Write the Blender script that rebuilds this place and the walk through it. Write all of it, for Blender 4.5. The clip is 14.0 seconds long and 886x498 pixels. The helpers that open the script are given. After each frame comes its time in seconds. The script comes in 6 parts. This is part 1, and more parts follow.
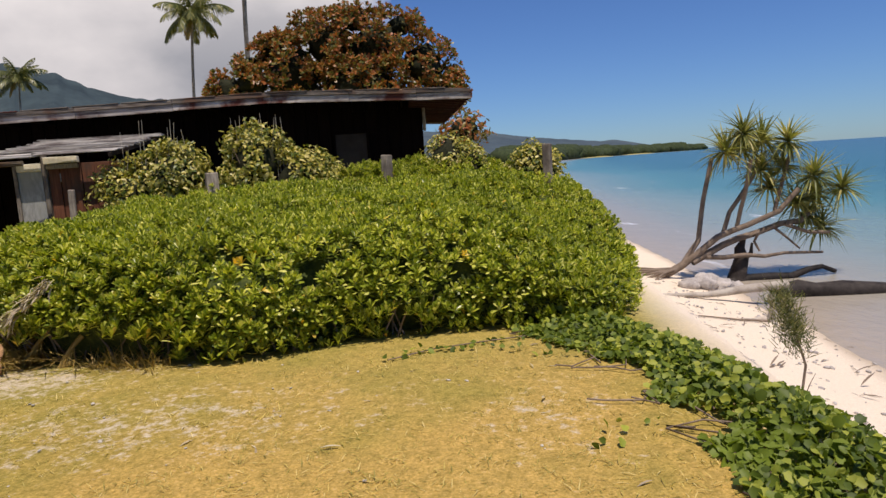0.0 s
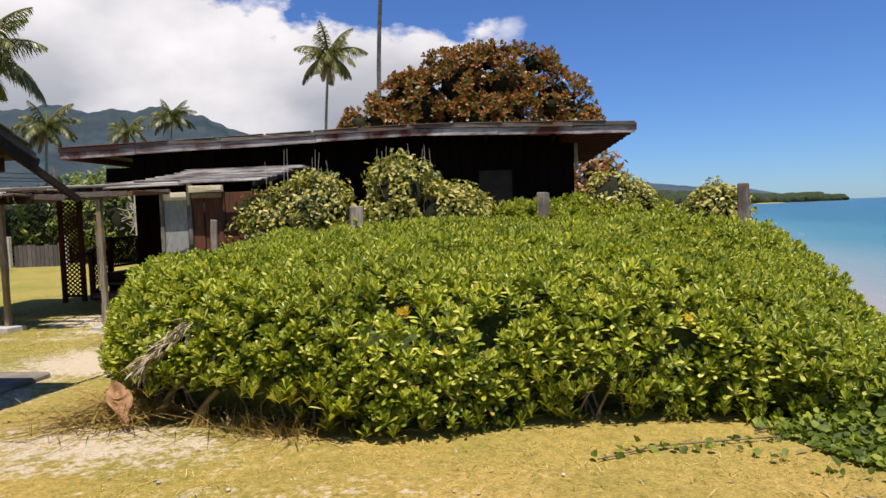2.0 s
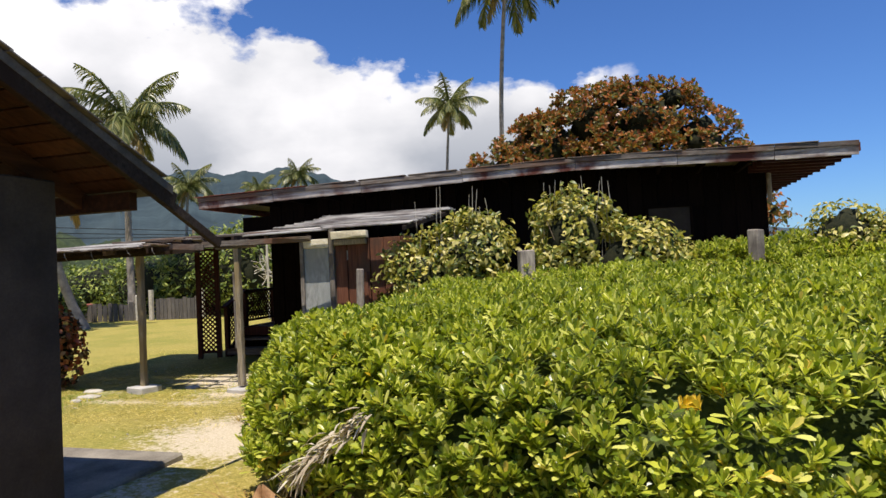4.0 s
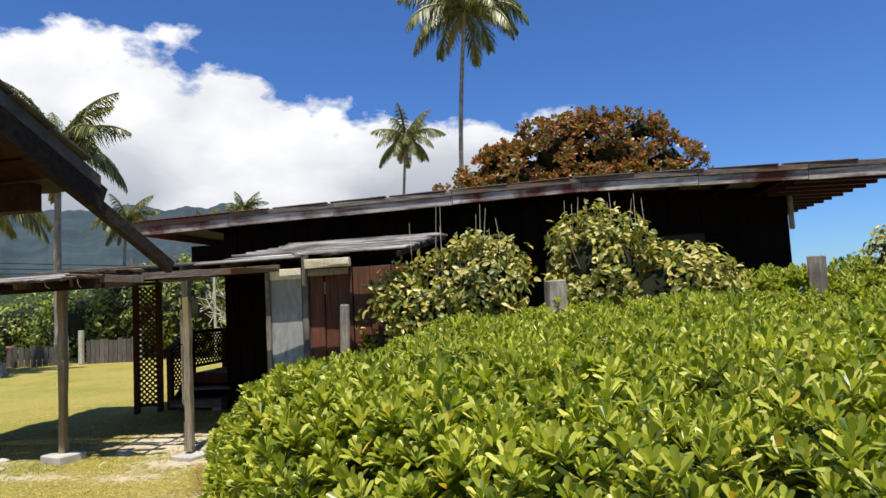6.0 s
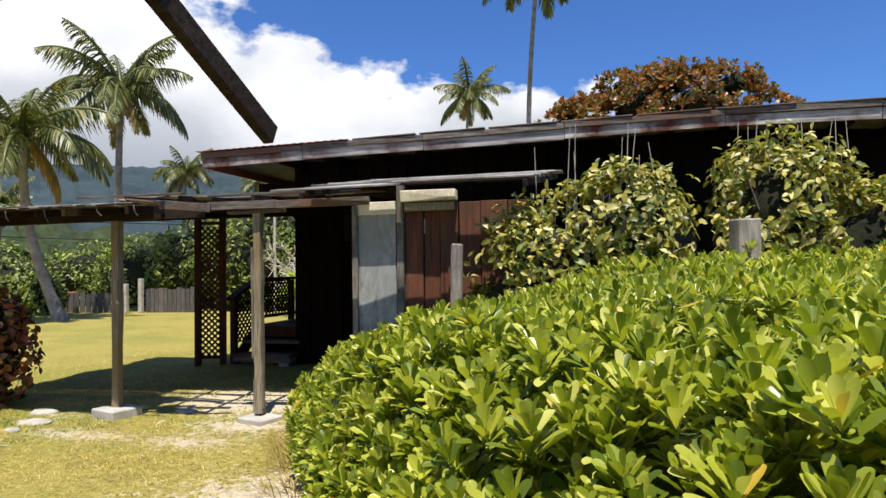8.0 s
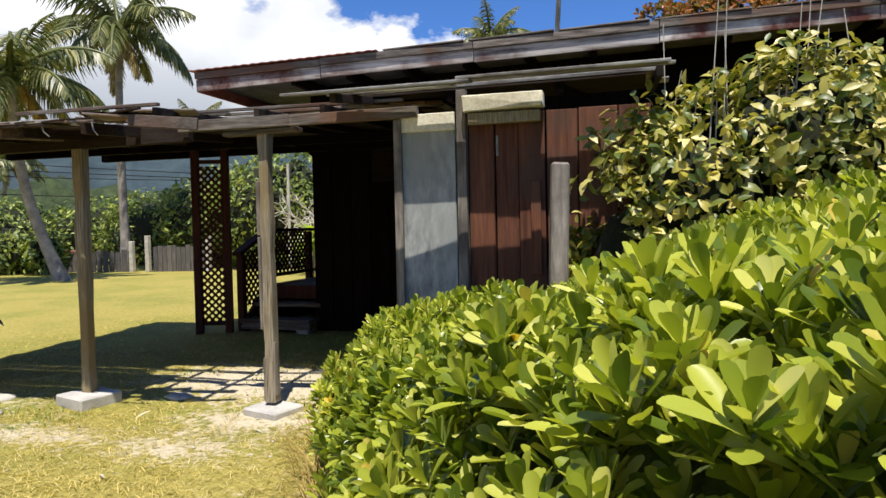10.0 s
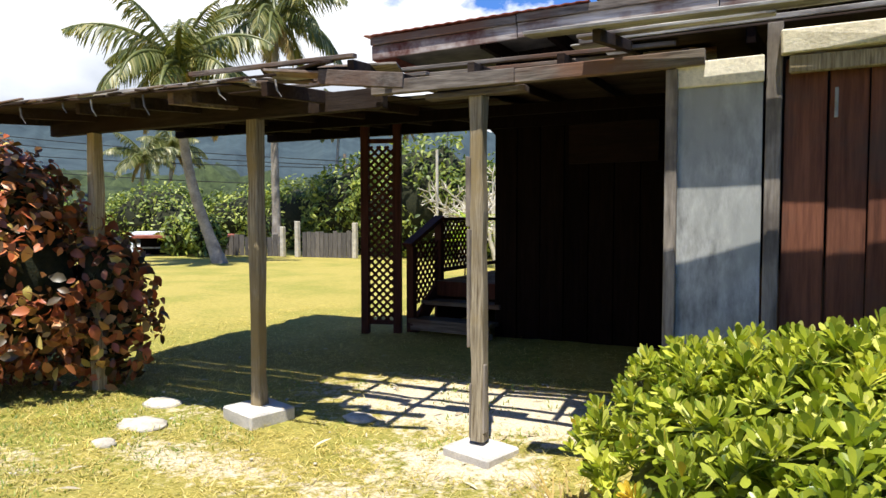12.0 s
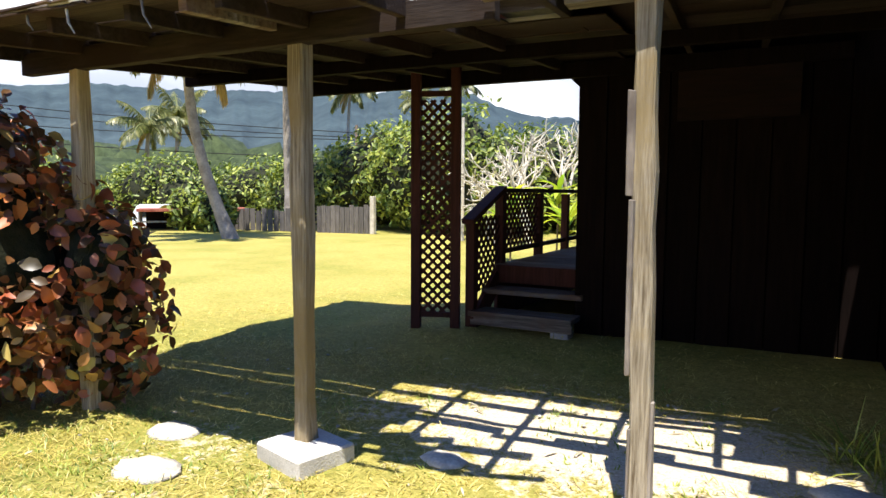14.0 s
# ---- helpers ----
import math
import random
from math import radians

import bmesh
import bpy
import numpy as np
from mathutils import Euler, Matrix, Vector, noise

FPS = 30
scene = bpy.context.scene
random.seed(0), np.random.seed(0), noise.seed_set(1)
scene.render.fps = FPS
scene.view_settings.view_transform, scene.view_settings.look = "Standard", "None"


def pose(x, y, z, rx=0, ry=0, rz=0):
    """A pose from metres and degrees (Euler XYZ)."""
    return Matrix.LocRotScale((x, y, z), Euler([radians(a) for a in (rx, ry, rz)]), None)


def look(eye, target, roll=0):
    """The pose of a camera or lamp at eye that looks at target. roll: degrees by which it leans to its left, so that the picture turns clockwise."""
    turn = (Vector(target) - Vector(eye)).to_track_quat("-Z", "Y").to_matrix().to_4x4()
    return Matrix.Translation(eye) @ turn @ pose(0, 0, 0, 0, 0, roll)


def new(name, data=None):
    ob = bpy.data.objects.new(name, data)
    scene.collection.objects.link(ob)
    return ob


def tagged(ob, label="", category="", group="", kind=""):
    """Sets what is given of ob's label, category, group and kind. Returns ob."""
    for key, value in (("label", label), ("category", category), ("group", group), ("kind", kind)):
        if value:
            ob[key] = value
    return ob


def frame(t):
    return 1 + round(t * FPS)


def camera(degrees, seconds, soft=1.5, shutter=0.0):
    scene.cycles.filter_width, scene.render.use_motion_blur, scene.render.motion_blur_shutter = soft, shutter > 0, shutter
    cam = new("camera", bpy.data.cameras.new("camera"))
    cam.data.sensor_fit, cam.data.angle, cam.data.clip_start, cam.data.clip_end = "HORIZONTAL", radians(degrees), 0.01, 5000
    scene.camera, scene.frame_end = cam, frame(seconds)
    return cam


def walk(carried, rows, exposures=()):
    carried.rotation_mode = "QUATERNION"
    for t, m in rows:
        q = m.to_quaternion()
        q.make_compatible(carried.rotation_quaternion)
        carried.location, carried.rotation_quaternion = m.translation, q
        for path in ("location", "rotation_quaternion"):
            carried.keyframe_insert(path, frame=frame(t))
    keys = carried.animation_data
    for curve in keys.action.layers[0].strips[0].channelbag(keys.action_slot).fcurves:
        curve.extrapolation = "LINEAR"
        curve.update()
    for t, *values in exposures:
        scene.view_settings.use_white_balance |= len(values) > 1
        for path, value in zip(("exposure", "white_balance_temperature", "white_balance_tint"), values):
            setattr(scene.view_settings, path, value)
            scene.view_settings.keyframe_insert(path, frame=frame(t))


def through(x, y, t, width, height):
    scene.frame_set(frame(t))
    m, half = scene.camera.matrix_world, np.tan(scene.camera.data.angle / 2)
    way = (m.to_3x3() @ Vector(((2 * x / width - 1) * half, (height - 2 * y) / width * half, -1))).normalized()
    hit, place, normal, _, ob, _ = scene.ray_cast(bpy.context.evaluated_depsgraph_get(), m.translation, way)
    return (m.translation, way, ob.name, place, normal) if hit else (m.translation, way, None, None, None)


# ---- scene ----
cam = camera(68.2, 14.0)
PATH = [
    (0, (0.336, 0.642, 1.777), (0.443, 2.623, 1.52), -3.6),
    (0.5, (0.163, 0.769, 1.728), (0.339, 2.748, 1.503), -2.8),
    (1, (0.048, 1.154, 1.735), (0.034, 3.147, 1.562), -4.0),
    (1.5, (-0.227, 1.526, 1.758), (-0.441, 3.514, 1.7), 0.9),
    (2, (-0.373, 1.918, 1.749), (-0.596, 3.903, 1.635), -1.9),
    (2.5, (-0.584, 2.231, 1.75), (-1.161, 4.141, 1.618), -0.6),
    (3, (-0.862, 2.587, 1.741), (-1.26, 4.545, 1.64), -2.3),
    (3.5, (-1.113, 2.925, 1.742), (-1.531, 4.88, 1.7), -5.3),
    (3.7, (-1.253, 3.107, 1.73), (-1.819, 5.025, 1.735), -3.0),
    (5.8, (-2.403, 4.624, 1.703), (-2.709, 6.595, 1.854), -1.0),
    (6, (-2.489, 4.74, 1.727), (-2.878, 6.696, 1.884), -3.0),
    (6.5, (-2.841, 5.002, 1.687), (-3.501, 6.884, 1.84), 1.4),
    (7, (-3.077, 5.395, 1.673), (-3.514, 7.347, 1.674), 1.5),
    (7.5, (-3.312, 5.692, 1.635), (-3.837, 7.621, 1.681), -0.3),
    (7.7, (-3.404, 5.816, 1.592), (-3.947, 7.74, 1.656), -0.7),
    (9.8, (-4.347, 7.541, 1.403), (-4.821, 9.483, 1.339), -2.2),
    (10, (-4.47, 7.657, 1.395), (-5.051, 9.569, 1.327), -1.2),
    (10.5, (-4.753, 7.917, 1.421), (-5.199, 9.866, 1.38), 1.3),
    (11, (-4.984, 8.187, 1.404), (-5.573, 10.098, 1.426), -0.0),
    (11.5, (-5.328, 8.388, 1.423), (-6.128, 10.22, 1.485), 1.4),
    (12, (-5.596, 8.548, 1.408), (-6.535, 10.312, 1.314), 0.0),
    (12.5, (-5.887, 8.782, 1.48), (-7.169, 10.314, 1.566), -0.7),
    (13, (-6.206, 8.927, 1.425), (-7.363, 10.558, 1.399), 1.0),
    (13.5, (-6.457, 9.166, 1.374), (-7.316, 10.962, 1.184), -1.9),
    (14, (-6.728, 9.438, 1.365), (-7.679, 11.189, 1.195), 0.3),
]
walk(cam, [(t, look(eye, target, roll)) for t, eye, target, roll in PATH], [(0.0, -0.16, 6950, 17.0), (1.0, 0.02, 6800, 16.0), (2.0, 0.16, 6700, 15.0), (3.5, 0.27, 6650, 13.0), (6.0, 0.30, 6500, 10.0), (7.5, 0.38, 6480, 10.0), (10.0, 0.46, 6450, 10.0), (11.5, 0.74, 6430, 10.0), (12.5, 0.90, 6400, 10.0), (13.5, 0.96, 6370, 12.0), (14.0, 1.20, 6340, 12.0)])

# ---------- light ----------
SUN_AZ, SUN_EL = 160.5, 70.5
world = bpy.data.worlds.new("world")
scene.world = world
world.use_nodes = True
wn, wl = world.node_tree.nodes, world.node_tree.links
wn.clear()

sky = wn.new("ShaderNodeTexSky")
sky.sky_type = "NISHITA"
sky.sun_disc = False
sky.sun_elevation, sky.sun_rotation = radians(SUN_EL), radians(SUN_AZ)
sky.air_density, sky.dust_density, sky.ozone_density = 1.0, 0.1, 2.0
coord = wn.new("ShaderNodeTexCoord")
sep = wn.new("ShaderNodeSeparateXYZ")
wl.new(coord.outputs["Generated"], sep.inputs[0])
mapping = wn.new("ShaderNodeMapping")
mapping.inputs["Scale"].default_value = (1.0, 1.0, 1.7)
mapping.inputs["Location"].default_value = (3.1, 0.4, 0.2)
wl.new(coord.outputs["Generated"], mapping.inputs[0])
puff = wn.new("ShaderNodeTexNoise")
puff.inputs["Scale"].default_value, puff.inputs["Detail"].default_value, puff.inputs["Roughness"].default_value = 5.5, 9.0, 0.55
wl.new(mapping.outputs[0], puff.inputs["Vector"])


def wmath(op, a, b, clamp=False):
    n = wn.new("ShaderNodeMath")
    n.operation, n.use_clamp = op, clamp
    for i, v in enumerate((a, b)):
        if isinstance(v, (int, float)):
            n.inputs[i].default_value = v
        else:
            wl.new(v, n.inputs[i])
    return n.outputs[0]


# cumulus bank over the hills: the cloud tops rise towards the west; the sky over the sea is clear
azim = wmath("ARCTAN2", sep.outputs["X"], sep.outputs["Y"])
west = wmath("MULTIPLY", wmath("SUBTRACT", -0.05, azim), 1.5, True)
top = wmath("ADD", 0.235, wmath("MULTIPLY", west, 0.13))
below = wmath("MULTIPLY", wmath("SUBTRACT", top, sep.outputs["Z"]), 7.0)
below = wmath("MINIMUM", below, 1.2)
dens = wmath("ADD", below, wmath("MULTIPLY", wmath("SUBTRACT", puff.outputs["Fac"], 0.5), 3.0))
mask = wmath("MULTIPLY", dens, 5.0, True)
mask = wmath("MULTIPLY", mask, wmath("MULTIPLY", wmath("SUBTRACT", wmath("ADD", -0.02, wmath("MULTIPLY", wmath("SUBTRACT", puff.outputs["Fac"], 0.5), 0.35)), azim), 14.0, True))
wisp = wn.new("ShaderNodeTexNoise")
wisp.inputs["Scale"].default_value, wisp.inputs["Detail"].default_value = 2.4, 8.0
wl.new(mapping.outputs[0], wisp.inputs["Vector"])
shade = wmath("MULTIPLY", wmath("SUBTRACT", wisp.outputs["Fac"], 0.40), 4.2, True)
lowest = wmath("MULTIPLY", wmath("SUBTRACT", sep.outputs["Z"], 0.12), 8.0, True)
shade = wmath("ADD", wmath("MULTIPLY", shade, 0.7), wmath("MULTIPLY", lowest, 0.4), True)
tone = wn.new("ShaderNodeMix")
tone.data_type = "RGBA"
tone.inputs["A"].default_value, tone.inputs["B"].default_value = (4.9, 5.5, 6.5, 1), (16.2, 16.2, 16.4, 1)
wl.new(shade, tone.inputs["Factor"])
both = wn.new("ShaderNodeMix")
both.data_type = "RGBA"
wl.new(mask, both.inputs["Factor"])
deep = wn.new("ShaderNodeMix")
deep.data_type, deep.blend_type = "RGBA", "MULTIPLY"
deep.inputs["Factor"].default_value = 1.0
deep.inputs["B"].default_value = (0.68, 1.12, 1.84, 1)
wl.new(sky.outputs[0], deep.inputs["A"])
wl.new(deep.outputs["Result"], both.inputs["A"])
wl.new(tone.outputs["Result"], both.inputs["B"])
bg = wn.new("ShaderNodeBackground")
bg.inputs["Strength"].default_value = 0.06
wl.new(both.outputs["Result"], bg.inputs["Color"])
wout = wn.new("ShaderNodeOutputWorld")
wl.new(bg.outputs[0], wout.inputs["Surface"])

sun = new("sun", bpy.data.lights.new("sun", "SUN"))
sun.data.energy, sun.data.angle, sun.data.color = 5.0, radians(0.5), (1.0, 0.95, 0.86)
_a, _e = radians(SUN_AZ), radians(SUN_EL)
sun.matrix_world = look((0, 0, 30), (-math.sin(_a) * math.cos(_e), -math.cos(_a) * math.cos(_e), 30 - math.sin(_e)))


# ---------- materials ----------
def material(name, rough=0.8, spec=0.3):
    m = bpy.data.materials.new(name)
    m.use_nodes = True
    b = m.node_tree.nodes["Principled BSDF"]
    b.inputs["Roughness"].default_value = rough
    b.inputs["Specular IOR Level"].default_value = spec
    return m, m.node_tree.nodes, m.node_tree.links, b


def noise_node(N, L, scale, detail=4.0, rough=0.6, stretch=None, source="Object"):
    tc = N.new("ShaderNodeTexCoord")
    n = N.new("ShaderNodeTexNoise")
    n.inputs["Scale"].default_value, n.inputs["Detail"].default_value, n.inputs["Roughness"].default_value = scale, detail, rough
    src = N.new("ShaderNodeNewGeometry").outputs["Position"] if source == "Position" else tc.outputs[source]
    if stretch:
        mp = N.new("ShaderNodeMapping")
        mp.inputs["Scale"].default_value = stretch
        L.new(src, mp.inputs[0])
        src = mp.outputs[0]
    L.new(src, n.inputs["Vector"])
    return n.outputs["Fac"]


def ramp(N, L, fac, *stops):
    r = N.new("ShaderNodeValToRGB")
    while len(r.color_ramp.elements) < len(stops):
        r.color_ramp.elements.new(0.5)
    for e, (p, c) in zip(r.color_ramp.elements, stops):
        e.position, e.color = p, (*c, 1)
    L.new(fac, r.inputs[0])
    return r.outputs[0]


def mix(N, L, fac, a, b, blend="MIX"):
    m = N.new("ShaderNodeMix")
    m.data_type, m.blend_type = "RGBA", blend
    for sock, v in (("Factor", fac), ("A", a), ("B", b)):
        if isinstance(v, (int, float)):
            m.inputs[sock].default_value = v
        elif isinstance(v, tuple):
            m.inputs[sock].default_value = (*v, 1)
        else:
            L.new(v, m.inputs[sock])
    return m.outputs["Result"]


def bump(N, L, b, height, strength, distance):
    n = N.new("ShaderNodeBump")
    n.inputs["Strength"].default_value, n.inputs["Distance"].default_value = strength, distance
    L.new(height, n.inputs["Height"])
    L.new(n.outputs[0], b.inputs["Normal"])


def wood(name, dark, light, grain=(1, 1, 14), scale=5.0, rough=0.85, stain=None, bumpy=0.5, island=False):
    m, N, L, b = material(name, rough, 0.2)
    g = noise_node(N, L, scale, 6, 0.65, grain)
    col = ramp(N, L, g, (0.3, dark), (0.7, light))
    s = noise_node(N, L, 1.6, 5, 0.6)
    if stain:
        col = mix(N, L, ramp(N, L, s, (0.45, (0, 0, 0)), (0.62, (1, 1, 1))), col, stain)
    oi = N.new("ShaderNodeObjectInfo")
    rnd = N.new("ShaderNodeNewGeometry").outputs["Random Per Island"] if island else oi.outputs["Random"]
    v = ramp(N, L, rnd, (0.0, (0.68, 0.68, 0.68)), (1.0, (1.18, 1.15, 1.1)))
    col = mix(N, L, 1.0, col, v, "MULTIPLY")
    L.new(col, b.inputs["Base Color"])
    bump(N, L, b, g, bumpy, 0.01)
    return m


def leaf_mat(name, *stops, gloss=0.35, through=0.35, spots=None):
    m, N, L, b = material(name, gloss, 0.5 if gloss < 0.35 else 0.45)
    rnd = N.new("ShaderNodeNewGeometry").outputs["Random Per Island"]
    col = ramp(N, L, rnd, *stops)
    n = noise_node(N, L, 1.3, 4, 0.6, None, "Position")
    col = mix(N, L, 1.0, col, ramp(N, L, n, (0.3, (0.75, 0.78, 0.7)), (0.7, (1.2, 1.18, 1.05))), "MULTIPLY")
    if spots:
        n2 = noise_node(N, L, 40, 3, 0.6, None, "Position")
        col = mix(N, L, ramp(N, L, n2, (0.52, (0, 0, 0)), (0.6, (0.8, 0.8, 0.8))), col, spots)
    L.new(col, b.inputs["Base Color"])
    tr = N.new("ShaderNodeBsdfTranslucent")
    L.new(mix(N, L, 1.0, col, (1.3, 1.35, 0.6), "MULTIPLY"), tr.inputs["Color"])
    mx = N.new("ShaderNodeMixShader")
    mx.inputs[0].default_value = through
    L.new(b.outputs[0], mx.inputs[1])
    L.new(tr.outputs[0], mx.inputs[2])
    out = N["Material Output"]
    L.new(mx.outputs[0], out.inputs["Surface"])
    return m


def plain(name, c1, c2, scale=6.0, rough=0.8, bumpy=0.3, spec=0.3, metal=0.0, detail_scale=60.0, source="Object"):
    m, N, L, b = material(name, rough, spec)
    n = noise_node(N, L, scale, 6, 0.65, None, source)
    f = noise_node(N, L, detail_scale, 4, 0.6, None, source)
    col = ramp(N, L, n, (0.35, c1), (0.65, c2))
    col = mix(N, L, 1.0, col, ramp(N, L, f, (0.3, (0.82, 0.82, 0.82)), (0.7, (1.12, 1.12, 1.12))), "MULTIPLY")
    L.new(col, b.inputs["Base Color"])
    b.inputs["Metallic"].default_value = metal
    bump(N, L, b, f, bumpy, 0.01)
    return m


M_NAUPAKA = leaf_mat("naupaka_leaf", (0.0, (0.085, 0.135, 0.013)), (0.4, (0.265, 0.315, 0.030)), (0.78, (0.53, 0.545, 0.076)), (0.985, (0.70, 0.67, 0.21)), (1.0, (0.7, 0.45, 0.06)), gloss=0.33, through=0.32)
M_YELLOWLEAF = leaf_mat("yellowed_leaf", (0.0, (0.62, 0.40, 0.03)), (0.6, (0.75, 0.55, 0.08)), (1.0, (0.45, 0.36, 0.05)))
M_HIBISCUS = leaf_mat("variegated_leaf", (0.0, (0.06, 0.10, 0.014)), (0.3, (0.18, 0.20, 0.032)), (0.65, (0.46, 0.39, 0.07)), (1.0, (0.74, 0.63, 0.28)), gloss=0.42, through=0.25)
M_ALMOND = leaf_mat("almond_leaf", (0.0, (0.065, 0.085, 0.018)), (0.35, (0.19, 0.155, 0.032)), (0.62, (0.33, 0.14, 0.042)), (1.0, (0.42, 0.12, 0.036)), gloss=0.4, through=0.25)
M_COPPER = leaf_mat("copper_leaf", (0.0, (0.035, 0.034, 0.012)), (0.3, (0.15, 0.065, 0.022)), (0.6, (0.36, 0.085, 0.036)), (0.85, (0.50, 0.20, 0.08)), (1.0, (0.56, 0.45, 0.14)), gloss=0.42, through=0.16)
M_VINE = leaf_mat("vine_leaf", (0.0, (0.055, 0.09, 0.010)), (0.6, (0.18, 0.24, 0.026)), (1.0, (0.42, 0.44, 0.07)), gloss=0.58)
M_GREEN = leaf_mat("garden_leaf", (0.0, (0.05, 0.085, 0.014)), (0.6, (0.17, 0.22, 0.036)), (1.0, (0.40, 0.42, 0.09)), gloss=0.5, through=0.25)
M_TI = leaf_mat("ti_leaf", (0.0, (0.22, 0.36, 0.04)), (1.0, (0.55, 0.55, 0.08)), gloss=0.4, through=0.4)
M_PANDAN = leaf_mat("pandanus_blade", (0.0, (0.12, 0.14, 0.04)), (0.6, (0.30, 0.30, 0.09)), (1.0, (0.55, 0.46, 0.20)), gloss=0.45, through=0.25)
M_FROND = leaf_mat("coconut_leaflet", (0.0, (0.055, 0.075, 0.02)), (0.6, (0.15, 0.165, 0.05)), (1.0, (0.36, 0.32, 0.14)), gloss=0.4, through=0.25)
M_FROND_DRY = leaf_mat("dry_leaflet", (0.0, (0.24, 0.15, 0.05)), (1.0, (0.46, 0.33, 0.11)), gloss=0.6, through=0.25)
M_DEADLEAF = leaf_mat("dead_leaf", (0.0, (0.30, 0.23, 0.17)), (1.0, (0.68, 0.62, 0.53)), gloss=0.8, through=0.15)
M_GRASS = leaf_mat("grass_blade", (0.0, (0.21, 0.205, 0.04)), (0.4, (0.46, 0.375, 0.10)), (0.8, (0.65, 0.51, 0.19)), (1.0, (0.78, 0.64, 0.32)), gloss=0.6, through=0.3)
M_TUFT = leaf_mat("tuft_blade", (0.0, (0.10, 0.17, 0.025)), (1.0, (0.36, 0.40, 0.08)), gloss=0.5, through=0.3)
# near-black core colour: the shade between leaves, put into the surface
M_INNER = plain("shrub_core_shade", (0.008, 0.012, 0.004), (0.03, 0.03, 0.012), 14, 0.95, 0.8)
M_BARK = plain("palm_bark", (0.20, 0.17, 0.14), (0.36, 0.32, 0.27), 3, 0.9, 0.6, detail_scale=18)
M_TWIG = plain("twig_bark", (0.14, 0.10, 0.07), (0.26, 0.20, 0.15), 8, 0.9, 0.5)
M_PALETWIG = plain("pale_bark", (0.40, 0.36, 0.28), (0.62, 0.57, 0.46), 6, 0.9, 0.4)
M_DRIFT = wood("driftwood", (0.34, 0.29, 0.24), (0.66, 0.60, 0.52), (1, 1, 1), 6, 0.9, None)
M_WETLOG = wood("wet_log", (0.012, 0.010, 0.009), (0.06, 0.05, 0.045), (1, 1, 1), 5, 0.7, None)
M_GREYWOOD = wood("weathered_grey_wood", (0.16, 0.135, 0.11), (0.42, 0.37, 0.31), (9, 9, 1), 4.0, 0.9, (0.12, 0.10, 0.085))
M_POSTWOOD = wood("weathered_post_wood", (0.15, 0.11, 0.062), (0.64, 0.55, 0.39), (22, 22, 0.9), 3.6, 0.9, (0.36, 0.27, 0.13), 0.9)
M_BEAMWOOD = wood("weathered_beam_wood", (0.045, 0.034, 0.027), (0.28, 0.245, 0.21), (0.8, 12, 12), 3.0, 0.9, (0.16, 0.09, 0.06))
# darker copy of the weathered beam wood, with roof shade in its colour
M_DARKBEAM = wood("weathered_beam_shaded", (0.014, 0.009, 0.007), (0.06, 0.043, 0.032), (0.8, 12, 12), 3.0, 0.9, (0.03, 0.016, 0.010))
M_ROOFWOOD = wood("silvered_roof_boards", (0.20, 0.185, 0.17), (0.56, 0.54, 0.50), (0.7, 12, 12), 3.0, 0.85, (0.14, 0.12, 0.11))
# dark brown wood taken near black: shade under roofs is in its colour
M_DARKWOOD = wood("dark_wood_with_shade", (0.004, 0.003, 0.0025), (0.012, 0.007, 0.006), (10, 10, 0.8), 3.0, 0.8)
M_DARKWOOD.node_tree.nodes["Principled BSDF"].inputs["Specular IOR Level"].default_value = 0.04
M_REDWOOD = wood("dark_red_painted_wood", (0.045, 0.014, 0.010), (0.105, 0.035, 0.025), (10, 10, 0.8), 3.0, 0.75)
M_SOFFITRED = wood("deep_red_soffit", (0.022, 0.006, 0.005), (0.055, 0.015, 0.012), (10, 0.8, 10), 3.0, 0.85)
M_BROWNBOARD = wood("reddish_brown_boards", (0.075, 0.028, 0.017), (0.20, 0.08, 0.045), (10, 10, 0.7), 3.0, 0.8, (0.085, 0.055, 0.042))
M_WHITEPAINT = wood("peeling_white_paint", (0.17, 0.175, 0.165), (0.62, 0.63, 0.60), (3, 3, 1.0), 4.0, 0.85, (0.36, 0.375, 0.355), 0.35)
M_CREAM = plain("cream_painted_board", (0.58, 0.52, 0.39), (0.84, 0.78, 0.62), 5, 0.75, 0.3)
M_FASCIA = wood("flaking_fascia", (0.045, 0.028, 0.024), (0.66, 0.61, 0.56), (0.5, 6, 9), 1.8, 0.8, (0.09, 0.028, 0.02))
M_RUST = plain("rusty_red_metal", (0.20, 0.045, 0.025), (0.36, 0.12, 0.07), 5, 0.6, 0.4)
M_SOFFIT = wood("brown_soffit_boards", (0.024, 0.009, 0.0045), (0.075, 0.029, 0.012), (8, 0.7, 8), 3.0, 0.75)
M_ROOFING = plain("dark_roofing", (0.05, 0.045, 0.04), (0.13, 0.115, 0.10), 3, 0.9, 0.6)
M_CONCRETE = plain("concrete", (0.38, 0.36, 0.33), (0.58, 0.55, 0.50), 3, 0.9, 0.5, detail_scale=90)
# sandy concrete darkened below its pale tone to hold the cottage's shadow
M_SLAB = plain("shaded_sandy_concrete", (0.13, 0.11, 0.085), (0.30, 0.265, 0.21), 2.0, 0.95, 0.5, detail_scale=70)
# grey plaster lowered to near black, carrying the eaves' shade in its colour
M_PLASTER = plain("shaded_grey_plaster", (0.024, 0.019, 0.016), (0.050, 0.040, 0.033), 2.2, 0.85, 0.3)
M_LOWWALL = plain("stained_beige_plaster", (0.085, 0.070, 0.055), (0.16, 0.135, 0.11), 2.6, 0.9, 0.4)
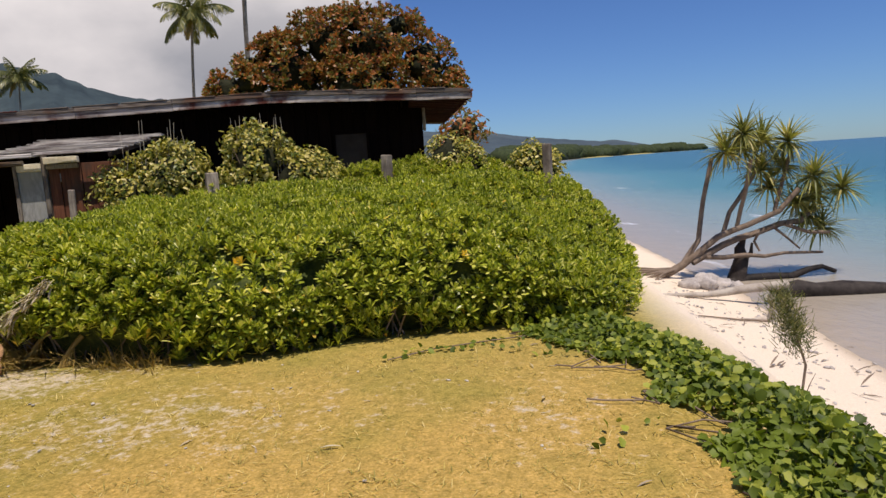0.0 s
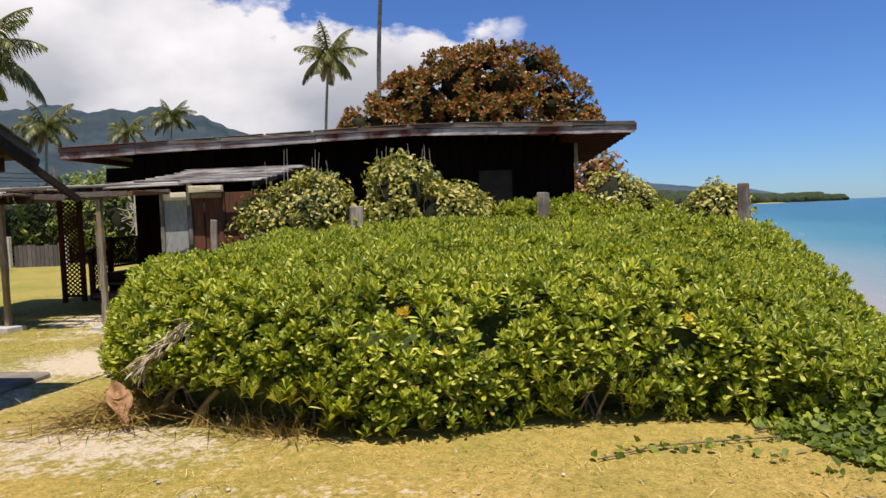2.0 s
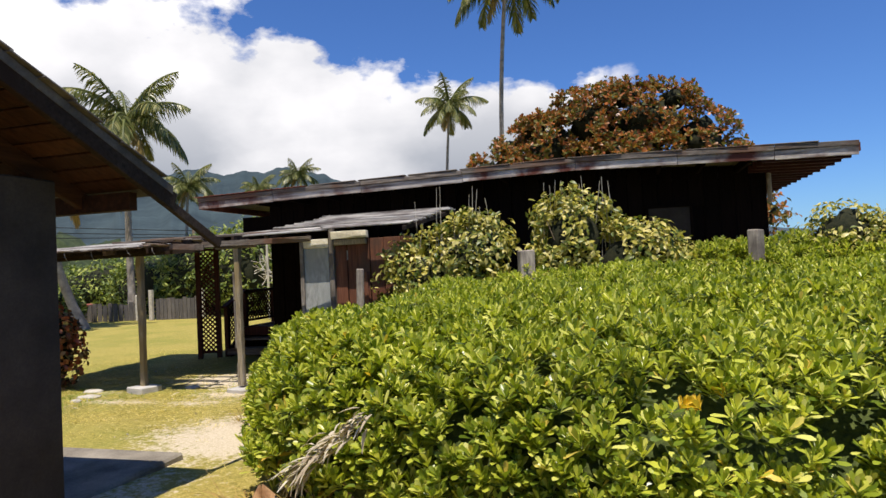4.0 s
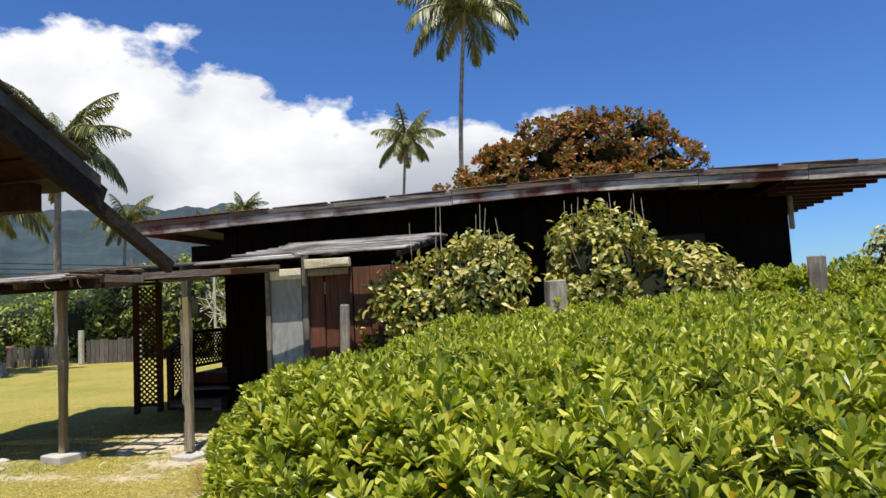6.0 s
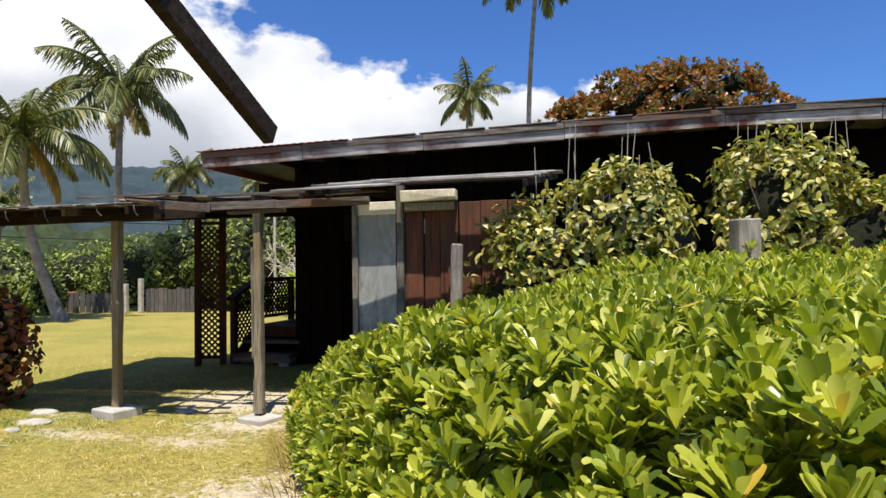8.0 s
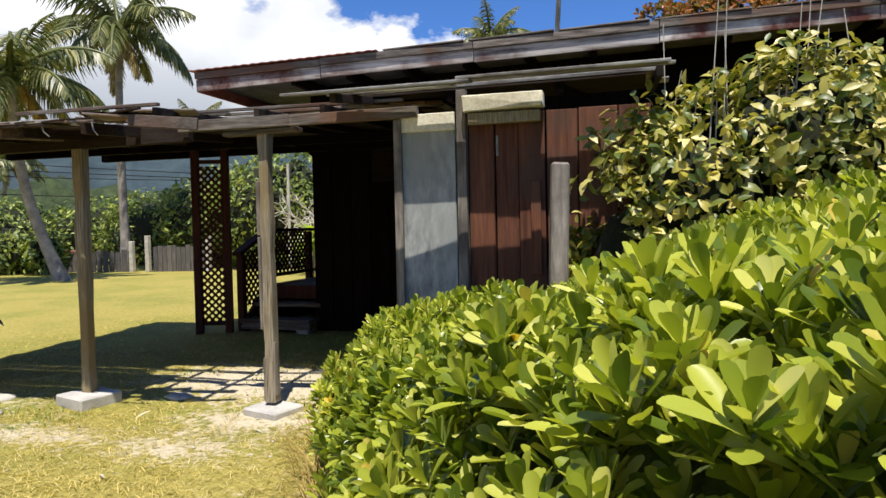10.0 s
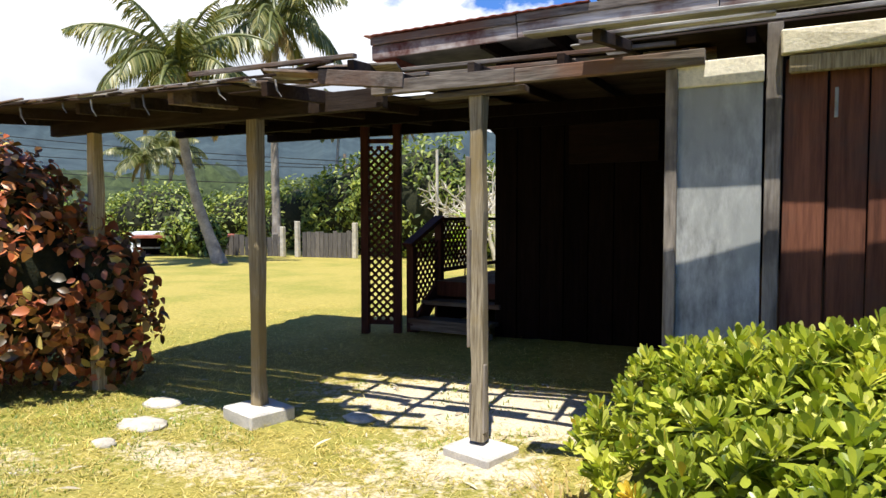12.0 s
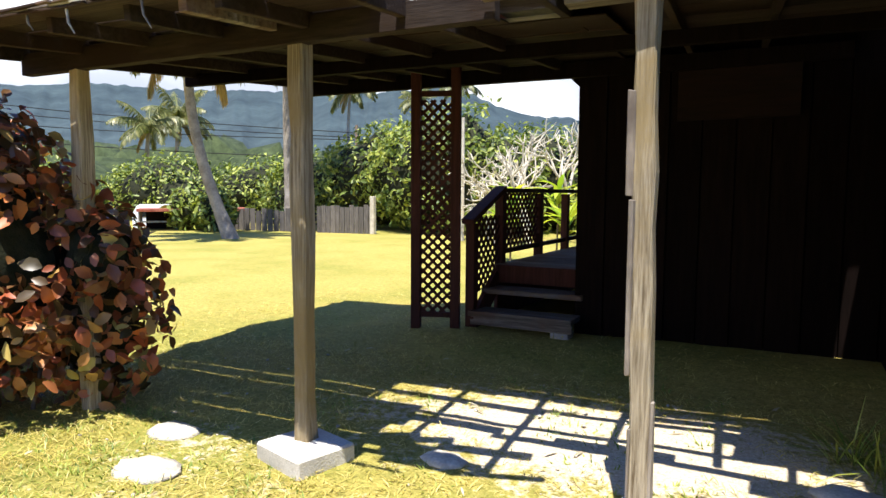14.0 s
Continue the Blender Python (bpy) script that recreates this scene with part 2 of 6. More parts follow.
# inner leaf green taken dark, as if shaded by the leaves above
M_HEDGEINNER = plain("hedge_core_shade", (0.022, 0.036, 0.008), (0.085, 0.105, 0.022), 16, 0.9, 0.9)
M_STONE = plain("pale_stone", (0.36, 0.33, 0.27), (0.60, 0.55, 0.47), 7, 0.9, 0.6)
M_ROCK = plain("coral_rock", (0.30, 0.27, 0.25), (0.56, 0.51, 0.47), 6, 0.9, 0.8, detail_scale=30)
M_FARGREEN = plain("distant_woods", (0.016, 0.027, 0.010), (0.055, 0.075, 0.028), 0.9, 0.95, 0.9, detail_scale=4)
M_GREYFENCE = wood("grey_fence_wood", (0.07, 0.062, 0.056), (0.18, 0.165, 0.15), (9, 9, 1), 3.0, 0.9)
M_HUSK = plain("dry_palm_sheath", (0.20, 0.10, 0.045), (0.42, 0.25, 0.12), 9, 0.75, 0.4)
M_CABLE = plain("black_cable", (0.01, 0.01, 0.01), (0.02, 0.02, 0.02))
M_CARPAINT = plain("white_car_paint", (0.78, 0.79, 0.8), (0.84, 0.85, 0.86), 2, 0.25, 0.0, 0.6)
M_DARKGLASS = plain("dark_glass", (0.012, 0.014, 0.016), (0.02, 0.022, 0.025), 2, 0.12, 0.0, 0.35)
# brown board colour lowered to near black to hold the deep shade
M_OLDSIGN = wood("shaded_brown_board", (0.008, 0.005, 0.004), (0.018, 0.009, 0.007), (1, 8, 8), 3.0, 0.9)
M_RUBBER = plain("tyre_rubber", (0.015, 0.015, 0.015), (0.03, 0.03, 0.03))


# ---------- mesh helpers ----------
def np_mesh(name, V, F, smooth=False):
    """A mesh from a vertex array and an array of quads or triangles."""
    V, F = np.asarray(V, float), np.asarray(F, int)
    me = bpy.data.meshes.new(name)
    n, k = F.shape
    me.vertices.add(len(V))
    me.vertices.foreach_set("co", V.ravel())
    me.loops.add(n * k)
    me.loops.foreach_set("vertex_index", F.ravel())
    me.polygons.add(n)
    me.polygons.foreach_set("loop_start", np.arange(0, n * k, k))
    me.polygons.foreach_set("use_smooth", np.full(n, smooth))
    me.update(calc_edges=True)
    me.validate()
    return me


def put_mesh(name, me, mat, parent=None, label="", at=None):
    if not me.materials:
        me.materials.append(mat)
    ob = new(name, me)
    if at is not None:
        ob.matrix_world = at
    if parent is not None:
        ob.parent = parent
    if label:
        ob["label"] = label
    return ob


def part(name, bm, mat, parent=None, label="", smooth=False):
    """Link a bmesh as one mesh object under a thing or a part."""
    me = bpy.data.meshes.new(name)
    bm.normal_update()
    bm.to_mesh(me)
    bm.free()
    if smooth:
        for p in me.polygons:
            p.use_smooth = True
    return put_mesh(name, me, mat, parent, label)


def thing(name, label, category, group="", kind="", at=None):
    ob = new(name)
    if at is not None:
        ob.matrix_world = at
    return tagged(ob, label, category, group, kind)


def add_box(bm, x0, x1, y0, y1, z0, z1, bevel=0.004, m=None, jitter=0.0):
    """A box with softened edges into bm."""
    g = bmesh.ops.create_cube(bm, size=1.0)
    vs = g["verts"]
    for v in vs:
        v.co = Vector((x0 + (v.co.x + 0.5) * (x1 - x0), y0 + (v.co.y + 0.5) * (y1 - y0), z0 + (v.co.z + 0.5) * (z1 - z0)))
        if jitter:
            v.co += Vector((random.uniform(-jitter, jitter), random.uniform(-jitter, jitter), random.uniform(-jitter, jitter)))
    if bevel:
        es = list({e for v in vs for e in v.link_edges})
        r = bmesh.ops.bevel(bm, geom=es, offset=bevel, segments=1, affect="EDGES")
        vs = list({v for f in r["faces"] for v in f.verts} | {v for v in vs if v.is_valid})
    if m is not None:
        bmesh.ops.transform(bm, matrix=m, verts=vs)
    return vs


def boxed(x0, x1, y0, y1, z0, z1, bevel=0.004, m=None, jitter=0.0):
    bm = bmesh.new()
    add_box(bm, x0, x1, y0, y1, z0, z1, bevel, m, jitter)
    return bm


def beam(a, b, w, h, bevel=0.004, twist=0.0):
    """A squared timber from a to b, w wide and h high."""
    a, b = Vector(a), Vector(b)
    d = b - a
    yaw, pit = math.atan2(d.y, d.x), math.atan2(d.z, math.hypot(d.x, d.y))
    m = Matrix.Translation(a) @ Matrix.Rotation(yaw, 4, "Z") @ Matrix.Rotation(-pit, 4, "Y") @ Matrix.Rotation(twist, 4, "X")
    return boxed(0, d.length, -w / 2, w / 2, -h / 2, h / 2, bevel, m)


def tube_np(pts, radii, sides=7):
    """Vertices and quads of a round limb through pts."""
    pts = [Vector(p) for p in pts]
    V, F = [], []
    ref = Vector((0.31, 0.77, 0.55))
    for i, p in enumerate(pts):
        d = (pts[min(i + 1, len(pts) - 1)] - pts[max(i - 1, 0)]).normalized()
        u = d.cross(ref).normalized()
        w = d.cross(u)
        for k in range(sides):
            a = 2 * math.pi * k / sides
            V.append(p + (u * math.cos(a) + w * math.sin(a)) * radii[i])
    for i in range(len(pts) - 1):
        for k in range(sides):
            j = (k + 1) % sides
            F.append((i * sides + k, i * sides + j, (i + 1) * sides + j, (i + 1) * sides + k))
    return np.array([tuple(v) for v in V]), np.array(F)


def join_np(items):
    V, F, o = [], [], 0
    for v, f in items:
        V.append(v)
        F.append(f + o)
        o += len(v)
    return np.concatenate(V), np.concatenate(F)


def limb(name, pts, radii, mat, parent=None, label="", sides=8):
    v, f = tube_np(pts, radii, sides)
    return put_mesh(name, np_mesh(name, v, f, True), mat, parent, label)


def stamp(tv, tf, rots, places):
    """Copies of a template at many turns (n,3,3) and places (n,3), as one vertex and one face array."""
    V = np.einsum("nij,kj->nki", rots, tv) + places[:, None, :]
    F = tf[None] + (np.arange(len(places)) * len(tv))[:, None, None]
    return V.reshape(-1, 3), F.reshape(-1, tf.shape[1])


RNG = np.random.default_rng(7)


def frames_from(normals, spin, size):
    """Turns whose z axis is each normal, spun about it, times a size."""
    n = normals / np.linalg.norm(normals, axis=1, keepdims=True)
    ref = np.where(np.abs(n[:, 2:3]) > 0.9, np.array([[1.0, 0, 0]]), np.array([[0, 0, 1.0]]))
    u = np.cross(ref, n)
    u /= np.linalg.norm(u, axis=1, keepdims=True)
    w = np.cross(n, u)
    c, s = np.cos(spin)[:, None], np.sin(spin)[:, None]
    x, y = u * c + w * s, -u * s + w * c
    return np.stack([x, y, n], axis=2) * size[:, None, None]


def leaf_shape(length, width, fold=0.25, droop=0.15, wide_at=0.65, steps=3, tip=0.12):
    """A leaf along +x, folded at its midrib: vertices and quads."""
    V = []
    for i in range(steps + 1):
        t = i / steps
        w = width / 2 * (math.sin(math.pi * min(t / (2 * wide_at), 0.5)) if t < wide_at else math.cos(math.pi / 2 * (t - wide_at) / (1 - wide_at) * 0.93))
        w = max(w, width * (tip if t > 0.5 else 0.06))
        z = -droop * length * t * t
        V += [(t * length, -w, z + fold * w), (t * length, 0, z), (t * length, w, z + fold * w)]
    F = []
    for i in range(steps):
        a = 3 * i
        F += [(a, a + 3, a + 4, a + 1), (a + 1, a + 4, a + 5, a + 2)]
    return np.array(V), np.array(F)


def spoon(length, width, fold, curl, fine_leaf=True):
    """A spoon-shaped leaf along +x, broadest near its rounded tip."""
    V, F = [], []
    if not fine_leaf:
        for t, w in ((0.0, 0.12), (0.5, 0.72), (0.82, 0.98), (1.0, 0.34)):
            V += [(t * length, -width / 2 * w, -curl * length * t * t), (t * length, width / 2 * w, -curl * length * t * t)]
        return np.array(V), np.array([(2 * i, 2 * i + 2, 2 * i + 3, 2 * i + 1) for i in range(3)])
    for t, w in ((0.0, 0.16), (0.35, 0.55), (0.64, 0.96), (0.85, 0.92), (0.96, 0.58), (1.0, 0.16)):
        hw = width / 2 * w
        z = -curl * length * t * t
        V += [(t * length, -hw, z + fold * hw), (t * length, 0, z), (t * length, hw, z + fold * hw)]
    for i in range(5):
        a = 3 * i
        F += [(a, a + 3, a + 4, a + 1), (a + 1, a + 4, a + 5, a + 2)]
    return np.array(V), np.array(F)


def rosette(rng, count=13, length=0.112, width=0.037, fine_leaf=True):
    """A whorl of spoon-shaped leaves: the outer ones arch over, the inner ones stand up."""
    items = []
    for i in range(count):
        out = 1 - i / count
        ln = length * rng.uniform(0.85, 1.1) * (0.62 + 0.38 * out)
        tv, tf = spoon(ln, width * rng.uniform(0.88, 1.1) * (0.78 + 0.22 * out), rng.uniform(0.2, 0.6), rng.uniform(0.05, 0.5) * out - 0.12, fine_leaf)
        lift = 1.32 - 0.85 * out + rng.uniform(-0.16, 0.16)
        m = Matrix.Rotation(i * 2.4 + rng.uniform(-0.2, 0.2), 3, "Z") @ Matrix.Rotation(-lift, 3, "Y")
        items.append((tv @ np.array(m).T + np.array([0, 0, 0.005 * i]), tf))
    return join_np(items)


def on_faces(V, F, count, rng):
    """Points spread evenly over a quad mesh, with normals."""
    a, b, c, d = (V[F[:, i]] for i in range(4))
    nrm = np.cross(c - a, d - b)
    area = np.linalg.norm(nrm, axis=1) / 2
    pick = rng.choice(len(F), count, p=area / area.sum())
    u, v = rng.random((2, count, 1))
    p = (a[pick] * (1 - u) + b[pick] * u) * (1 - v) + (d[pick] * (1 - u) + c[pick] * u) * v
    return p, nrm[pick] / np.maximum(np.linalg.norm(nrm[pick], axis=1, keepdims=True), 1e-9)


def lump(x, y, z, s=1.0):
    return noise.noise(Vector((x * s, y * s, z * s)))


# ---------- ground and sea ----------
SEA = -0.74
SHORE_Y = [-400, 4, 9, 12, 40, 150, 480, 906, 1000, 4800]
SHORE_X = [2.4, 2.55, 3.3, 3.6, 6.5, 24, 118, 427, 440, 440]


def shore(y):
    return np.interp(y, SHORE_Y, SHORE_X)


def ground_z(x, y):
    """Height of lawn, bank, beach and sea floor."""
    x, y = np.asarray(x, float), np.asarray(y, float)
    d = x - shore(y)
    lawn = 0.17 * np.clip((11.5 - y) / 6.0, 0, 1)
    lawn = lawn + 0.10 * np.clip((y - 13.9) / 0.9, 0, 1) * np.clip((x + 10.9) / 0.8, 0, 1) * np.clip((19.0 - y) / 2.0, 0, 1)
    lawn = lawn - 0.045 * np.exp(-(((x + 8.4) / 2.0) ** 2 + ((y - 11.9) / 0.9) ** 2))
    bank = np.clip(d / 0.9, 0, 1)
    bank = bank * bank * (3 - 2 * bank)
    z = lawn * (1 - bank) - 0.42 * bank - 0.17 * np.clip(d - 0.5, 0, 12) - 0.05 * np.clip(d - 12.5, 0, 60)
    return z


def gz(x, y):
    return float(ground_z(x, y))


def axis(lo, hi, fine_lo, fine_hi, step, growth=1.22):
    mid = np.arange(fine_lo, fine_hi + step / 2, step)
    out, s, p = [], step, fine_hi
    while p < hi:
        s *= growth
        p += s
        out.append(min(p, hi))
    left, s, p = [], step, fine_lo
    while p > lo:
        s *= growth
        p -= s
        left.append(max(p, lo))
    return np.array(left[::-1] + list(mid) + out)


gx, gy = axis(-4800, 4800, -14, 12, 0.14), axis(-900, 4800, -2, 20, 0.14)
XX, YY = np.meshgrid(gx, gy, indexing="ij")
ZZ = ground_z(XX, YY)
near = (np.abs(XX) < 40) & (np.abs(YY) < 60)
bumps = np.zeros_like(ZZ)
for i, j in zip(*np.nonzero(near)):
    bumps[i, j] = 0.018 * lump(XX[i, j], YY[i, j], 0, 1.1) + 0.010 * lump(XX[i, j], YY[i, j], 3, 3.7)
ZZ = ZZ + bumps
nx, ny = len(gx), len(gy)
idx = np.arange(nx * ny).reshape(nx, ny)
GF = np.stack([idx[:-1, :-1], idx[1:, :-1], idx[1:, 1:], idx[:-1, 1:]], -1).reshape(-1, 4)
ground_me = np_mesh("ground", np.stack([XX, YY, ZZ], -1).reshape(-1, 3), GF, True)
att = ground_me.attributes.new("beach", "FLOAT", "POINT")
att.data.foreach_set("value", np.clip((XX - shore(YY) + 0.42) / 0.6, 0, 1).ravel())


def sand_patch(x, y):
    """How bare the lawn is: sandy tracks by the hedge, the old roof and the path."""
    s = np.zeros_like(x)
    for cx, cy, rx, ry, k in ((-5.2, 9.6, 1.3, 1.2, 1.0), (-3.6, 6.2, 1.7, 0.7, 0.58), (-5.6, 7.6, 1.0, 0.9, 0.55), (-1.6, 5.0, 2.2, 0.9, 0.35), (-7.6, 13.0, 1.5, 0.7, 0.95), (-7.3, 11.9, 0.8, 0.45, 0.65), (-9.5, 11.8, 0.8, 0.5, 0.35), (1.2, 4.6, 0.7, 0.9, 0.3), (-8.7, 11.2, 0.9, 0.35, 0.6), (-7.4, 11.2, 0.8, 0.45, 0.55), (-9.6, 10.6, 0.8, 0.5, 0.4)):
        s = np.maximum(s, k * np.exp(-(((x - cx) / rx) ** 2 + ((y - cy) / ry) ** 2)))
    return s


att = ground_me.attributes.new("bare", "FLOAT", "POINT")
att.data.foreach_set("value", sand_patch(XX, YY).ravel())
att = ground_me.attributes.new("parched", "FLOAT", "POINT")
att.data.foreach_set("value", np.clip((8.5 - YY) / 4.0, 0, 1).ravel())
att = ground_me.attributes.new("wet", "FLOAT", "POINT")
att.data.foreach_set("value", np.clip((SEA + 0.05 - ZZ) / 0.08, 0, 1).ravel())

m, N, L, b = material("lawn_and_sand", 0.9, 0.2)
fine = noise_node(N, L, 55, 5, 0.7, None, "Position")
mid = noise_node(N, L, 5.0, 6, 0.65, None, "Position")
big = noise_node(N, L, 0.55, 4, 0.6, None, "Position")
grass = ramp(N, L, fine, (0.28, (0.24, 0.19, 0.05)), (0.5, (0.45, 0.345, 0.115)), (0.72, (0.64, 0.48, 0.21)))
green = ramp(N, L, fine, (0.28, (0.15, 0.16, 0.03)), (0.7, (0.42, 0.37, 0.11)))
grass = mix(N, L, ramp(N, L, big, (0.45, (0, 0, 0)), (0.62, (0.75, 0.75, 0.75))), grass, green)
clump = noise_node(N, L, 16, 5, 0.7, None, "Position")
grass = mix(N, L, 1.0, grass, ramp(N, L, clump, (0.3, (0.62, 0.66, 0.6)), (0.55, (1.0, 1.0, 1.0)), (0.75, (1.22, 1.18, 1.15))), "MULTIPLY")
parched = N.new("ShaderNodeAttribute")
parched.attribute_name = "parched"
grass = mix(N, L, parched.outputs["Fac"], mix(N, L, 1.0, grass, (0.82, 0.88, 0.65), "MULTIPLY"), mix(N, L, 1.0, grass, (1.12, 0.96, 0.74), "MULTIPLY"))
dirt = ramp(N, L, fine, (0.3, (0.40, 0.32, 0.20)), (0.7, (0.74, 0.64, 0.48)))
bare = N.new("ShaderNodeAttribute")
bare.attribute_name = "bare"
bm_ = N.new("ShaderNodeMath")
bm_.operation, bm_.use_clamp = "MULTIPLY_ADD", True
blend = N.new("ShaderNodeMath")
blend.operation = "MULTIPLY_ADD"
half_mid = N.new("ShaderNodeMath")
half_mid.operation = "MULTIPLY"
L.new(mid, half_mid.inputs[0])
half_mid.inputs[1].default_value = 0.55
L.new(clump, blend.inputs[0])
blend.inputs[1].default_value = 0.75
L.new(half_mid.outputs[0], blend.inputs[2])
L.new(blend.outputs[0], bm_.inputs[0])
bm_.inputs[1].default_value = 7.5
off = N.new("ShaderNodeMath")
off.operation = "MULTIPLY_ADD"
L.new(bare.outputs["Fac"], off.inputs[0])
off.inputs[1].default_value, off.inputs[2].default_value = 4.0, -6.15
L.new(off.outputs[0], bm_.inputs[2])
land = mix(N, L, bm_.outputs[0], grass, dirt)
sand = ramp(N, L, fine, (0.3, (0.70, 0.57, 0.43)), (0.7, (0.86, 0.75, 0.60)))
wet = N.new("ShaderNodeAttribute")
wet.attribute_name = "wet"
sand = mix(N, L, wet.outputs["Fac"], sand, (0.34, 0.26, 0.18))
beach = N.new("ShaderNodeAttribute")
beach.attribute_name = "beach"
L.new(mix(N, L, beach.outputs["Fac"], land, sand), b.inputs["Base Color"])
bump(N, L, b, fine, 0.7, 0.02)
ground = tagged(put_mesh("ground", ground_me, m), "dry yellow-green lawn sloping to a pale sandy beach", "ground", kind="structure")

# sea: clear and sandy at the edge, turquoise over the shallows, blue far out
sx, sy = axis(2, 4800, 4, 40, 0.5, 1.25), axis(-900, 4800, 0, 60, 0.8, 1.25)
SX, SY = np.meshgrid(sx, sy, indexing="ij")
SZ = np.full_like(SX, SEA)
for i, j in zip(*np.nonzero((SX < 60) & (SY < 90) & (SY > -20))):
    SZ[i, j] += 0.03 * lump(SX[i, j] * 0.9, SY[i, j] * 0.35, 2.0, 1.0)
sid = np.arange(SX.size).reshape(SX.shape)
SF = np.stack([sid[:-1, :-1], sid[1:, :-1], sid[1:, 1:], sid[:-1, 1:]], -1).reshape(-1, 4)
sea_me = np_mesh("sea", np.stack([SX, SY, SZ], -1).reshape(-1, 3), SF, True)
att = sea_me.attributes.new("offshore", "FLOAT", "POINT")
att.data.foreach_set("value", np.clip(np.log(1 + np.clip(SX - shore(SY) - 2.6, 0, 3000)) / 7.0, 0, 1).ravel())
m, N, L, b = material("sea_water", 0.22, 0.22)
offs = N.new("ShaderNodeAttribute")
offs.attribute_name = "offshore"
cl = noise_node(N, L, 0.05, 4, 0.6, (1, 0.35, 1), "Position")
shift = N.new("ShaderNodeMath")
shift.operation = "MULTIPLY_ADD"
L.new(cl, shift.inputs[0])
shift.inputs[1].default_value = 0.16
sub = N.new("ShaderNodeMath")
sub.operation = "SUBTRACT"
L.new(offs.outputs["Fac"], sub.inputs[0])
sub.inputs[1].default_value = 0.08
L.new(sub.outputs[0], shift.inputs[2])
col = ramp(N, L, shift.outputs[0], (0.0, (0.38, 0.32, 0.25)), (0.14, (0.33, 0.31, 0.26)), (0.25, (0.21, 0.28, 0.25)), (0.36, (0.06, 0.20, 0.20)), (0.47, (0.012, 0.11, 0.135)), (0.85, (0.005, 0.06, 0.11)))
foamn = noise_node(N, L, 0.55, 5, 0.6, (1.0, 0.22, 1), "Position")
foamband = ramp(N, L, offs.outputs["Fac"], (0.0, (0.25, 0.25, 0.25)), (0.08, (1, 1, 1)), (0.36, (0.9, 0.9, 0.9)), (0.48, (0, 0, 0)))
foam = mix(N, L, 1.0, ramp(N, L, foamn, (0.66, (0, 0, 0)), (0.71, (1, 1, 1))), foamband, "MULTIPLY")
col = mix(N, L, foam, col, (0.85, 0.85, 0.85))
L.new(col, b.inputs["Base Color"])
rip = noise_node(N, L, 2.2, 6, 0.65, (1.0, 0.5, 1), "Position")
bump(N, L, b, rip, 0.35, 0.15)
sea = tagged(put_mesh("water", sea_me, m), "clear turquoise sea turning deep blue offshore", "sea", kind="structure")

# ---------- old beach house ----------
BACK_Y = 24.0
ROOF_W, ROOF_K, ROOF_E = (-9.47, 3.26), (-2.3, 3.47), (1.84, 3.28)
WALL_W, WALL_E = -8.5, 0.87


def eave_y(x):
    return float(np.interp(x, [ROOF_W[0], ROOF_K[0], ROOF_E[0]], [14.31, 14.88, 14.33]))


def wall_y(x):
    return float(np.interp(x, [WALL_W, -5.0, WALL_E], [15.22, 15.35, 15.9]))


def roof_top(x):
    return float(np.interp(x, [ROOF_W[0], ROOF_K[0], ROOF_E[0]], [ROOF_W[1], ROOF_K[1], ROOF_E[1]]))


house = thing("beach_house", "low dark brown wooden beach house with weathered shallow gable roof", "house")
for (xa, za), (xb, zb) in ((ROOF_W, ROOF_K), (ROOF_K, ROOF_E)):
    bm = bmesh.new()
    vs = [bm.verts.new((x, y, z + dz)) for dz in (0, -0.09) for x, z, y in ((xa, za, eave_y(xa)), (xb, zb, eave_y(xb)), (xb, zb, BACK_Y), (xa, za, BACK_Y))]
    for f in ((0, 1, 2, 3), (7, 6, 5, 4), (0, 4, 5, 1), (1, 5, 6, 2), (2, 6, 7, 3), (3, 7, 4, 0)):
        bm.faces.new([vs[i] for i in f])
    part("roof", bm, M_ROOFING, house, "dark flat-pitched roofing")
# fascia: short weathered boards along the front edge, upper and lower course
random.seed(4)
x = ROOF_W[0]
while x < ROOF_E[0] - 0.05:
    x2 = min(x + random.uniform(1.3, 2.4), ROOF_E[0])
    if x < ROOF_K[0] < x2:
        x2 = ROOF_K[0]
    for lo, hi, y, mt in ((-0.21, -0.075, -0.045, M_FASCIA), (-0.07, 0.005, -0.075, M_BEAMWOOD)):
        part("fascia_board", beam((x + 0.004, eave_y(x) + y, roof_top(x) + (lo + hi) / 2 + random.uniform(-0.008, 0.008)), (x2 - 0.004, eave_y(x2) + y, roof_top(x2) + (lo + hi) / 2 + random.uniform(-0.008, 0.008)), 0.03, hi - lo), mt, house)
    x = x2
# rusty corrugated sheets at the west end of the front edge
V, F = [], []
nseg = 90
for i in range(nseg + 1):
    xx = ROOF_W[0] - 0.06 + i * 2.3 / nseg
    zz = roof_top(max(xx, ROOF_W[0])) + 0.022 + 0.004 * math.sin(i * 1.4)
    for j, yy in enumerate((eave_y(xx) - 0.12, eave_y(xx) + 1.2)):
        V += [(xx, yy, zz), (xx, yy, zz - 0.006)]
for i in range(nseg):
    a, c = 4 * i, 4 * (i + 1)
    F += [(a, c, c + 2, a + 2), (a + 1, a + 3, c + 3, c + 1), (a, a + 1, c + 1, c)]
put_mesh("corrugated_sheet", np_mesh("corrugated_sheet", np.array(V), np.array(F)), M_RUST, house, "rust-red corrugated roofing sheet")
part("end_fascia", beam((ROOF_W[0] - 0.02, eave_y(-9.4), ROOF_W[1] - 0.11), (ROOF_W[0] - 0.02, BACK_Y, ROOF_W[1] - 0.11), 0.03, 0.2), M_RUST, house, "rust-red end fascia")
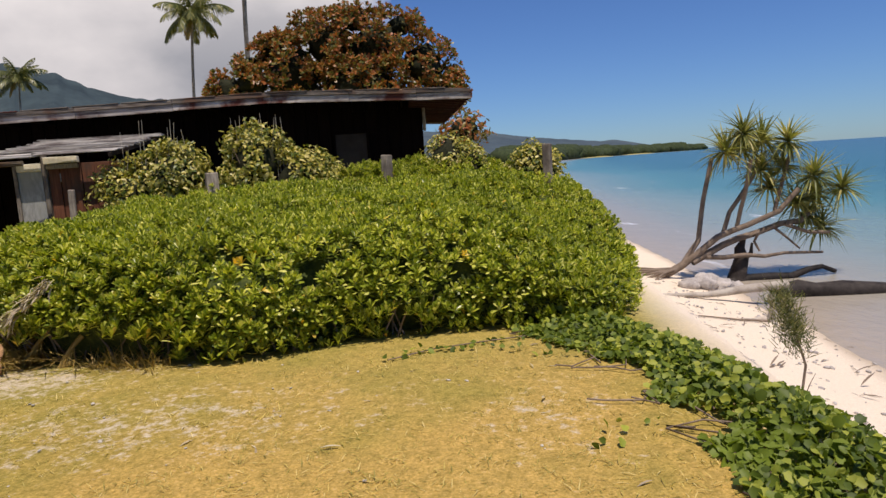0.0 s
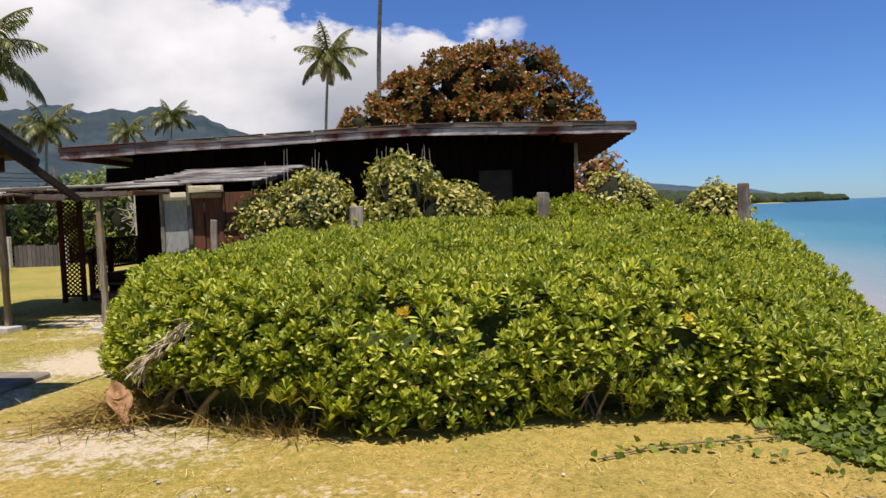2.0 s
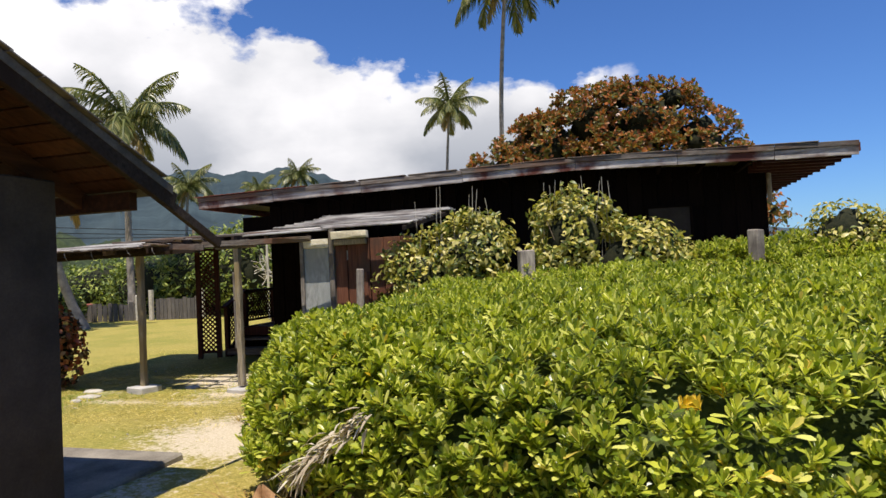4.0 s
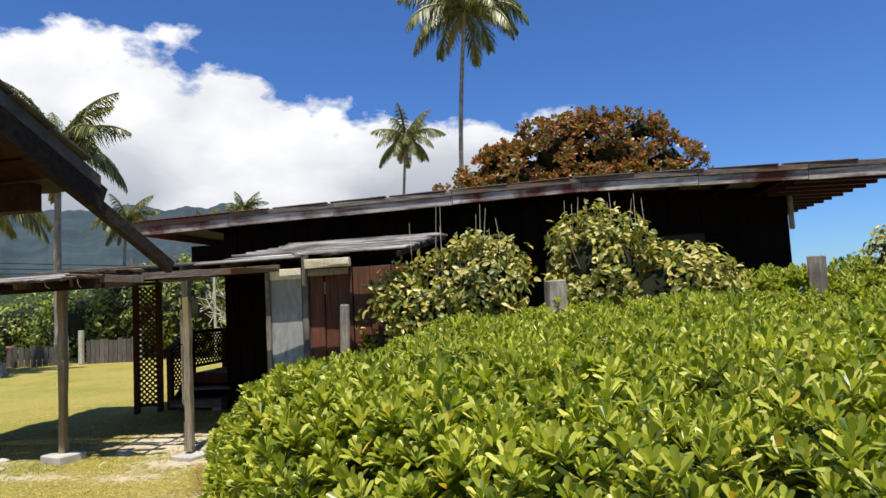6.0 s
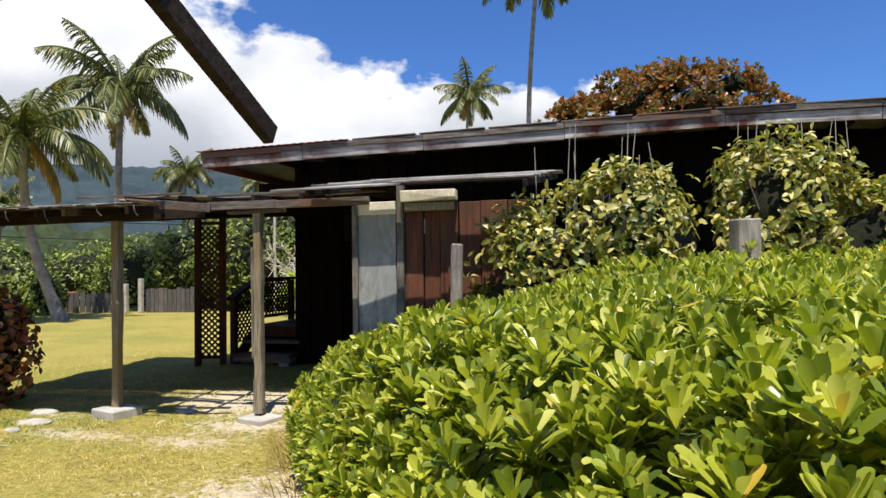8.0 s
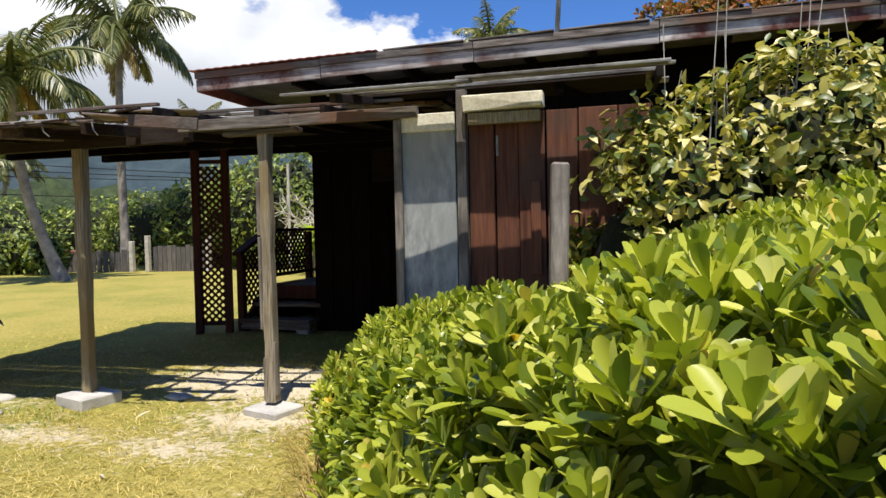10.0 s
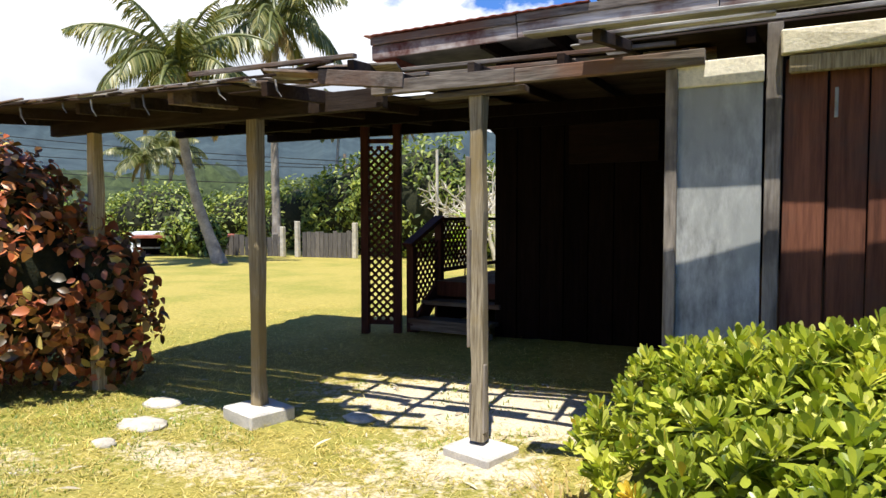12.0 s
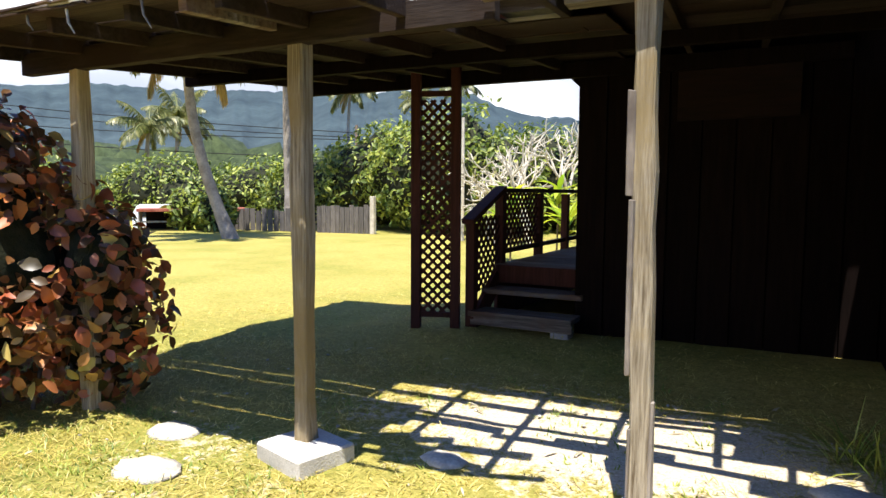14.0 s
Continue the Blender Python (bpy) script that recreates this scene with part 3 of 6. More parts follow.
part("end_fascia", beam((ROOF_E[0] + 0.02, eave_y(2), ROOF_E[1] - 0.08), (ROOF_E[0] + 0.02, BACK_Y, ROOF_E[1] - 0.08), 0.03, 0.13), M_REDWOOD, house)
# loose roofing edge strips
for i in range(9):
    xa = ROOF_W[0] + 2.3 + i * 0.95
    part("roof_batten", beam((xa, eave_y(xa) - 0.03, roof_top(xa) + 0.02), (xa + 0.9, eave_y(xa + 0.9) - 0.05, roof_top(xa + 0.9) + 0.022), 0.12, 0.016), M_BEAMWOOD, house)
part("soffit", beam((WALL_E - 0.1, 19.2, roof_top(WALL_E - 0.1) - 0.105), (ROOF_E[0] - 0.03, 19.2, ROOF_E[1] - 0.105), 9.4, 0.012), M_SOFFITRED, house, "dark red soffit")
# purlins that step out under the east overhang
for i in range(17):
    y = 14.5 + i * 0.42
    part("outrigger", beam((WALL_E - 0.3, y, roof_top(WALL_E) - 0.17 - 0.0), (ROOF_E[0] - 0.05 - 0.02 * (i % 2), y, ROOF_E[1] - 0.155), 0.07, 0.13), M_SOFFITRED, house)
for i in range(14):
    xx = WALL_W + 0.2 + i * 0.67
    part("rafter", beam((xx, eave_y(xx) + 0.05, roof_top(xx) - 0.16), (xx, wall_y(xx) + 0.1, roof_top(xx) - 0.16), 0.06, 0.13), M_DARKWOOD, house)


part("corner_pipe", boxed(WALL_E + 0.005, WALL_E + 0.075, 15.84, 15.91, 2.56, 3.08, 0.012), M_GREYWOOD, house, "short grey pipe at the wall corner")
bm = bmesh.new()
rows = []
for i in range(11):
    t = i / 10
    rows.append([bm.verts.new((-9.15 + 0.7 * t, y, z)) for y in (15.26, 15.32) for z in (2.62 - 0.36 * t ** 2.2, 2.92)])
for a, c in zip(rows, rows[1:]):
    for i, j in ((0, 1), (1, 3), (3, 2), (2, 0)):
        bm.faces.new((a[i], a[j], c[j], c[i]))
bm.faces.new((rows[0][0], rows[0][2], rows[0][3], rows[0][1]))
bm.faces.new((rows[-1][0], rows[-1][1], rows[-1][3], rows[-1][2]))
bmesh.ops.recalc_face_normals(bm, faces=bm.faces)
part("curved_bracket", bm, M_DARKWOOD, house, "dark curved bracket under the eave")


def board_wall(parent, name, ax, fixed, lo, hi, z0, ztop, mat, width=0.22, thick=0.03, holes=()):
    """Upright boards side by side; ax 'x' runs along x at y = fixed."""
    n = max(1, round((hi - lo) / width))
    w = (hi - lo) / n
    for i in range(n):
        a, c = lo + i * w, lo + (i + 1) * w
        t = ztop((a + c) / 2)
        off = random.uniform(-0.004, 0.004)
        spans = [(z0, t)]
        for h0, h1, hz0, hz1 in holes:
            if c > h0 + 0.01 and a < h1 - 0.01:
                spans = [(z0, hz0), (hz1, t)]
        for s0, s1 in spans:
            if ax == "x":
                fy = fixed((a + c) / 2) + off
                bm = boxed(a + 0.004, c - 0.004, fy, fy + thick, s0, s1, 0.003)
            else:
                bm = boxed(fixed + off, fixed + off + thick, a + 0.004, c - 0.004, s0, s1, 0.003)
            part(name, bm, mat, parent)


WIN = (-1.12, -0.42, 1.75, 2.58)
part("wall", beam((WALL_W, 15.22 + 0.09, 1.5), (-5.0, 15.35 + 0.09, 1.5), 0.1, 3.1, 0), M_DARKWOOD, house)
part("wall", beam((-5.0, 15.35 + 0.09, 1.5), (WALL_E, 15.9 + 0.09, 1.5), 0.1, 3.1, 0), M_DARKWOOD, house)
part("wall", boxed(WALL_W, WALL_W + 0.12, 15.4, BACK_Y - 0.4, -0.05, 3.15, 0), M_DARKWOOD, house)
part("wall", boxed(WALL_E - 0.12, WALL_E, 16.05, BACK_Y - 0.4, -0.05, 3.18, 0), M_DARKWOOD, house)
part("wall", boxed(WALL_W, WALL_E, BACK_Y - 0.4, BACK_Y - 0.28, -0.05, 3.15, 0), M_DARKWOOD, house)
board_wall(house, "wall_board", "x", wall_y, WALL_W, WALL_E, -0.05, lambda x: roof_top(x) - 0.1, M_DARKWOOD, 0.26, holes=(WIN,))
win = part("window", boxed(WIN[0], WIN[1], wall_y(-0.8) - 0.02, wall_y(-0.8) + 0.04, WIN[2], WIN[3], 0.004), M_PLASTER, house, "grey boarded-up window")
for bx in ((WIN[0] - 0.05, WIN[0], WIN[2], WIN[3]), (WIN[1], WIN[1] + 0.05, WIN[2], WIN[3]), (WIN[0] - 0.05, WIN[1] + 0.05, WIN[3], WIN[3] + 0.05)):
    part("window_frame", boxed(bx[0], bx[1], wall_y(-0.8) - 0.05, wall_y(-0.8) + 0.05, bx[2], bx[3]), M_DARKWOOD, win)
part("window", boxed(-2.95, -2.6, wall_y(-2.8) - 0.03, wall_y(-2.8) + 0.02, 1.7, 2.3, 0.004), M_PLASTER, house, "grey boarded-up window")

# ---------- deck, steps and rail at the west side of the house ----------
deck = thing("deck", "dark red-brown wooden deck with three steps and lattice rail", "deck")
DX0, DX1 = -9.42, WALL_W - 0.02
for i in range(28):
    y = 15.50 + i * 0.145
    part("deck_board", boxed(DX0, DX1, y, y + 0.138, 0.61, 0.65, 0.004), M_BEAMWOOD, deck)
for z, y0, y1 in ((0.27, 14.88, 15.17), (0.445, 15.18, 15.47)):
    part("tread", boxed(DX0, DX1 + 0.1, y0, y1, z - 0.05, z, 0.006), M_BEAMWOOD, deck)
part("riser", boxed(DX0 + 0.02, DX1 + 0.1, 14.90, 14.93, 0.14, 0.218), M_BEAMWOOD, deck)
part("riser", boxed(DX0 + 0.02, DX1, 15.475, 15.495, 0.47, 0.648), M_REDWOOD, deck)
part("stringer", beam((DX0 + 0.03, 14.95, 0.12), (DX0 + 0.03, 15.5, 0.52), 0.05, 0.2), M_REDWOOD, deck)
part("foot_block", boxed(-8.62, -8.46, 14.92, 15.1, 0.05, 0.14, 0.01, None, 0.006), M_CONCRETE, deck, "pale concrete block under the bottom step")
part("skirt", boxed(DX0, DX0 + 0.03, 15.52, 19.5, 0.06, 0.60), M_REDWOOD, deck)
for y, top in ((14.95, 1.08), (15.62, 1.38), (16.75, 1.37), (17.75, 1.36), (18.9, 1.35)):
    part("rail_post", boxed(DX0 - 0.06, DX0 + 0.03, y, y + 0.09, 0.06, top), M_REDWOOD, deck)
part("handrail", beam((DX0 - 0.015, 14.90, 1.10), (DX0 - 0.015, 15.68, 1.42), 0.13, 0.05), M_REDWOOD, deck)
part("handrail", boxed(DX0 - 0.085, DX0 + 0.055, 15.66, 19.1, 1.375, 1.42), M_REDWOOD, deck)
part("bottom_rail", boxed(DX0 - 0.04, DX0 + 0.01, 15.71, 18.9, 0.74, 0.79), M_REDWOOD, deck)


def lattice(parent, origin, along, width, z0, z1, mat, pitch=0.105, slat=0.032, clip=None):
    """Two layers of diagonal slats, clipped to a rectangle, one part a slat."""
    o, u = Vector(origin), Vector(along).normalized()
    nrm = Vector((-u.y, u.x, 0))
    h = z1 - z0
    for layer, sgn in ((0, 1), (1, -1)):
        c = -h if sgn > 0 else 0.0
        end = width if sgn > 0 else width + h
        c += pitch / 2
        while c < end:
            # line: s = c + sgn * k, k from 0 to h
            if sgn > 0:
                k0, k1 = max(0, -c), min(h, width - c)
            else:
                k0, k1 = max(0, c - width), min(h, c)
            if k1 - k0 > 0.03:
                a = o + u * (c + sgn * k0) + Vector((0, 0, z0 + k0)) + nrm * (0.006 * (1 if layer else -1))
                e = o + u * (c + sgn * k1) + Vector((0, 0, z0 + k1)) + nrm * (0.006 * (1 if layer else -1))
                part("lattice_slat", flat_slat(a, e, nrm, slat, 0.008), mat, parent)
            c += pitch


def flat_slat(a, e, nrm, w, t):
    bm = bmesh.new()
    d = (e - a).normalized()
    s = d.cross(nrm).normalized() * (w / 2)
    n = nrm * (t / 2)
    vs = [bm.verts.new(p + i * s + j * n) for p in (a, e) for i, j in ((-1, -1), (1, -1), (1, 1), (-1, 1))]
    for f in ((0, 1, 2, 3), (7, 6, 5, 4), (0, 4, 5, 1), (1, 5, 6, 2), (2, 6, 7, 3), (3, 7, 4, 0)):
        bm.faces.new([vs[i] for i in f])
    bmesh.ops.recalc_face_normals(bm, faces=bm.faces)
    return bm


lattice(deck, (DX0 - 0.015, 15.71, 0), (0, 1, 0), 1.04, 0.79, 1.375, M_REDWOOD)
lattice(deck, (DX0 - 0.015, 15.04, 0), (0, 1, 0), 0.58, 0.42, 1.14, M_REDWOOD)

# tall lattice screen
screen = thing("lattice_screen", "tall dark red lattice screen between two posts", "trellis")
LL, LR = Vector((-9.89, 14.73, 0)), Vector((-9.54, 14.86, 0))
du = (LR - LL).normalized()
ang = math.atan2(du.y, du.x)
for p in (LL, LR):
    part("post", boxed(-0.045, 0.045, -0.045, 0.045, 0.06, 2.53, 0.005, Matrix.Translation(p) @ Matrix.Rotation(ang, 4, "Z")), M_REDWOOD, screen)
gap = (LR - LL).length - 0.09
lattice(screen, LL + du * 0.045, du, gap, 0.24, 2.22, M_REDWOOD, 0.092, 0.028)
for z in (0.22, 2.28):
    part("crosspiece", beam(LL + du * 0.045 + Vector((0, 0, z)), LR - du * 0.045 + Vector((0, 0, z)), 0.04, 0.05), M_REDWOOD, screen)

# ---------- covered walkway ----------
cover = thing("covered_walkway", "sagging open-sided roof of silvered boards on grey wooden posts", "canopy")
POSTS = {"c": (-10.6, 11.93), "a": (-8.99, 12.08), "b": (-7.262, 12.15)}
for k, (px, py) in POSTS.items():
    base = 0.05 if k != "c" else 0.0
    lean = {"c": 0.012, "a": -0.01, "b": -0.035}[k]
    lean_y = 0.05 if k == "b" else 0.0
    bm = bmesh.new()
    rows = 9
    top = 2.12 if k != "b" else 2.15
    rings = []
    for i in range(rows + 1):
        z = base + (top - base) * i / rows
        w = 0.046 + random.uniform(-0.005, 0.005)
        ox, oy = px + lean * i / rows + random.uniform(-0.004, 0.004), py + lean_y * i / rows + random.uniform(-0.004, 0.004)
        rings.append([bm.verts.new((ox + sx * w, oy + sy * w, z)) for sx, sy in ((-1, -0.8), (-0.8, -1), (0.8, -1), (1, -0.8), (1, 0.8), (0.8, 1), (-0.8, 1), (-1, 0.8))])
    for i in range(rows):
        for q in range(8):
            bm.faces.new((rings[i][q], rings[i][(q + 1) % 8], rings[i + 1][(q + 1) % 8], rings[i + 1][q]))
    bm.faces.new(rings[0][::-1])
    bm.faces.new(rings[-1])
    part("post", bm, M_POSTWOOD, cover, "weathered grey-brown post")
# split strips nailed to the post beside the shed
for dx, dy, z0, z1, w in ((-0.062, -0.03, 0.62, 1.34, 0.022), (-0.066, -0.02, 1.36, 1.78, 0.028), (0.058, -0.02, 0.10, 0.52, 0.016), (-0.058, -0.02, 0.06, 0.40, 0.014)):
    bx, by = POSTS["b"][0] + dx * 0.82 - 0.016 * z0, POSTS["b"][1] + dy + 0.02 * z0
    part("split_strip", boxed(bx - w / 2, bx + w / 2, by - 0.02, by + 0.02, z0, z1, 0.004, None, 0.006), M_GREYWOOD, cover)
for k, (px, py), (sx, sy, h) in (("a", POSTS["a"], (0.195, 0.18, 0.10)), ("b", POSTS["b"], (0.18, 0.155, 0.07))):
    blk = put_mesh("concrete_block", bpy.data.meshes.new("concrete_block"), M_CONCRETE)
    bm = boxed(-sx, sx, -sy, sy, -0.10, h - 0.045, 0.012, Matrix.Translation((px + 0.03, py - 0.04, 0)) @ Matrix.Rotation(-0.27, 4, "Z"))
    bm.to_mesh(blk.data)
    bm.free()
    tagged(blk, "pale concrete footing block under a walkway post", "concrete block", "post footings")


WU, WV = Vector((0.9964, 0.0847, 0)), Vector((-0.0847, 0.9964, 0))


def roof_z(v):
    return 2.205 + 0.09 * v


def over(u, v, dz=0.0):
    """A point of the walkway roof: u along its front edge, v back from it, dz above its boards' underside."""
    return Vector((-10.4, 11.28, 0)) + WU * u + WV * v + Vector((0, 0, roof_z(v) + dz))


def roof_plank(name, u0, u1, v, w, dz, thick, mat, skew=0.0):
    a, c = over(u0, v + w / 2, dz), over(u1, v + w / 2 + skew, dz)
    c.z += random.uniform(-0.006, 0.006)
    part(name, beam(a, c, w, thick, 0.003, 0.09), mat, cover)


# beams on the posts
part("beam", beam((-11.05, 11.88, 2.15), (-7.93, 12.14, 2.185), 0.07, 0.13), M_DARKBEAM, cover)
part("beam", beam((-7.96, 12.04, 2.225), (-7.02, 12.11, 2.228), 0.05, 0.085), M_BEAMWOOD, cover)
part("beam", beam((-7.015, 12.105, 2.222), (-6.0, 12.135, 2.224), 0.05, 0.08), M_BEAMWOOD, cover, "grey-white weathered beam end")
part("beam", beam((-7.62, 12.15, 2.158), (-6.98, 12.2, 2.168), 0.09, 0.035), M_BEAMWOOD, cover)
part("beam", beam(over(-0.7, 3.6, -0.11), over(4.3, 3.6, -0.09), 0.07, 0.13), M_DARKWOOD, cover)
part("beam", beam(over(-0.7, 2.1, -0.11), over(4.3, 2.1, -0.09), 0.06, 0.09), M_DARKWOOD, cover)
# rafters with tails that show under the front edge
random.seed(31)
for i in range(6):
    u = 2.08 - 0.535 * i
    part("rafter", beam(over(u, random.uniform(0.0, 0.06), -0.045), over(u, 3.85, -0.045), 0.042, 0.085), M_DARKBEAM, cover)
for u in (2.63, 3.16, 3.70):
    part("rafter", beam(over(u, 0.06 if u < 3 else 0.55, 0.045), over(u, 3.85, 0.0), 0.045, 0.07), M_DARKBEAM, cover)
for u, v0, v1 in ((1.36, 0.0, 0.6),):
    part("rafter_tail", beam(over(u, v0, -0.04), over(u, v1, -0.04), 0.05, 0.09), M_BEAMWOOD, cover, "pale sawn rafter end")
# roof boards along the front, with slits of light; the stretch beside the shed has lost its front boards
v = -0.07
# a thin dark layer is added below to paint the boards' shaded underside
while v < 3.88:
    w = random.uniform(0.15, 0.2)
    end = 1.92 + random.uniform(-0.08, 0.06) if v < 0.72 else 1.50 + random.uniform(-0.05, 0.06) if v < 1.15 else 2.05 if v < 1.42 else 2.6
    roof_plank("roof_board", -0.72 + random.uniform(-0.04, 0.06), end, v, w, 0.014, 0.024, M_ROOFWOOD, random.uniform(-0.008, 0.008))
    if v > 1.15:
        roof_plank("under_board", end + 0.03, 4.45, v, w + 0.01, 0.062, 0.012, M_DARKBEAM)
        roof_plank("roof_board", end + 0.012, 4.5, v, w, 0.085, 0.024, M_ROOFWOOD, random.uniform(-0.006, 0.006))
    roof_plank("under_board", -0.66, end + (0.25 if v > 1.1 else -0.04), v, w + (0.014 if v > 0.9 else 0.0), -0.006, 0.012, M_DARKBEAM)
    v += w + (0.011 + random.uniform(-0.006, 0.008) if v < 1.3 else 0.004)
# battens that are left over the open stretch
for u0, u1, v, w in ((1.48, 2.66, 0.03, 0.05), (1.5, 4.3, 0.66, 0.05), (1.5, 2.7, 0.93, 0.09), (2.62, 4.4, 0.98, 0.06), (3.14, 4.5, 1.06, 0.10)):
    roof_plank("batten", u0, u1, v, w, 0.095, 0.024, M_BEAMWOOD, random.uniform(-0.02, 0.02))
# the broken corner: a pale plank on edge and splintered ends
part("end_plank", beam((-7.96, 11.50, 2.20), (-7.50, 11.66, 2.165), 0.03, 0.085), M_BEAMWOOD, cover, "pale split plank at the broken roof corner")
random.seed(21)
for i in range(9):
    a = over(2.0 + random.uniform(-0.25, 0.3), 0.03 + random.uniform(0.0, 0.25), 0.035 + 0.006 * i)
    d = Vector((random.uniform(0.25, 0.6), random.uniform(-0.06, 0.16), random.uniform(-0.05, 0.02)))
    part("broken_board", beam(a, a + d, random.uniform(0.06, 0.12), 0.016, 0.003, random.uniform(-0.3, 0.3)), (M_BEAMWOOD, M_ROOFWOOD, M_DARKBEAM)[i % 3], cover)
for i in range(26):
    u = -0.65 + i * 0.105 + random.uniform(-0.05, 0.05)
    a = over(u, random.uniform(-0.09, -0.05), random.uniform(0.0, 0.022))
    part("splinter", beam(a, a + Vector((random.uniform(0.1, 0.3), random.uniform(-0.02, 0.03), random.uniform(-0.012, 0.012))), 0.02, 0.012, 0.002), (M_BEAMWOOD, M_DARKBEAM)[i % 2], cover)
# torn shreds hanging from the front edge
for u, ln, dx in ((-0.42, 0.10, 0.04), (0.02, 0.13, 0.05), (0.45, 0.08, 0.03), (0.72, 0.12, 0.04), (1.18, 0.14, 0.05), (1.78, 0.09, 0.06), (2.2, 0.10, 0.04)):
    a = over(u, -0.05, -0.005)
    limb("hanging_shred", [a, a + Vector((dx * 0.3, 0, -ln * 0.6)), a + Vector((dx, 0.01, -ln))], [0.007, 0.006, 0.003], M_ROOFWOOD, cover, "", 5)
# east stretch over the lean-to
EW, EE = -6.35, -4.38


def lean_z(y):
    return 2.33 + 0.16 * (y - 11.8)


# two loose strips with gaps that let the sun through, then the old roof behind
for xa, ya, xb, yb, w in ((-6.75, 11.593, -5.50, 11.725, 0.20), (-5.58, 11.72, -4.30, 11.773, 0.19), (-6.60, 11.976, -5.68, 11.98, 0.16), (-5.72, 11.956, -4.26, 11.962, 0.125)):
    lap = 0.021 if xb > -5 else 0.0
    part("roof_board", beam((xa, ya, lean_z(ya) + lap), (xb, yb, lean_z(yb) + lap), w, 0.018, 0.003, 0.16), M_ROOFWOOD, cover)
y = 12.26
while y < 14.3:
    w = random.uniform(0.16, 0.22)
    z = lean_z(y + w / 2)
    bm = boxed(EW + random.uniform(-0.5, -0.1), EE + random.uniform(-0.1, 0.15), y, y + w, z - 0.010, z + 0.010, 0.003, None, 0.006)
    part("roof_board", bm, M_ROOFWOOD, cover)
    # added dark layer, colouring the roof's underside as shaded
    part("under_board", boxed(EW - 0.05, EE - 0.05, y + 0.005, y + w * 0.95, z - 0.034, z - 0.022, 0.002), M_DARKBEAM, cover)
    y += w * 0.96
for x in (-6.42, -4.36):
    part("rafter", beam((x, 11.62, lean_z(11.62) - 0.04), (x, 14.3, lean_z(14.3) - 0.06), 0.04, 0.06), M_DARKBEAM, cover)
for x in (-5.8, -5.0):
    part("rafter", beam((x, 12.28, lean_z(12.28) - 0.06), (x, 14.3, lean_z(14.3) - 0.06), 0.05, 0.09), M_DARKWOOD, cover)

# ---------- lean-to shed of odd boards ----------
shed = thing("lean_to_shed", "small lean-to of reddish boards and a peeling white panel", "shed")
part("panel", boxed(-6.13, -5.73, 12.16, 12.19, 0.02, 2.12, 0.003, None, 0.005), M_WHITEPAINT, shed, "peeling grey-white plywood panel")
part("trim", boxed(-6.14, -5.73, 12.14, 12.163, 2.08, 2.21, 0.004, None, 0.005), M_CREAM, shed, "cream trim board")
part("post", boxed(-5.72, -5.65, 12.15, 12.22, 0.0, 2.36), M_GREYWOOD, shed)
for i, (a, c) in enumerate(((-5.64, -5.46), (-5.45, -5.29), (-5.28, -5.10), (-5.09, -4.88), (-4.87, -4.62), (-4.61, -4.40))):
    part("board", boxed(a, c, 12.19 + 0.01 * (i % 2), 12.215 + 0.01 * (i % 2), 0.0, 2.18, 0.003, None, 0.004), M_BROWNBOARD, shed)
part("board", boxed(-5.2, -5.13, 12.17, 12.19, 1.05, 1.70, 0.003), M_BROWNBOARD, shed)
part("crate_board", boxed(-5.66, -5.09, 12.08, 12.17, 2.19, 2.30, 0.006, None, 0.008), M_CREAM, shed, "pale cream board box under the eave")
part("crate_board", boxed(-5.62, -5.12, 12.11, 12.16, 2.10, 2.18, 0.006, None, 0.006), M_POSTWOOD, shed)
part("hook", boxed(-5.43, -5.415, 12.13, 12.145, 1.88, 2.02, 0.003), M_WHITEPAINT, shed)
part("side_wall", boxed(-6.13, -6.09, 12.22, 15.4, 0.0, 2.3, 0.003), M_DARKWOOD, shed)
part("sign_board", boxed(-7.65, -6.75, 15.18, 15.22, 1.97, 2.38, 0.004), M_OLDSIGN, shed, "brown board on the dark wall, darkened for shade")
part("side_post", boxed(-6.19, -6.13, 12.13, 12.22, 0.0, 2.18), M_GREYWOOD, shed)

# ---------- neighbouring cottage with deep eaves ----------
cot = thing("cottage", "grey plastered cottage with deep wooden eaves and dark window", "house")
CX, CY = -5.2, 6.87
EX = -4.68


def eave_z(y):
    return 2.30 - 0.45 * (y - 7.35)


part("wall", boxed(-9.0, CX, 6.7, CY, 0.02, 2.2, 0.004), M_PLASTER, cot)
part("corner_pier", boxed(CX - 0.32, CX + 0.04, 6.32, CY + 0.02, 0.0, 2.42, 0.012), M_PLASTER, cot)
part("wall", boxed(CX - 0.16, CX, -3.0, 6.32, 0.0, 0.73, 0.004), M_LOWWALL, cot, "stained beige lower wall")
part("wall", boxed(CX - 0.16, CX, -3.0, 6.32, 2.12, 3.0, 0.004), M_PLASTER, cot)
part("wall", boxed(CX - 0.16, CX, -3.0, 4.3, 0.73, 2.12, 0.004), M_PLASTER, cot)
part("sill", boxed(CX - 0.18, CX + 0.06, 4.3, 6.32, 0.70, 0.76), M_LOWWALL, cot)
wn1 = part("window", boxed(CX - 0.11, CX - 0.09, 4.35, 6.26, 0.78, 2.1, 0), M_DARKGLASS, cot, "dark wide window pane")
for y0, y1, z0, z1 in ((4.3, 4.36, 0.76, 2.12), (6.26, 6.32, 0.76, 2.12), (5.26, 5.32, 0.76, 2.12), (4.36, 6.26, 2.06, 2.12), (4.36, 6.26, 0.76, 0.82)):
    part("window_frame", boxed(CX - 0.13, CX - 0.05, y0, y1, z0, z1), M_DARKWOOD, wn1)
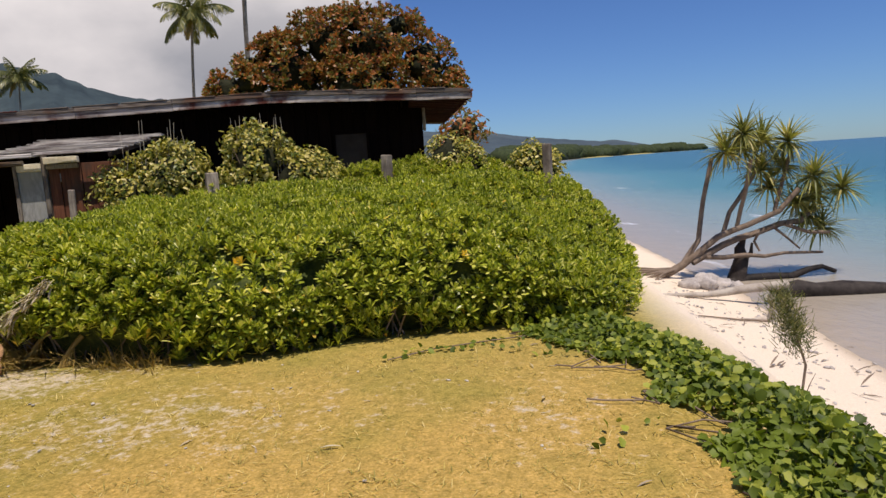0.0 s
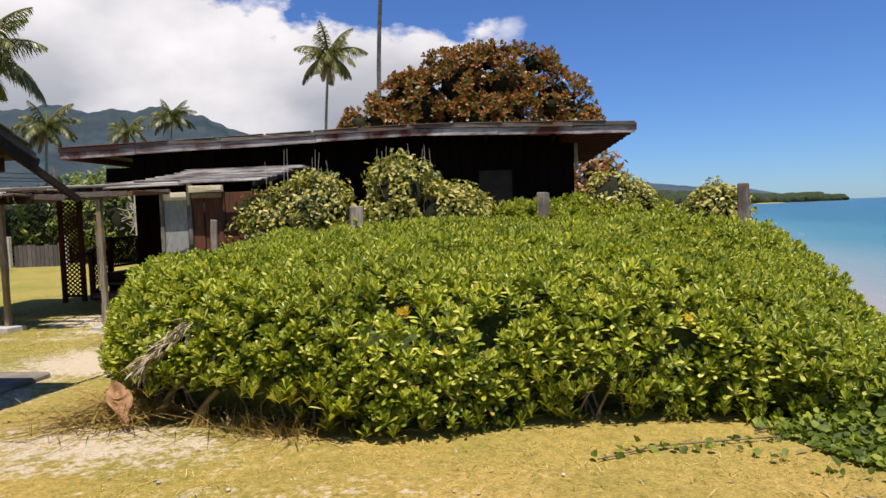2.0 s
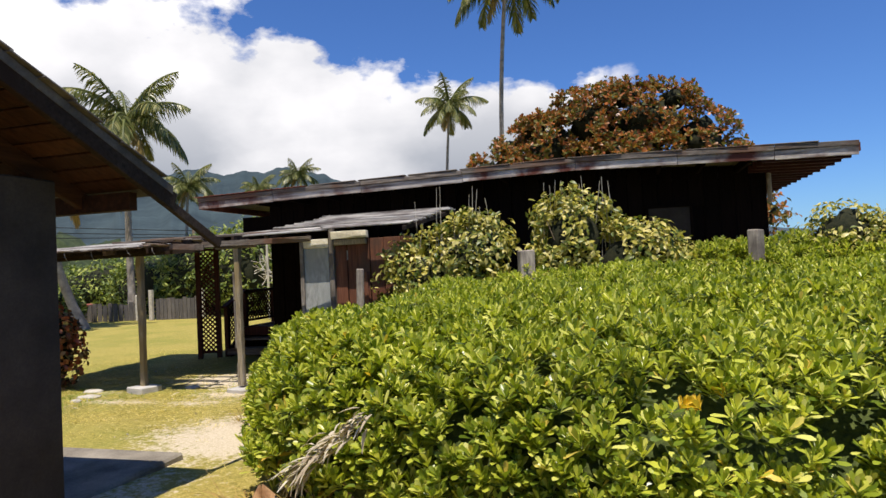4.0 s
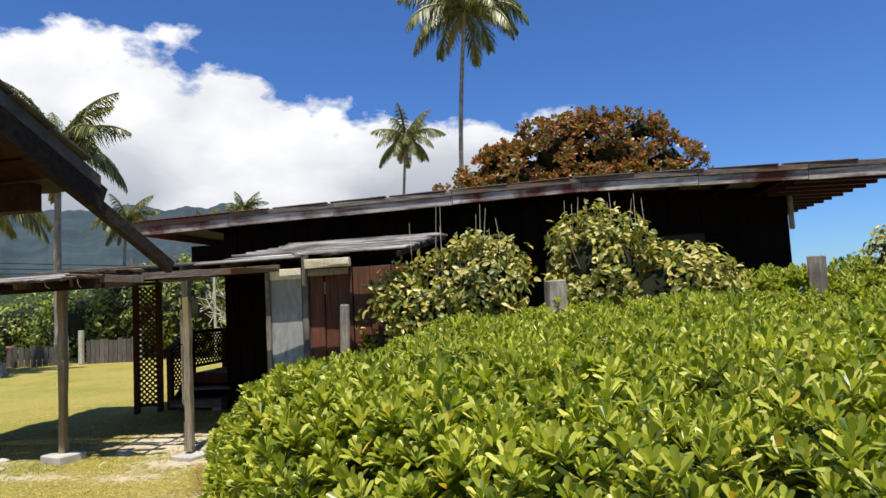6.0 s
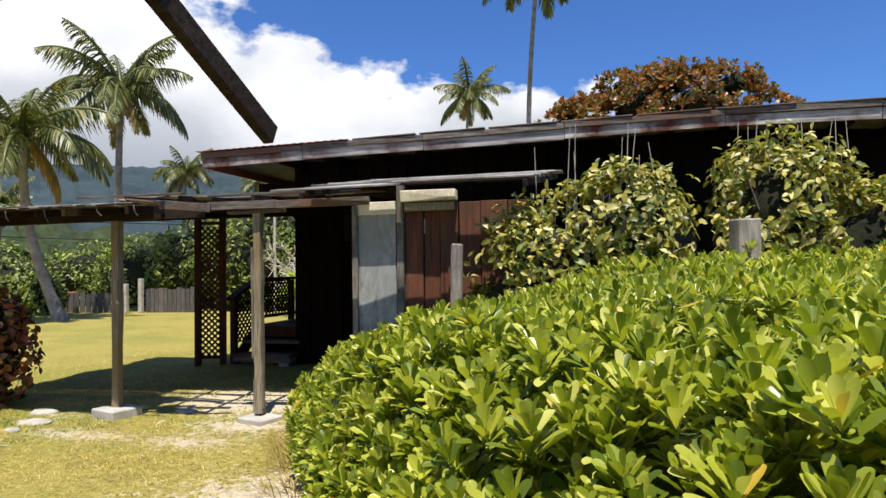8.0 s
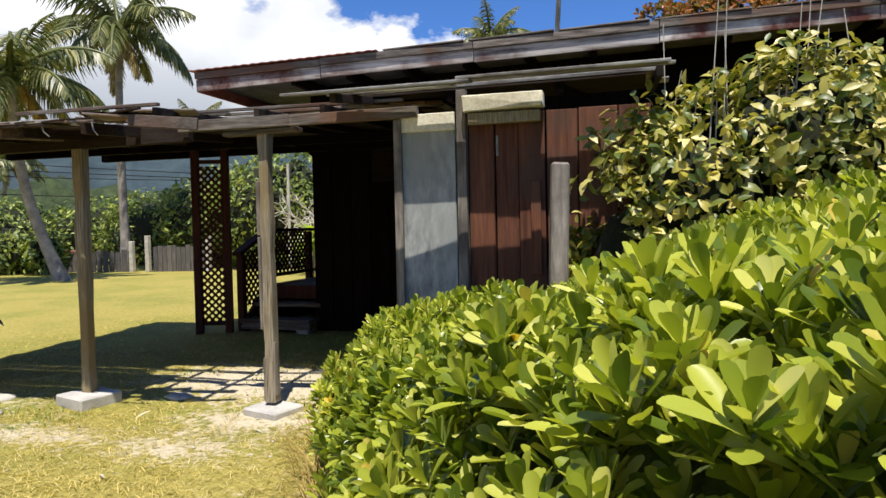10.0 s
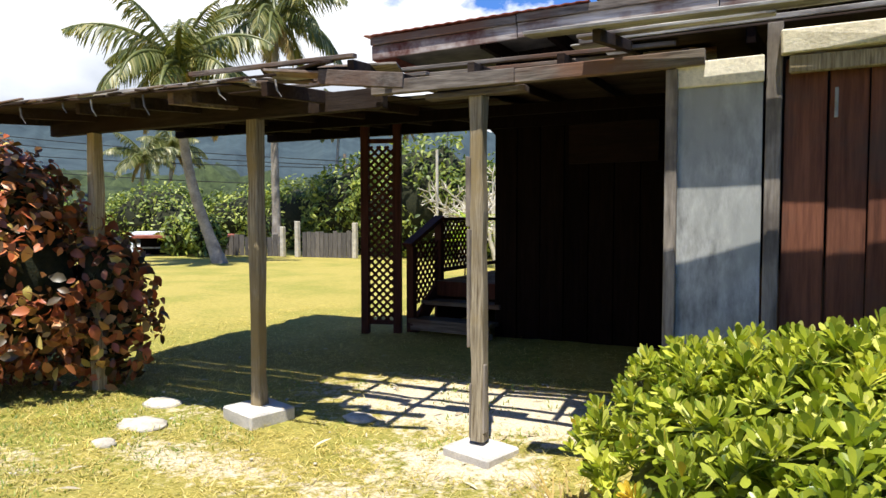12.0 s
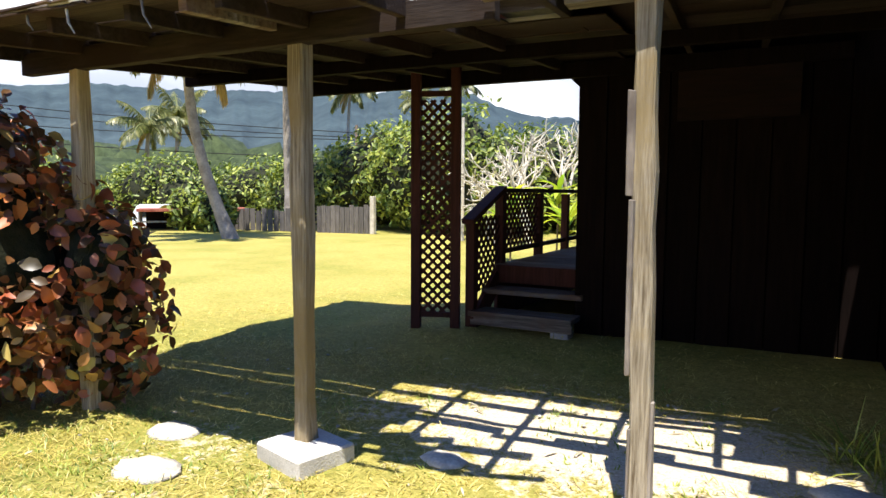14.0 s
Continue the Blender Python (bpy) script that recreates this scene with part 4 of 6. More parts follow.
part("vent", boxed(CX - 0.02, CX + 0.02, 5.7, 6.2, 2.28, 2.5), M_DARKWOOD, cot, "dark gable vent")
# roof: boards under dark shingles, falling to the north
bm = bmesh.new()
y0, y1 = 0.7, 7.42
vs = [bm.verts.new((x, y, eave_z(y) + dz)) for dz in (0.13, 0.07) for x, y in ((-10.5, y0), (EX + 0.03, y0), (EX + 0.03, y1), (-10.5, y1))]
for f in ((0, 1, 2, 3), (7, 6, 5, 4), (0, 4, 5, 1), (1, 5, 6, 2), (2, 6, 7, 3), (3, 7, 4, 0)):
    bm.faces.new([vs[i] for i in f])
part("roof", bm, M_ROOFING, cot, "dark shingle roof")
for i in range(22):
    y = 2.9 + i * 0.2
    part("shingle", boxed(EX - 0.24, EX + 0.06 + random.uniform(-0.02, 0.02), -0.12, 0.12, -0.006, 0.006, 0.002, Matrix.Translation((0, y + 0.12, eave_z(y + 0.12) + 0.145)) @ Matrix.Rotation(math.atan(-0.45) + 0.05, 4, "X")), M_ROOFING, cot)
for i in range(9):
    xx = EX - 0.02 - i * 0.62
    if i:
        part("rafter", beam((xx, 2.7, eave_z(2.7) - 0.02), (xx, 7.3, eave_z(7.3) - 0.02), 0.05, 0.12), M_SOFFIT, cot)
for i in range(36):
    y = 1.9 + i * 0.15
    part("soffit_board", boxed(-6.4, EX - 0.03, -0.072, 0.072, -0.009, 0.009, 0.002, Matrix.Translation((0, y + 0.07, eave_z(y + 0.07) + 0.055)) @ Matrix.Rotation(math.atan(-0.45), 4, "X")), M_SOFFIT, cot)
part("barge_pole", beam((EX, 1.7, eave_z(1.7) + 0.03), (EX, 7.45, eave_z(7.45) + 0.03), 0.05, 0.13), M_DARKBEAM, cot, "weathered barge board")
part("barge_pole", beam((EX - 0.005, 7.3, eave_z(7.3) + 0.0), (EX + 0.01, 7.98, eave_z(7.98) - 0.03), 0.04, 0.07), M_DARKBEAM, cot, "weathered projecting pole end")
part("eave_beam", boxed(-10.4, EX - 0.2, 7.24, 7.32, 2.23, 2.36), M_SOFFIT, cot, "deep brown eave beam")

slab = thing("concrete_slab", "pale weathered concrete slab beside the cottage", "slab")
part("slab", boxed(-9.2, -5.43, 6.9, 8.45, -0.08, 0.15, 0.02, None, 0.02), M_SLAB, slab)
# wall-side strip takes the darkened plaster colour to stand for eave shade
part("slab", boxed(CX, CX + 0.3, 2.7, 6.88, -0.06, 0.18, 0.015), M_PLASTER, slab)

# ---------- fence posts in the hedge ----------
for i, (px, py, top, w) in enumerate(((-4.95, 11.36, 1.74, 0.050), (-2.7, 11.28, 1.87, 0.09), (-1.2, 11.6, 1.62, 0.06), (0.04, 12.40, 2.0, 0.085), (2.65, 11.05, 2.0, 0.08))):
    bm = boxed(-w, w, -w * 0.8, w * 0.8, -0.1, top, 0.012, Matrix.Translation((px, py, 0)) @ Matrix.Rotation(0.3 + i * 0.2, 4, "Z") @ Matrix.Rotation(random.uniform(-0.03, 0.03), 4, "Y"), 0.004)
    ob = part("fence_post", bm, M_GREYWOOD)
    tagged(ob, "weathered grey wooden fence post standing in the hedge", "fence post", "hedge fence posts")

# ---------- naupaka hedge ----------
OUTLINE = [(-3.45, 6.85), (-2.6, 6.55), (-1.9, 6.45), (-1.0, 6.35), (-0.3, 6.75), (0.5, 6.85), (1.5, 6.8), (2.0, 6.5), (2.5, 7.0), (3.05, 8.2), (3.35, 10.0), (3.35, 12.0), (3.0, 13.3), (1.0, 13.6), (-0.7, 13.4), (-1.7, 12.4), (-2.4, 11.95), (-4.6, 11.75), (-6.2, 11.95), (-6.55, 11.75), (-6.25, 11.1), (-5.55, 10.0), (-4.75, 8.6), (-4.05, 7.5)]


def ring_points(poly, count):
    p = np.array(poly + [poly[0]])
    seg = np.linalg.norm(np.diff(p, axis=0), axis=1)
    s = np.concatenate([[0], np.cumsum(seg)])
    q = np.linspace(0, s[-1], count, endpoint=False)
    r = np.stack([np.interp(q, s, p[:, 0]), np.interp(q, s, p[:, 1])], 1)
    for _ in range(3):
        r = (np.roll(r, 1, 0) + 2 * r + np.roll(r, -1, 0)) / 4
    return r


def smooth01(t):
    t = np.clip(t, 0, 1)
    return t * t * (3 - 2 * t)


def hedge_height(x, y):
    h = 1.20 + 0.068 * np.clip(y - 7.0, 0, 4.2) + 0.16 * smooth01((x - 0.0) / 2.0) * smooth01((y - 9.0) / 2.0)
    h = h - 0.08 * smooth01((-3.0 - x) / 1.5) - 0.54 * smooth01((-3.4 - x) / 2.0) * smooth01((y - 8.6) / 2.0)
    h = h - 0.2 * smooth01((-5.3 - x) / 0.9)
    h = h + 0.42 * smooth01((x + 1.9) / 1.2) * smooth01((y - 12.1) / 0.9)
    h = h - 0.15 * np.exp(-((x / 0.6) ** 2) - ((y - 11.5) / 0.8) ** 2)
    low = smooth01((x - 0.2) / 3.0) * (1 - 0.72 * smooth01((y - 7.2) / 4.0))
    return h * (1 - 0.62 * low)


def mound(outline, count, height, edge=((0.20, -0.04), (0.06, 0.20), (0.0, 0.42), (0.05, 0.64), (0.18, 0.83), (0.40, 0.95), (0.75, 1.0)), inner=9, shrink=0.0, bumpy=0.19, centre=None):
    """A clipped-hedge mound over an outline: rings from the ground up and in to the middle."""
    r = ring_points(outline, count)
    t = np.roll(r, -1, 0) - np.roll(r, 1, 0)
    nrm = np.stack([-t[:, 1], t[:, 0]], 1)
    nrm /= np.linalg.norm(nrm, axis=1, keepdims=True)
    c = np.array(centre) if centre else r.mean(0)
    if ((c - r) * nrm).sum() < 0:
        nrm = -nrm
    rows = []
    for inset, frac in edge:
        p = r + nrm * (inset + shrink)
        h = height(p[:, 0], p[:, 1])
        base = ground_z(p[:, 0], p[:, 1])
        rows.append(np.column_stack([p, base + (h - base) * frac - shrink * (frac > 0.3)]))
    last = rows[-1][:, :2]
    for i in range(1, inner + 1):
        p = last + (c - last) * (i / (inner + 0.4))
        rows.append(np.column_stack([p, height(p[:, 0], p[:, 1]) - shrink]))
    V = np.concatenate(rows)
    for k in range(len(V)):
        x, y, z = V[k]
        d = bumpy * (lump(x, y, z, 1.7) + 0.7 * lump(x + 9, y, z, 4.0))
        V[k] += (0.5 * d, 0.5 * d, 0.8 * d)
    F = []
    n = count
    for i in range(len(rows) - 1):
        for k in range(n):
            j = (k + 1) % n
            F.append((i * n + k, i * n + j, (i + 1) * n + j, (i + 1) * n + k))
    return V, np.array(F)


hedge = thing("naupaka_hedge", "large mounded green naupaka hedge with thick glossy leaf rosettes", "hedge")
HV, HF = mound(OUTLINE, 150, hedge_height, centre=(-1.6, 9.6))
# smooth closed core below the leaves; its dark colour stands for shade
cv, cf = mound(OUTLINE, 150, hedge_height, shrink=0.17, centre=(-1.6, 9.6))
put_mesh("inner_growth", np_mesh("inner_growth", cv, cf, True), M_HEDGEINNER, hedge, "closed core of the hedge, coloured as its shaded inside")
P, NN = on_faces(HV, HF, 24000, RNG)
NN = np.where((NN[:, 2:3] < -0.2), -NN, NN)
keep = (P[:, 2] > 0.16 + 0.30 * RNG.random(len(P)) * (P[:, 0] < -1.8)) | (P[:, 0] > 1.5)
for i in range(len(P)):
    if keep[i] and P[i, 1] < 7.6 and P[i, 2] < 0.95:
        keep[i] = lump(P[i, 0] * 1.3, P[i, 2] * 2.6, 5.0, 1.5) > -0.6
for i in range(len(P)):
    keep[i] = keep[i] and lump(P[i, 0], P[i, 1], P[i, 2], 3.4) > (-0.5 if P[i, 0] > -3.6 else -0.7)
keep &= ~((P[:, 0] > -3.9) & (P[:, 0] < -2.15) & (P[:, 1] < 7.7) & (P[:, 2] < 0.36 + 0.16 * RNG.random(len(P))))
P, NN = P[keep], NN[keep]
up = NN * 0.5 + np.array([0.03, -0.08, 0.9]) + RNG.normal(0, 0.16, P.shape)
P = P + NN * RNG.uniform(-0.15, 0.06, (len(P), 1))
size = RNG.uniform(0.7, 1.12, len(P))
kinds = [rosette(RNG, n) for n in (11, 12, 13, 14)]
R = frames_from(up, RNG.uniform(0, 6.28, len(P)), size)
which = RNG.integers(0, 4, len(P))
close = np.hypot(P[:, 0] + 5.2, P[:, 1] - 10.2) < 2.3
order = np.argsort(np.hypot(P[:, 0] + 5.4, P[:, 1] - 10.0))[:280]
single = np.zeros(len(P), bool)
single[order] = True
items = []
# full leaf shapes beside the walk, simpler ones further off
walk_a, walk_b = np.array([-2.6, 5.2]), np.array([-6.6, 9.2])
along = np.clip(((P[:, :2] - walk_a) @ (walk_b - walk_a)) / ((walk_b - walk_a) @ (walk_b - walk_a)), 0, 1)
nearby = np.linalg.norm(P[:, :2] - (walk_a + along[:, None] * (walk_b - walk_a)), axis=1) < 1.5
R[nearby] *= 0.95
R[~nearby] *= 0.87
simple = [rosette(RNG, n, fine_leaf=False) for n in (11, 12, 13, 14)]
for k in range(4):
    sel = (which == k) & ~single & nearby
    items.append(stamp(*kinds[k], R[sel], P[sel]))
    sel = (which == k) & ~single & ~nearby
    items.append(stamp(*simple[k], R[sel], P[sel]))
tagged(put_mesh("leaf_mass", np_mesh("leaf_mass", *join_np(items), True), M_NAUPAKA, hedge), kind="stuff")
ros_me = [np_mesh("leaf_rosette", *kinds[k], True) for k in range(4)]
for i in order:
    mw = Matrix([[*R[i][0], P[i][0]], [*R[i][1], P[i][1]], [*R[i][2], P[i][2]], [0, 0, 0, 1]])
    put_mesh("leaf_rosette", ros_me[which[i]], M_NAUPAKA, hedge, "", mw)
# yellowed rosettes and a few bare stems at the hedge foot
for px, py, pz, n in ((-1.18, 6.72, 1.0, 3), (-5.95, 10.75, 0.42, 2), (0.9, 6.9, 0.85, 1)):
    for i in range(n):
        q = Matrix.Translation((px + random.uniform(-0.12, 0.12), py + random.uniform(-0.1, 0.06), pz + random.uniform(-0.05, 0.05))) @ Matrix.Rotation(random.uniform(0, 6), 4, "Z") @ Matrix.Rotation(0.7, 4, "Y")
        if px == -1.18 and i == 0:
            yel_me = np_mesh("yellow_rosette", kinds[0][0] * 0.75, kinds[0][1], True)
        put_mesh("yellow_rosette", yel_me, M_YELLOWLEAF, hedge, "yellowed leaf rosette", q)
random.seed(12)
for i in range(46):
    x0 = random.uniform(-4.0, 0.6)
    y0 = float(np.interp(x0, [-4.4, -3.4, -2, -1, 0.6], [8.0, 7.0, 6.7, 6.6, 7.0])) + random.uniform(0, 0.15)
    g0 = gz(x0, y0)
    dx, dy = random.uniform(-0.25, 0.25), random.uniform(-0.22, 0.05)
    limb("stem", [(x0, y0, g0 - 0.03), (x0 + dx * 0.4, y0 + dy * 0.5, g0 + 0.16), (x0 + dx, y0 + dy, g0 + random.uniform(0.25, 0.45))], [0.012, 0.010, 0.006], M_TWIG, hedge, "", 5)


# ---------- shrubs ----------
def blob_points(blobs, count, rng, shell=0.35):
    """Points in the outer shell of a union of ellipsoids (x, y, z, rx, ry, rz), with outward directions."""
    vol = np.array([b[3] * b[4] + b[4] * b[5] + b[3] * b[5] for b in blobs])
    P, D = [], []
    for b, share in zip(blobs, vol / vol.sum()):
        n = int(count * share * 1.25)
        d = rng.normal(size=(n, 3))
        d /= np.linalg.norm(d, axis=1, keepdims=True)
        r = 1 - shell * rng.random((n, 1)) ** 1.6
        wob = np.array([1 + 0.16 * lump(*(v * 2.2 + b[0])) + 0.12 * lump(*(v * 5.0 + b[1])) for v in d])[:, None]
        p = np.array(b[:3]) + d * r * wob * np.array(b[3:])
        ok = np.ones(n, bool)
        for o in blobs:
            if o is not b:
                ok &= (((p - np.array(o[:3])) / (np.array(o[3:]) * 0.72)) ** 2).sum(1) > 1
        P.append(p[ok])
        D.append(d[ok])
    return np.concatenate(P), np.concatenate(D)


def ball_np(b, scale, seed=0.0, n=10, m=14, rough=0.18):
    V, F = [], []
    for i in range(n + 1):
        for k in range(m):
            th, ph = math.pi * i / n, 2 * math.pi * k / m
            d = Vector((math.sin(th) * math.cos(ph), math.sin(th) * math.sin(ph), math.cos(th)))
            s = scale * (1 + rough * lump(d.x * 2 + seed, d.y * 2, d.z * 2) + rough * lump(d.x * 5 + seed, d.y * 5, d.z * 5))
            V.append((b[0] + d.x * b[3] * s, b[1] + d.y * b[4] * s, b[2] + d.z * b[5] * s))
    for i in range(n):
        for k in range(m):
            j = (k + 1) % m
            F.append((i * m + k, (i + 1) * m + k, (i + 1) * m + j, i * m + j))
    return np.array(V), np.array(F)


def shrub(name, label, category, blobs, count, leaf, mat, seed, spread=0.5, lift=0.25, floor=0.03, group="", stems=9, core=0.72, whorl=0, core_mat=None, gap=-1.0, gap_scale=2.6):
    """Stems, a core painted shade-dark and a mass of single leaves over lumpy blobs."""
    rng = np.random.default_rng(seed)
    top = thing(name, label, category, group)
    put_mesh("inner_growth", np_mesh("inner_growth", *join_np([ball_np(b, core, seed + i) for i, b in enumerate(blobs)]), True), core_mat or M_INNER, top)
    P, D = blob_points(blobs, count, rng)
    ok = P[:, 2] > floor + ground_z(P[:, 0], P[:, 1])
    ok &= np.array([lump(*p, gap_scale) > gap for p in P])
    P, D = P[ok], D[ok]
    up = D * spread + np.array([0, -0.05, lift]) + rng.normal(0, 0.35, P.shape)
    items = []
    size = rng.uniform(0.65, 1.25, len(P))
    spin = rng.uniform(0, 6.28, len(P))
    shapes = [leaf_shape(leaf[0], leaf[1] * f, 0.3, dr, 0.5, 3, 0.08) for f, dr in ((0.9, 0.1), (1.0, 0.35), (1.1, 0.6))] if not whorl else [rosette(rng, whorl, leaf[0], leaf[1]) for _ in range(3)]
    R = frames_from(up, spin, size)
    which = rng.integers(0, 3, len(P))
    for k in range(3):
        items.append(stamp(*shapes[k], R[which == k], P[which == k]))
    tagged(put_mesh("foliage", np_mesh("foliage", *join_np(items), True), mat, top), kind="stuff")
    cx, cy = np.mean([b[0] for b in blobs]), np.mean([b[1] for b in blobs])
    for i in range(stems):
        b = blobs[i % len(blobs)]
        tx, ty, tz = b[0] + rng.uniform(-0.6, 0.6) * b[3], b[1] + rng.uniform(-0.6, 0.6) * b[4], b[2] + 0.5 * b[5]
        bx, by = b[0] * 0.75 + cx * 0.25 + rng.uniform(-0.2, 0.2), b[1] * 0.75 + cy * 0.25 + rng.uniform(-0.2, 0.2)
        r = 0.014 * max(1.0, b[5])
        limb("stem", [(bx, by, gz(bx, by) - 0.03), ((bx * 2 + tx) / 3, (by * 2 + ty) / 3, tz * 0.5), (tx, ty, tz)], [r, r * 0.8, r * 0.4], M_TWIG, top, "", 6)
    return top


hib1 = shrub("hibiscus_shrub", "bushy hibiscus shrub with yellow-green variegated leaves behind the hedge", "shrub",
             [(-4.15, 12.0, 1.45, 0.80, 0.50, 0.80), (-3.55, 12.1, 1.85, 0.72, 0.55, 0.64), (-4.5, 11.95, 1.2, 0.5, 0.35, 0.55), (-3.1, 12.0, 1.2, 0.55, 0.5, 0.55)], 9500, (0.082, 0.046), M_HIBISCUS, 21, core=0.52, gap=-0.13, group="hibiscus shrubs")
hib2 = shrub("hibiscus_shrub", "bushy hibiscus shrub with yellow-green variegated leaves behind the hedge", "shrub",
             [(-2.2, 12.35, 1.95, 0.68, 0.55, 0.78), (-1.45, 12.3, 1.65, 0.80, 0.55, 0.62), (-2.5, 12.2, 1.4, 0.6, 0.45, 0.6), (-0.95, 12.3, 1.35, 0.55, 0.5, 0.55)], 9800, (0.082, 0.046), M_HIBISCUS, 22, core=0.52, gap=-0.13, group="hibiscus shrubs")
shrub("hibiscus_shrub", "low hibiscus shrub with pale yellow-green leaves by the house", "shrub", [(1.25, 13.0, 1.72, 0.62, 0.5, 0.62), (1.6, 12.9, 1.62, 0.5, 0.45, 0.5)], 3600, (0.072, 0.042), M_HIBISCUS, 23, gap=-0.15, group="hibiscus shrubs", stems=4)
shrub("hibiscus_shrub", "small shrub with pale leaves at the hedge's seaward end", "shrub", [(2.75, 12.5, 1.62, 0.5, 0.4, 0.48)], 1800, (0.072, 0.044), M_HIBISCUS, 24, group="hibiscus shrubs", stems=4)
random.seed(5)
for h, xs, yb in ((hib1, (-4.3, -3.2), 12.05), (hib2, (-2.6, -1.7), 12.3)):
    for i in range(17):
        x = random.uniform(*xs)
        hgt = random.uniform(2.2, 2.85)
        limb("whip_shoot", [(x, yb, 1.3), (x + random.uniform(-0.05, 0.05), yb + 0.03, 1.9), (x + random.uniform(-0.08, 0.08), yb, hgt)], [0.0065, 0.005, 0.003], M_PALETWIG, h, "pale bare upright shoot", 5)

shrub("copper_shrub", "large shrub with glossy red-brown copper leaves under the walkway roof", "shrub",
      [(-12.6, 11.5, 1.15, 1.5, 1.1, 1.18), (-11.5, 11.6, 0.95, 1.15, 0.75, 1.05), (-10.85, 12.1, 0.6, 0.62, 0.42, 0.66), (-14.0, 11.4, 1.25, 1.4, 1.2, 1.15), (-11.8, 11.15, 0.45, 1.1, 0.5, 0.5), (-12.1, 11.0, 1.85, 0.55, 0.45, 0.45), (-11.15, 11.5, 1.55, 0.45, 0.4, 0.42), (-13.3, 10.8, 1.95, 0.65, 0.5, 0.45), (-10.55, 12.0, 0.95, 0.3, 0.3, 0.36), (-11.2, 11.0, 0.95, 0.5, 0.4, 0.4)], 18000, (0.096, 0.068), M_COPPER, 31, stems=12, core=0.66, gap=-0.2, gap_scale=2.2)
for i, (b, n) in enumerate((((-17.3, 29.6, 2.0, 3.0, 2.4, 2.5), 1500), ((-20.6, 31.0, 1.9, 3.0, 2.6, 2.4), 1500), ((-14.6, 31.6, 1.7, 2.6, 2.2, 2.2), 1100), ((-24.6, 32.0, 1.3, 3.2, 2.6, 2.0), 1300), ((-28.8, 32.6, 1.2, 3.4, 2.6, 1.9), 1200), ((-33.5, 31.0, 1.2, 3.4, 2.8, 2.1), 1000), ((-37.0, 25.0, 1.4, 3.5, 3.2, 2.5), 1000), ((-41, 18.0, 1.6, 3.8, 4.0, 2.8), 900), ((-11.5, 33.0, 1.8, 2.4, 2.2, 2.4), 800))):
    x, y, z, rx, ry, rz = b
    shrub("garden_tree", "dense green garden tree at the far edge of the lawn", "tree",
          [b, (x + rx * 0.6, y - 0.4, z * 0.8, rx * 0.6, ry * 0.7, rz * 0.75), (x - rx * 0.6, y + 0.2, z * 1.0, rx * 0.65, ry * 0.7, rz * 0.72)], int(n * 5.2), (0.21, 0.105), M_GREEN, 40 + i, group="lawn edge trees", stems=4, core=0.74, gap=-0.2, gap_scale=0.9)
for i, (x, y) in enumerate(((-24.4, 25.5), (-25.9, 25.6))):
    shrub("garden_shrub", "leafy yellow-green shrub beside the low shelter", "shrub", [(x, y, 0.75, 0.75, 0.7, 0.8)], 380, (0.26, 0.11), M_GREEN, 80 + i, group="shelter shrubs", stems=3)
# bright ti plants beside the deck
for i, (x, y, h) in enumerate(((-11.3, 20.4, 1.75), (-10.7, 21.2, 1.9), (-10.1, 19.9, 1.3), (-11.9, 21.4, 1.4))):
    ti = thing("ti_plant", "bright yellow-green ti plant beside the deck rail", "plant", "ti plants by the deck")
    limb("stem", [(x, y, -0.02), (x + 0.04, y, h * 0.75)], [0.02, 0.014], M_TWIG, ti, "", 6)
    rng = np.random.default_rng(70 + i)
    items = []
    for k in range(26):
        tv, tf = leaf_shape(rng.uniform(0.40, 0.6), 0.11, 0.3, rng.uniform(0.2, 0.6), 0.5, 4, 0.05)
        mm = Matrix.Rotation(k * 2.4, 3, "Z") @ Matrix.Rotation(-rng.uniform(0.3, 1.2), 3, "Y")
        items.append((tv @ np.array(mm).T + np.array([x + 0.03, y, h * rng.uniform(0.5, 0.78)]), tf))
    tagged(put_mesh("blade_crown", np_mesh("blade_crown", *join_np(items), True), M_TI, ti), kind="stuff")


# ---------- trees ----------
def branch_out(items, p, d, length, r, depth, rng, ends, bend=0.5, kids=3):
    pts, rad = [p], [r]
    q, dd = p.copy(), d.normalized()
    for i in range(3):
        dd = (dd + Vector(rng.normal(0, 0.14, 3))).normalized()
        q = q + dd * (length / 3)
        pts.append(q.copy())
        rad.append(r * (1 - 0.06 * (i + 1)))
    items.append(tube_np(pts, rad, 6))
    if depth == 0:
        ends.append(q)
        return
    for i in range(kids):
        nd = (dd + Vector(rng.normal(0, bend, 3)) + Vector((0, 0, 0.12))).normalized()
        branch_out(items, q.copy(), nd, length * rng.uniform(0.6, 0.82), rad[-1] * 0.8, depth - 1, rng, ends, bend, kids)


def plumeria():
    rng = np.random.default_rng(5)
    tree = thing("bare_plumeria", "leafless plumeria tree with pale stubby branches", "tree")
    for bx, by, h in ((-14.6, 26.6, 1.05), (-13.5, 26.9, 1.15), (-12.3, 26.7, 1.15), (-13.9, 25.6, 0.8), (-12.8, 25.4, 0.85), (-11.6, 25.9, 1.0)):
        items, ends = [], []
        branch_out(items, Vector((bx, by, -0.05)), Vector((rng.uniform(-0.3, 0.3), 0, 1)), h, 0.075, 4, rng, ends, 0.55, 3)
        put_mesh("branching_stem", np_mesh("branching_stem", *join_np(items), True), M_PALETWIG, tree)
    return tree


plumeria()


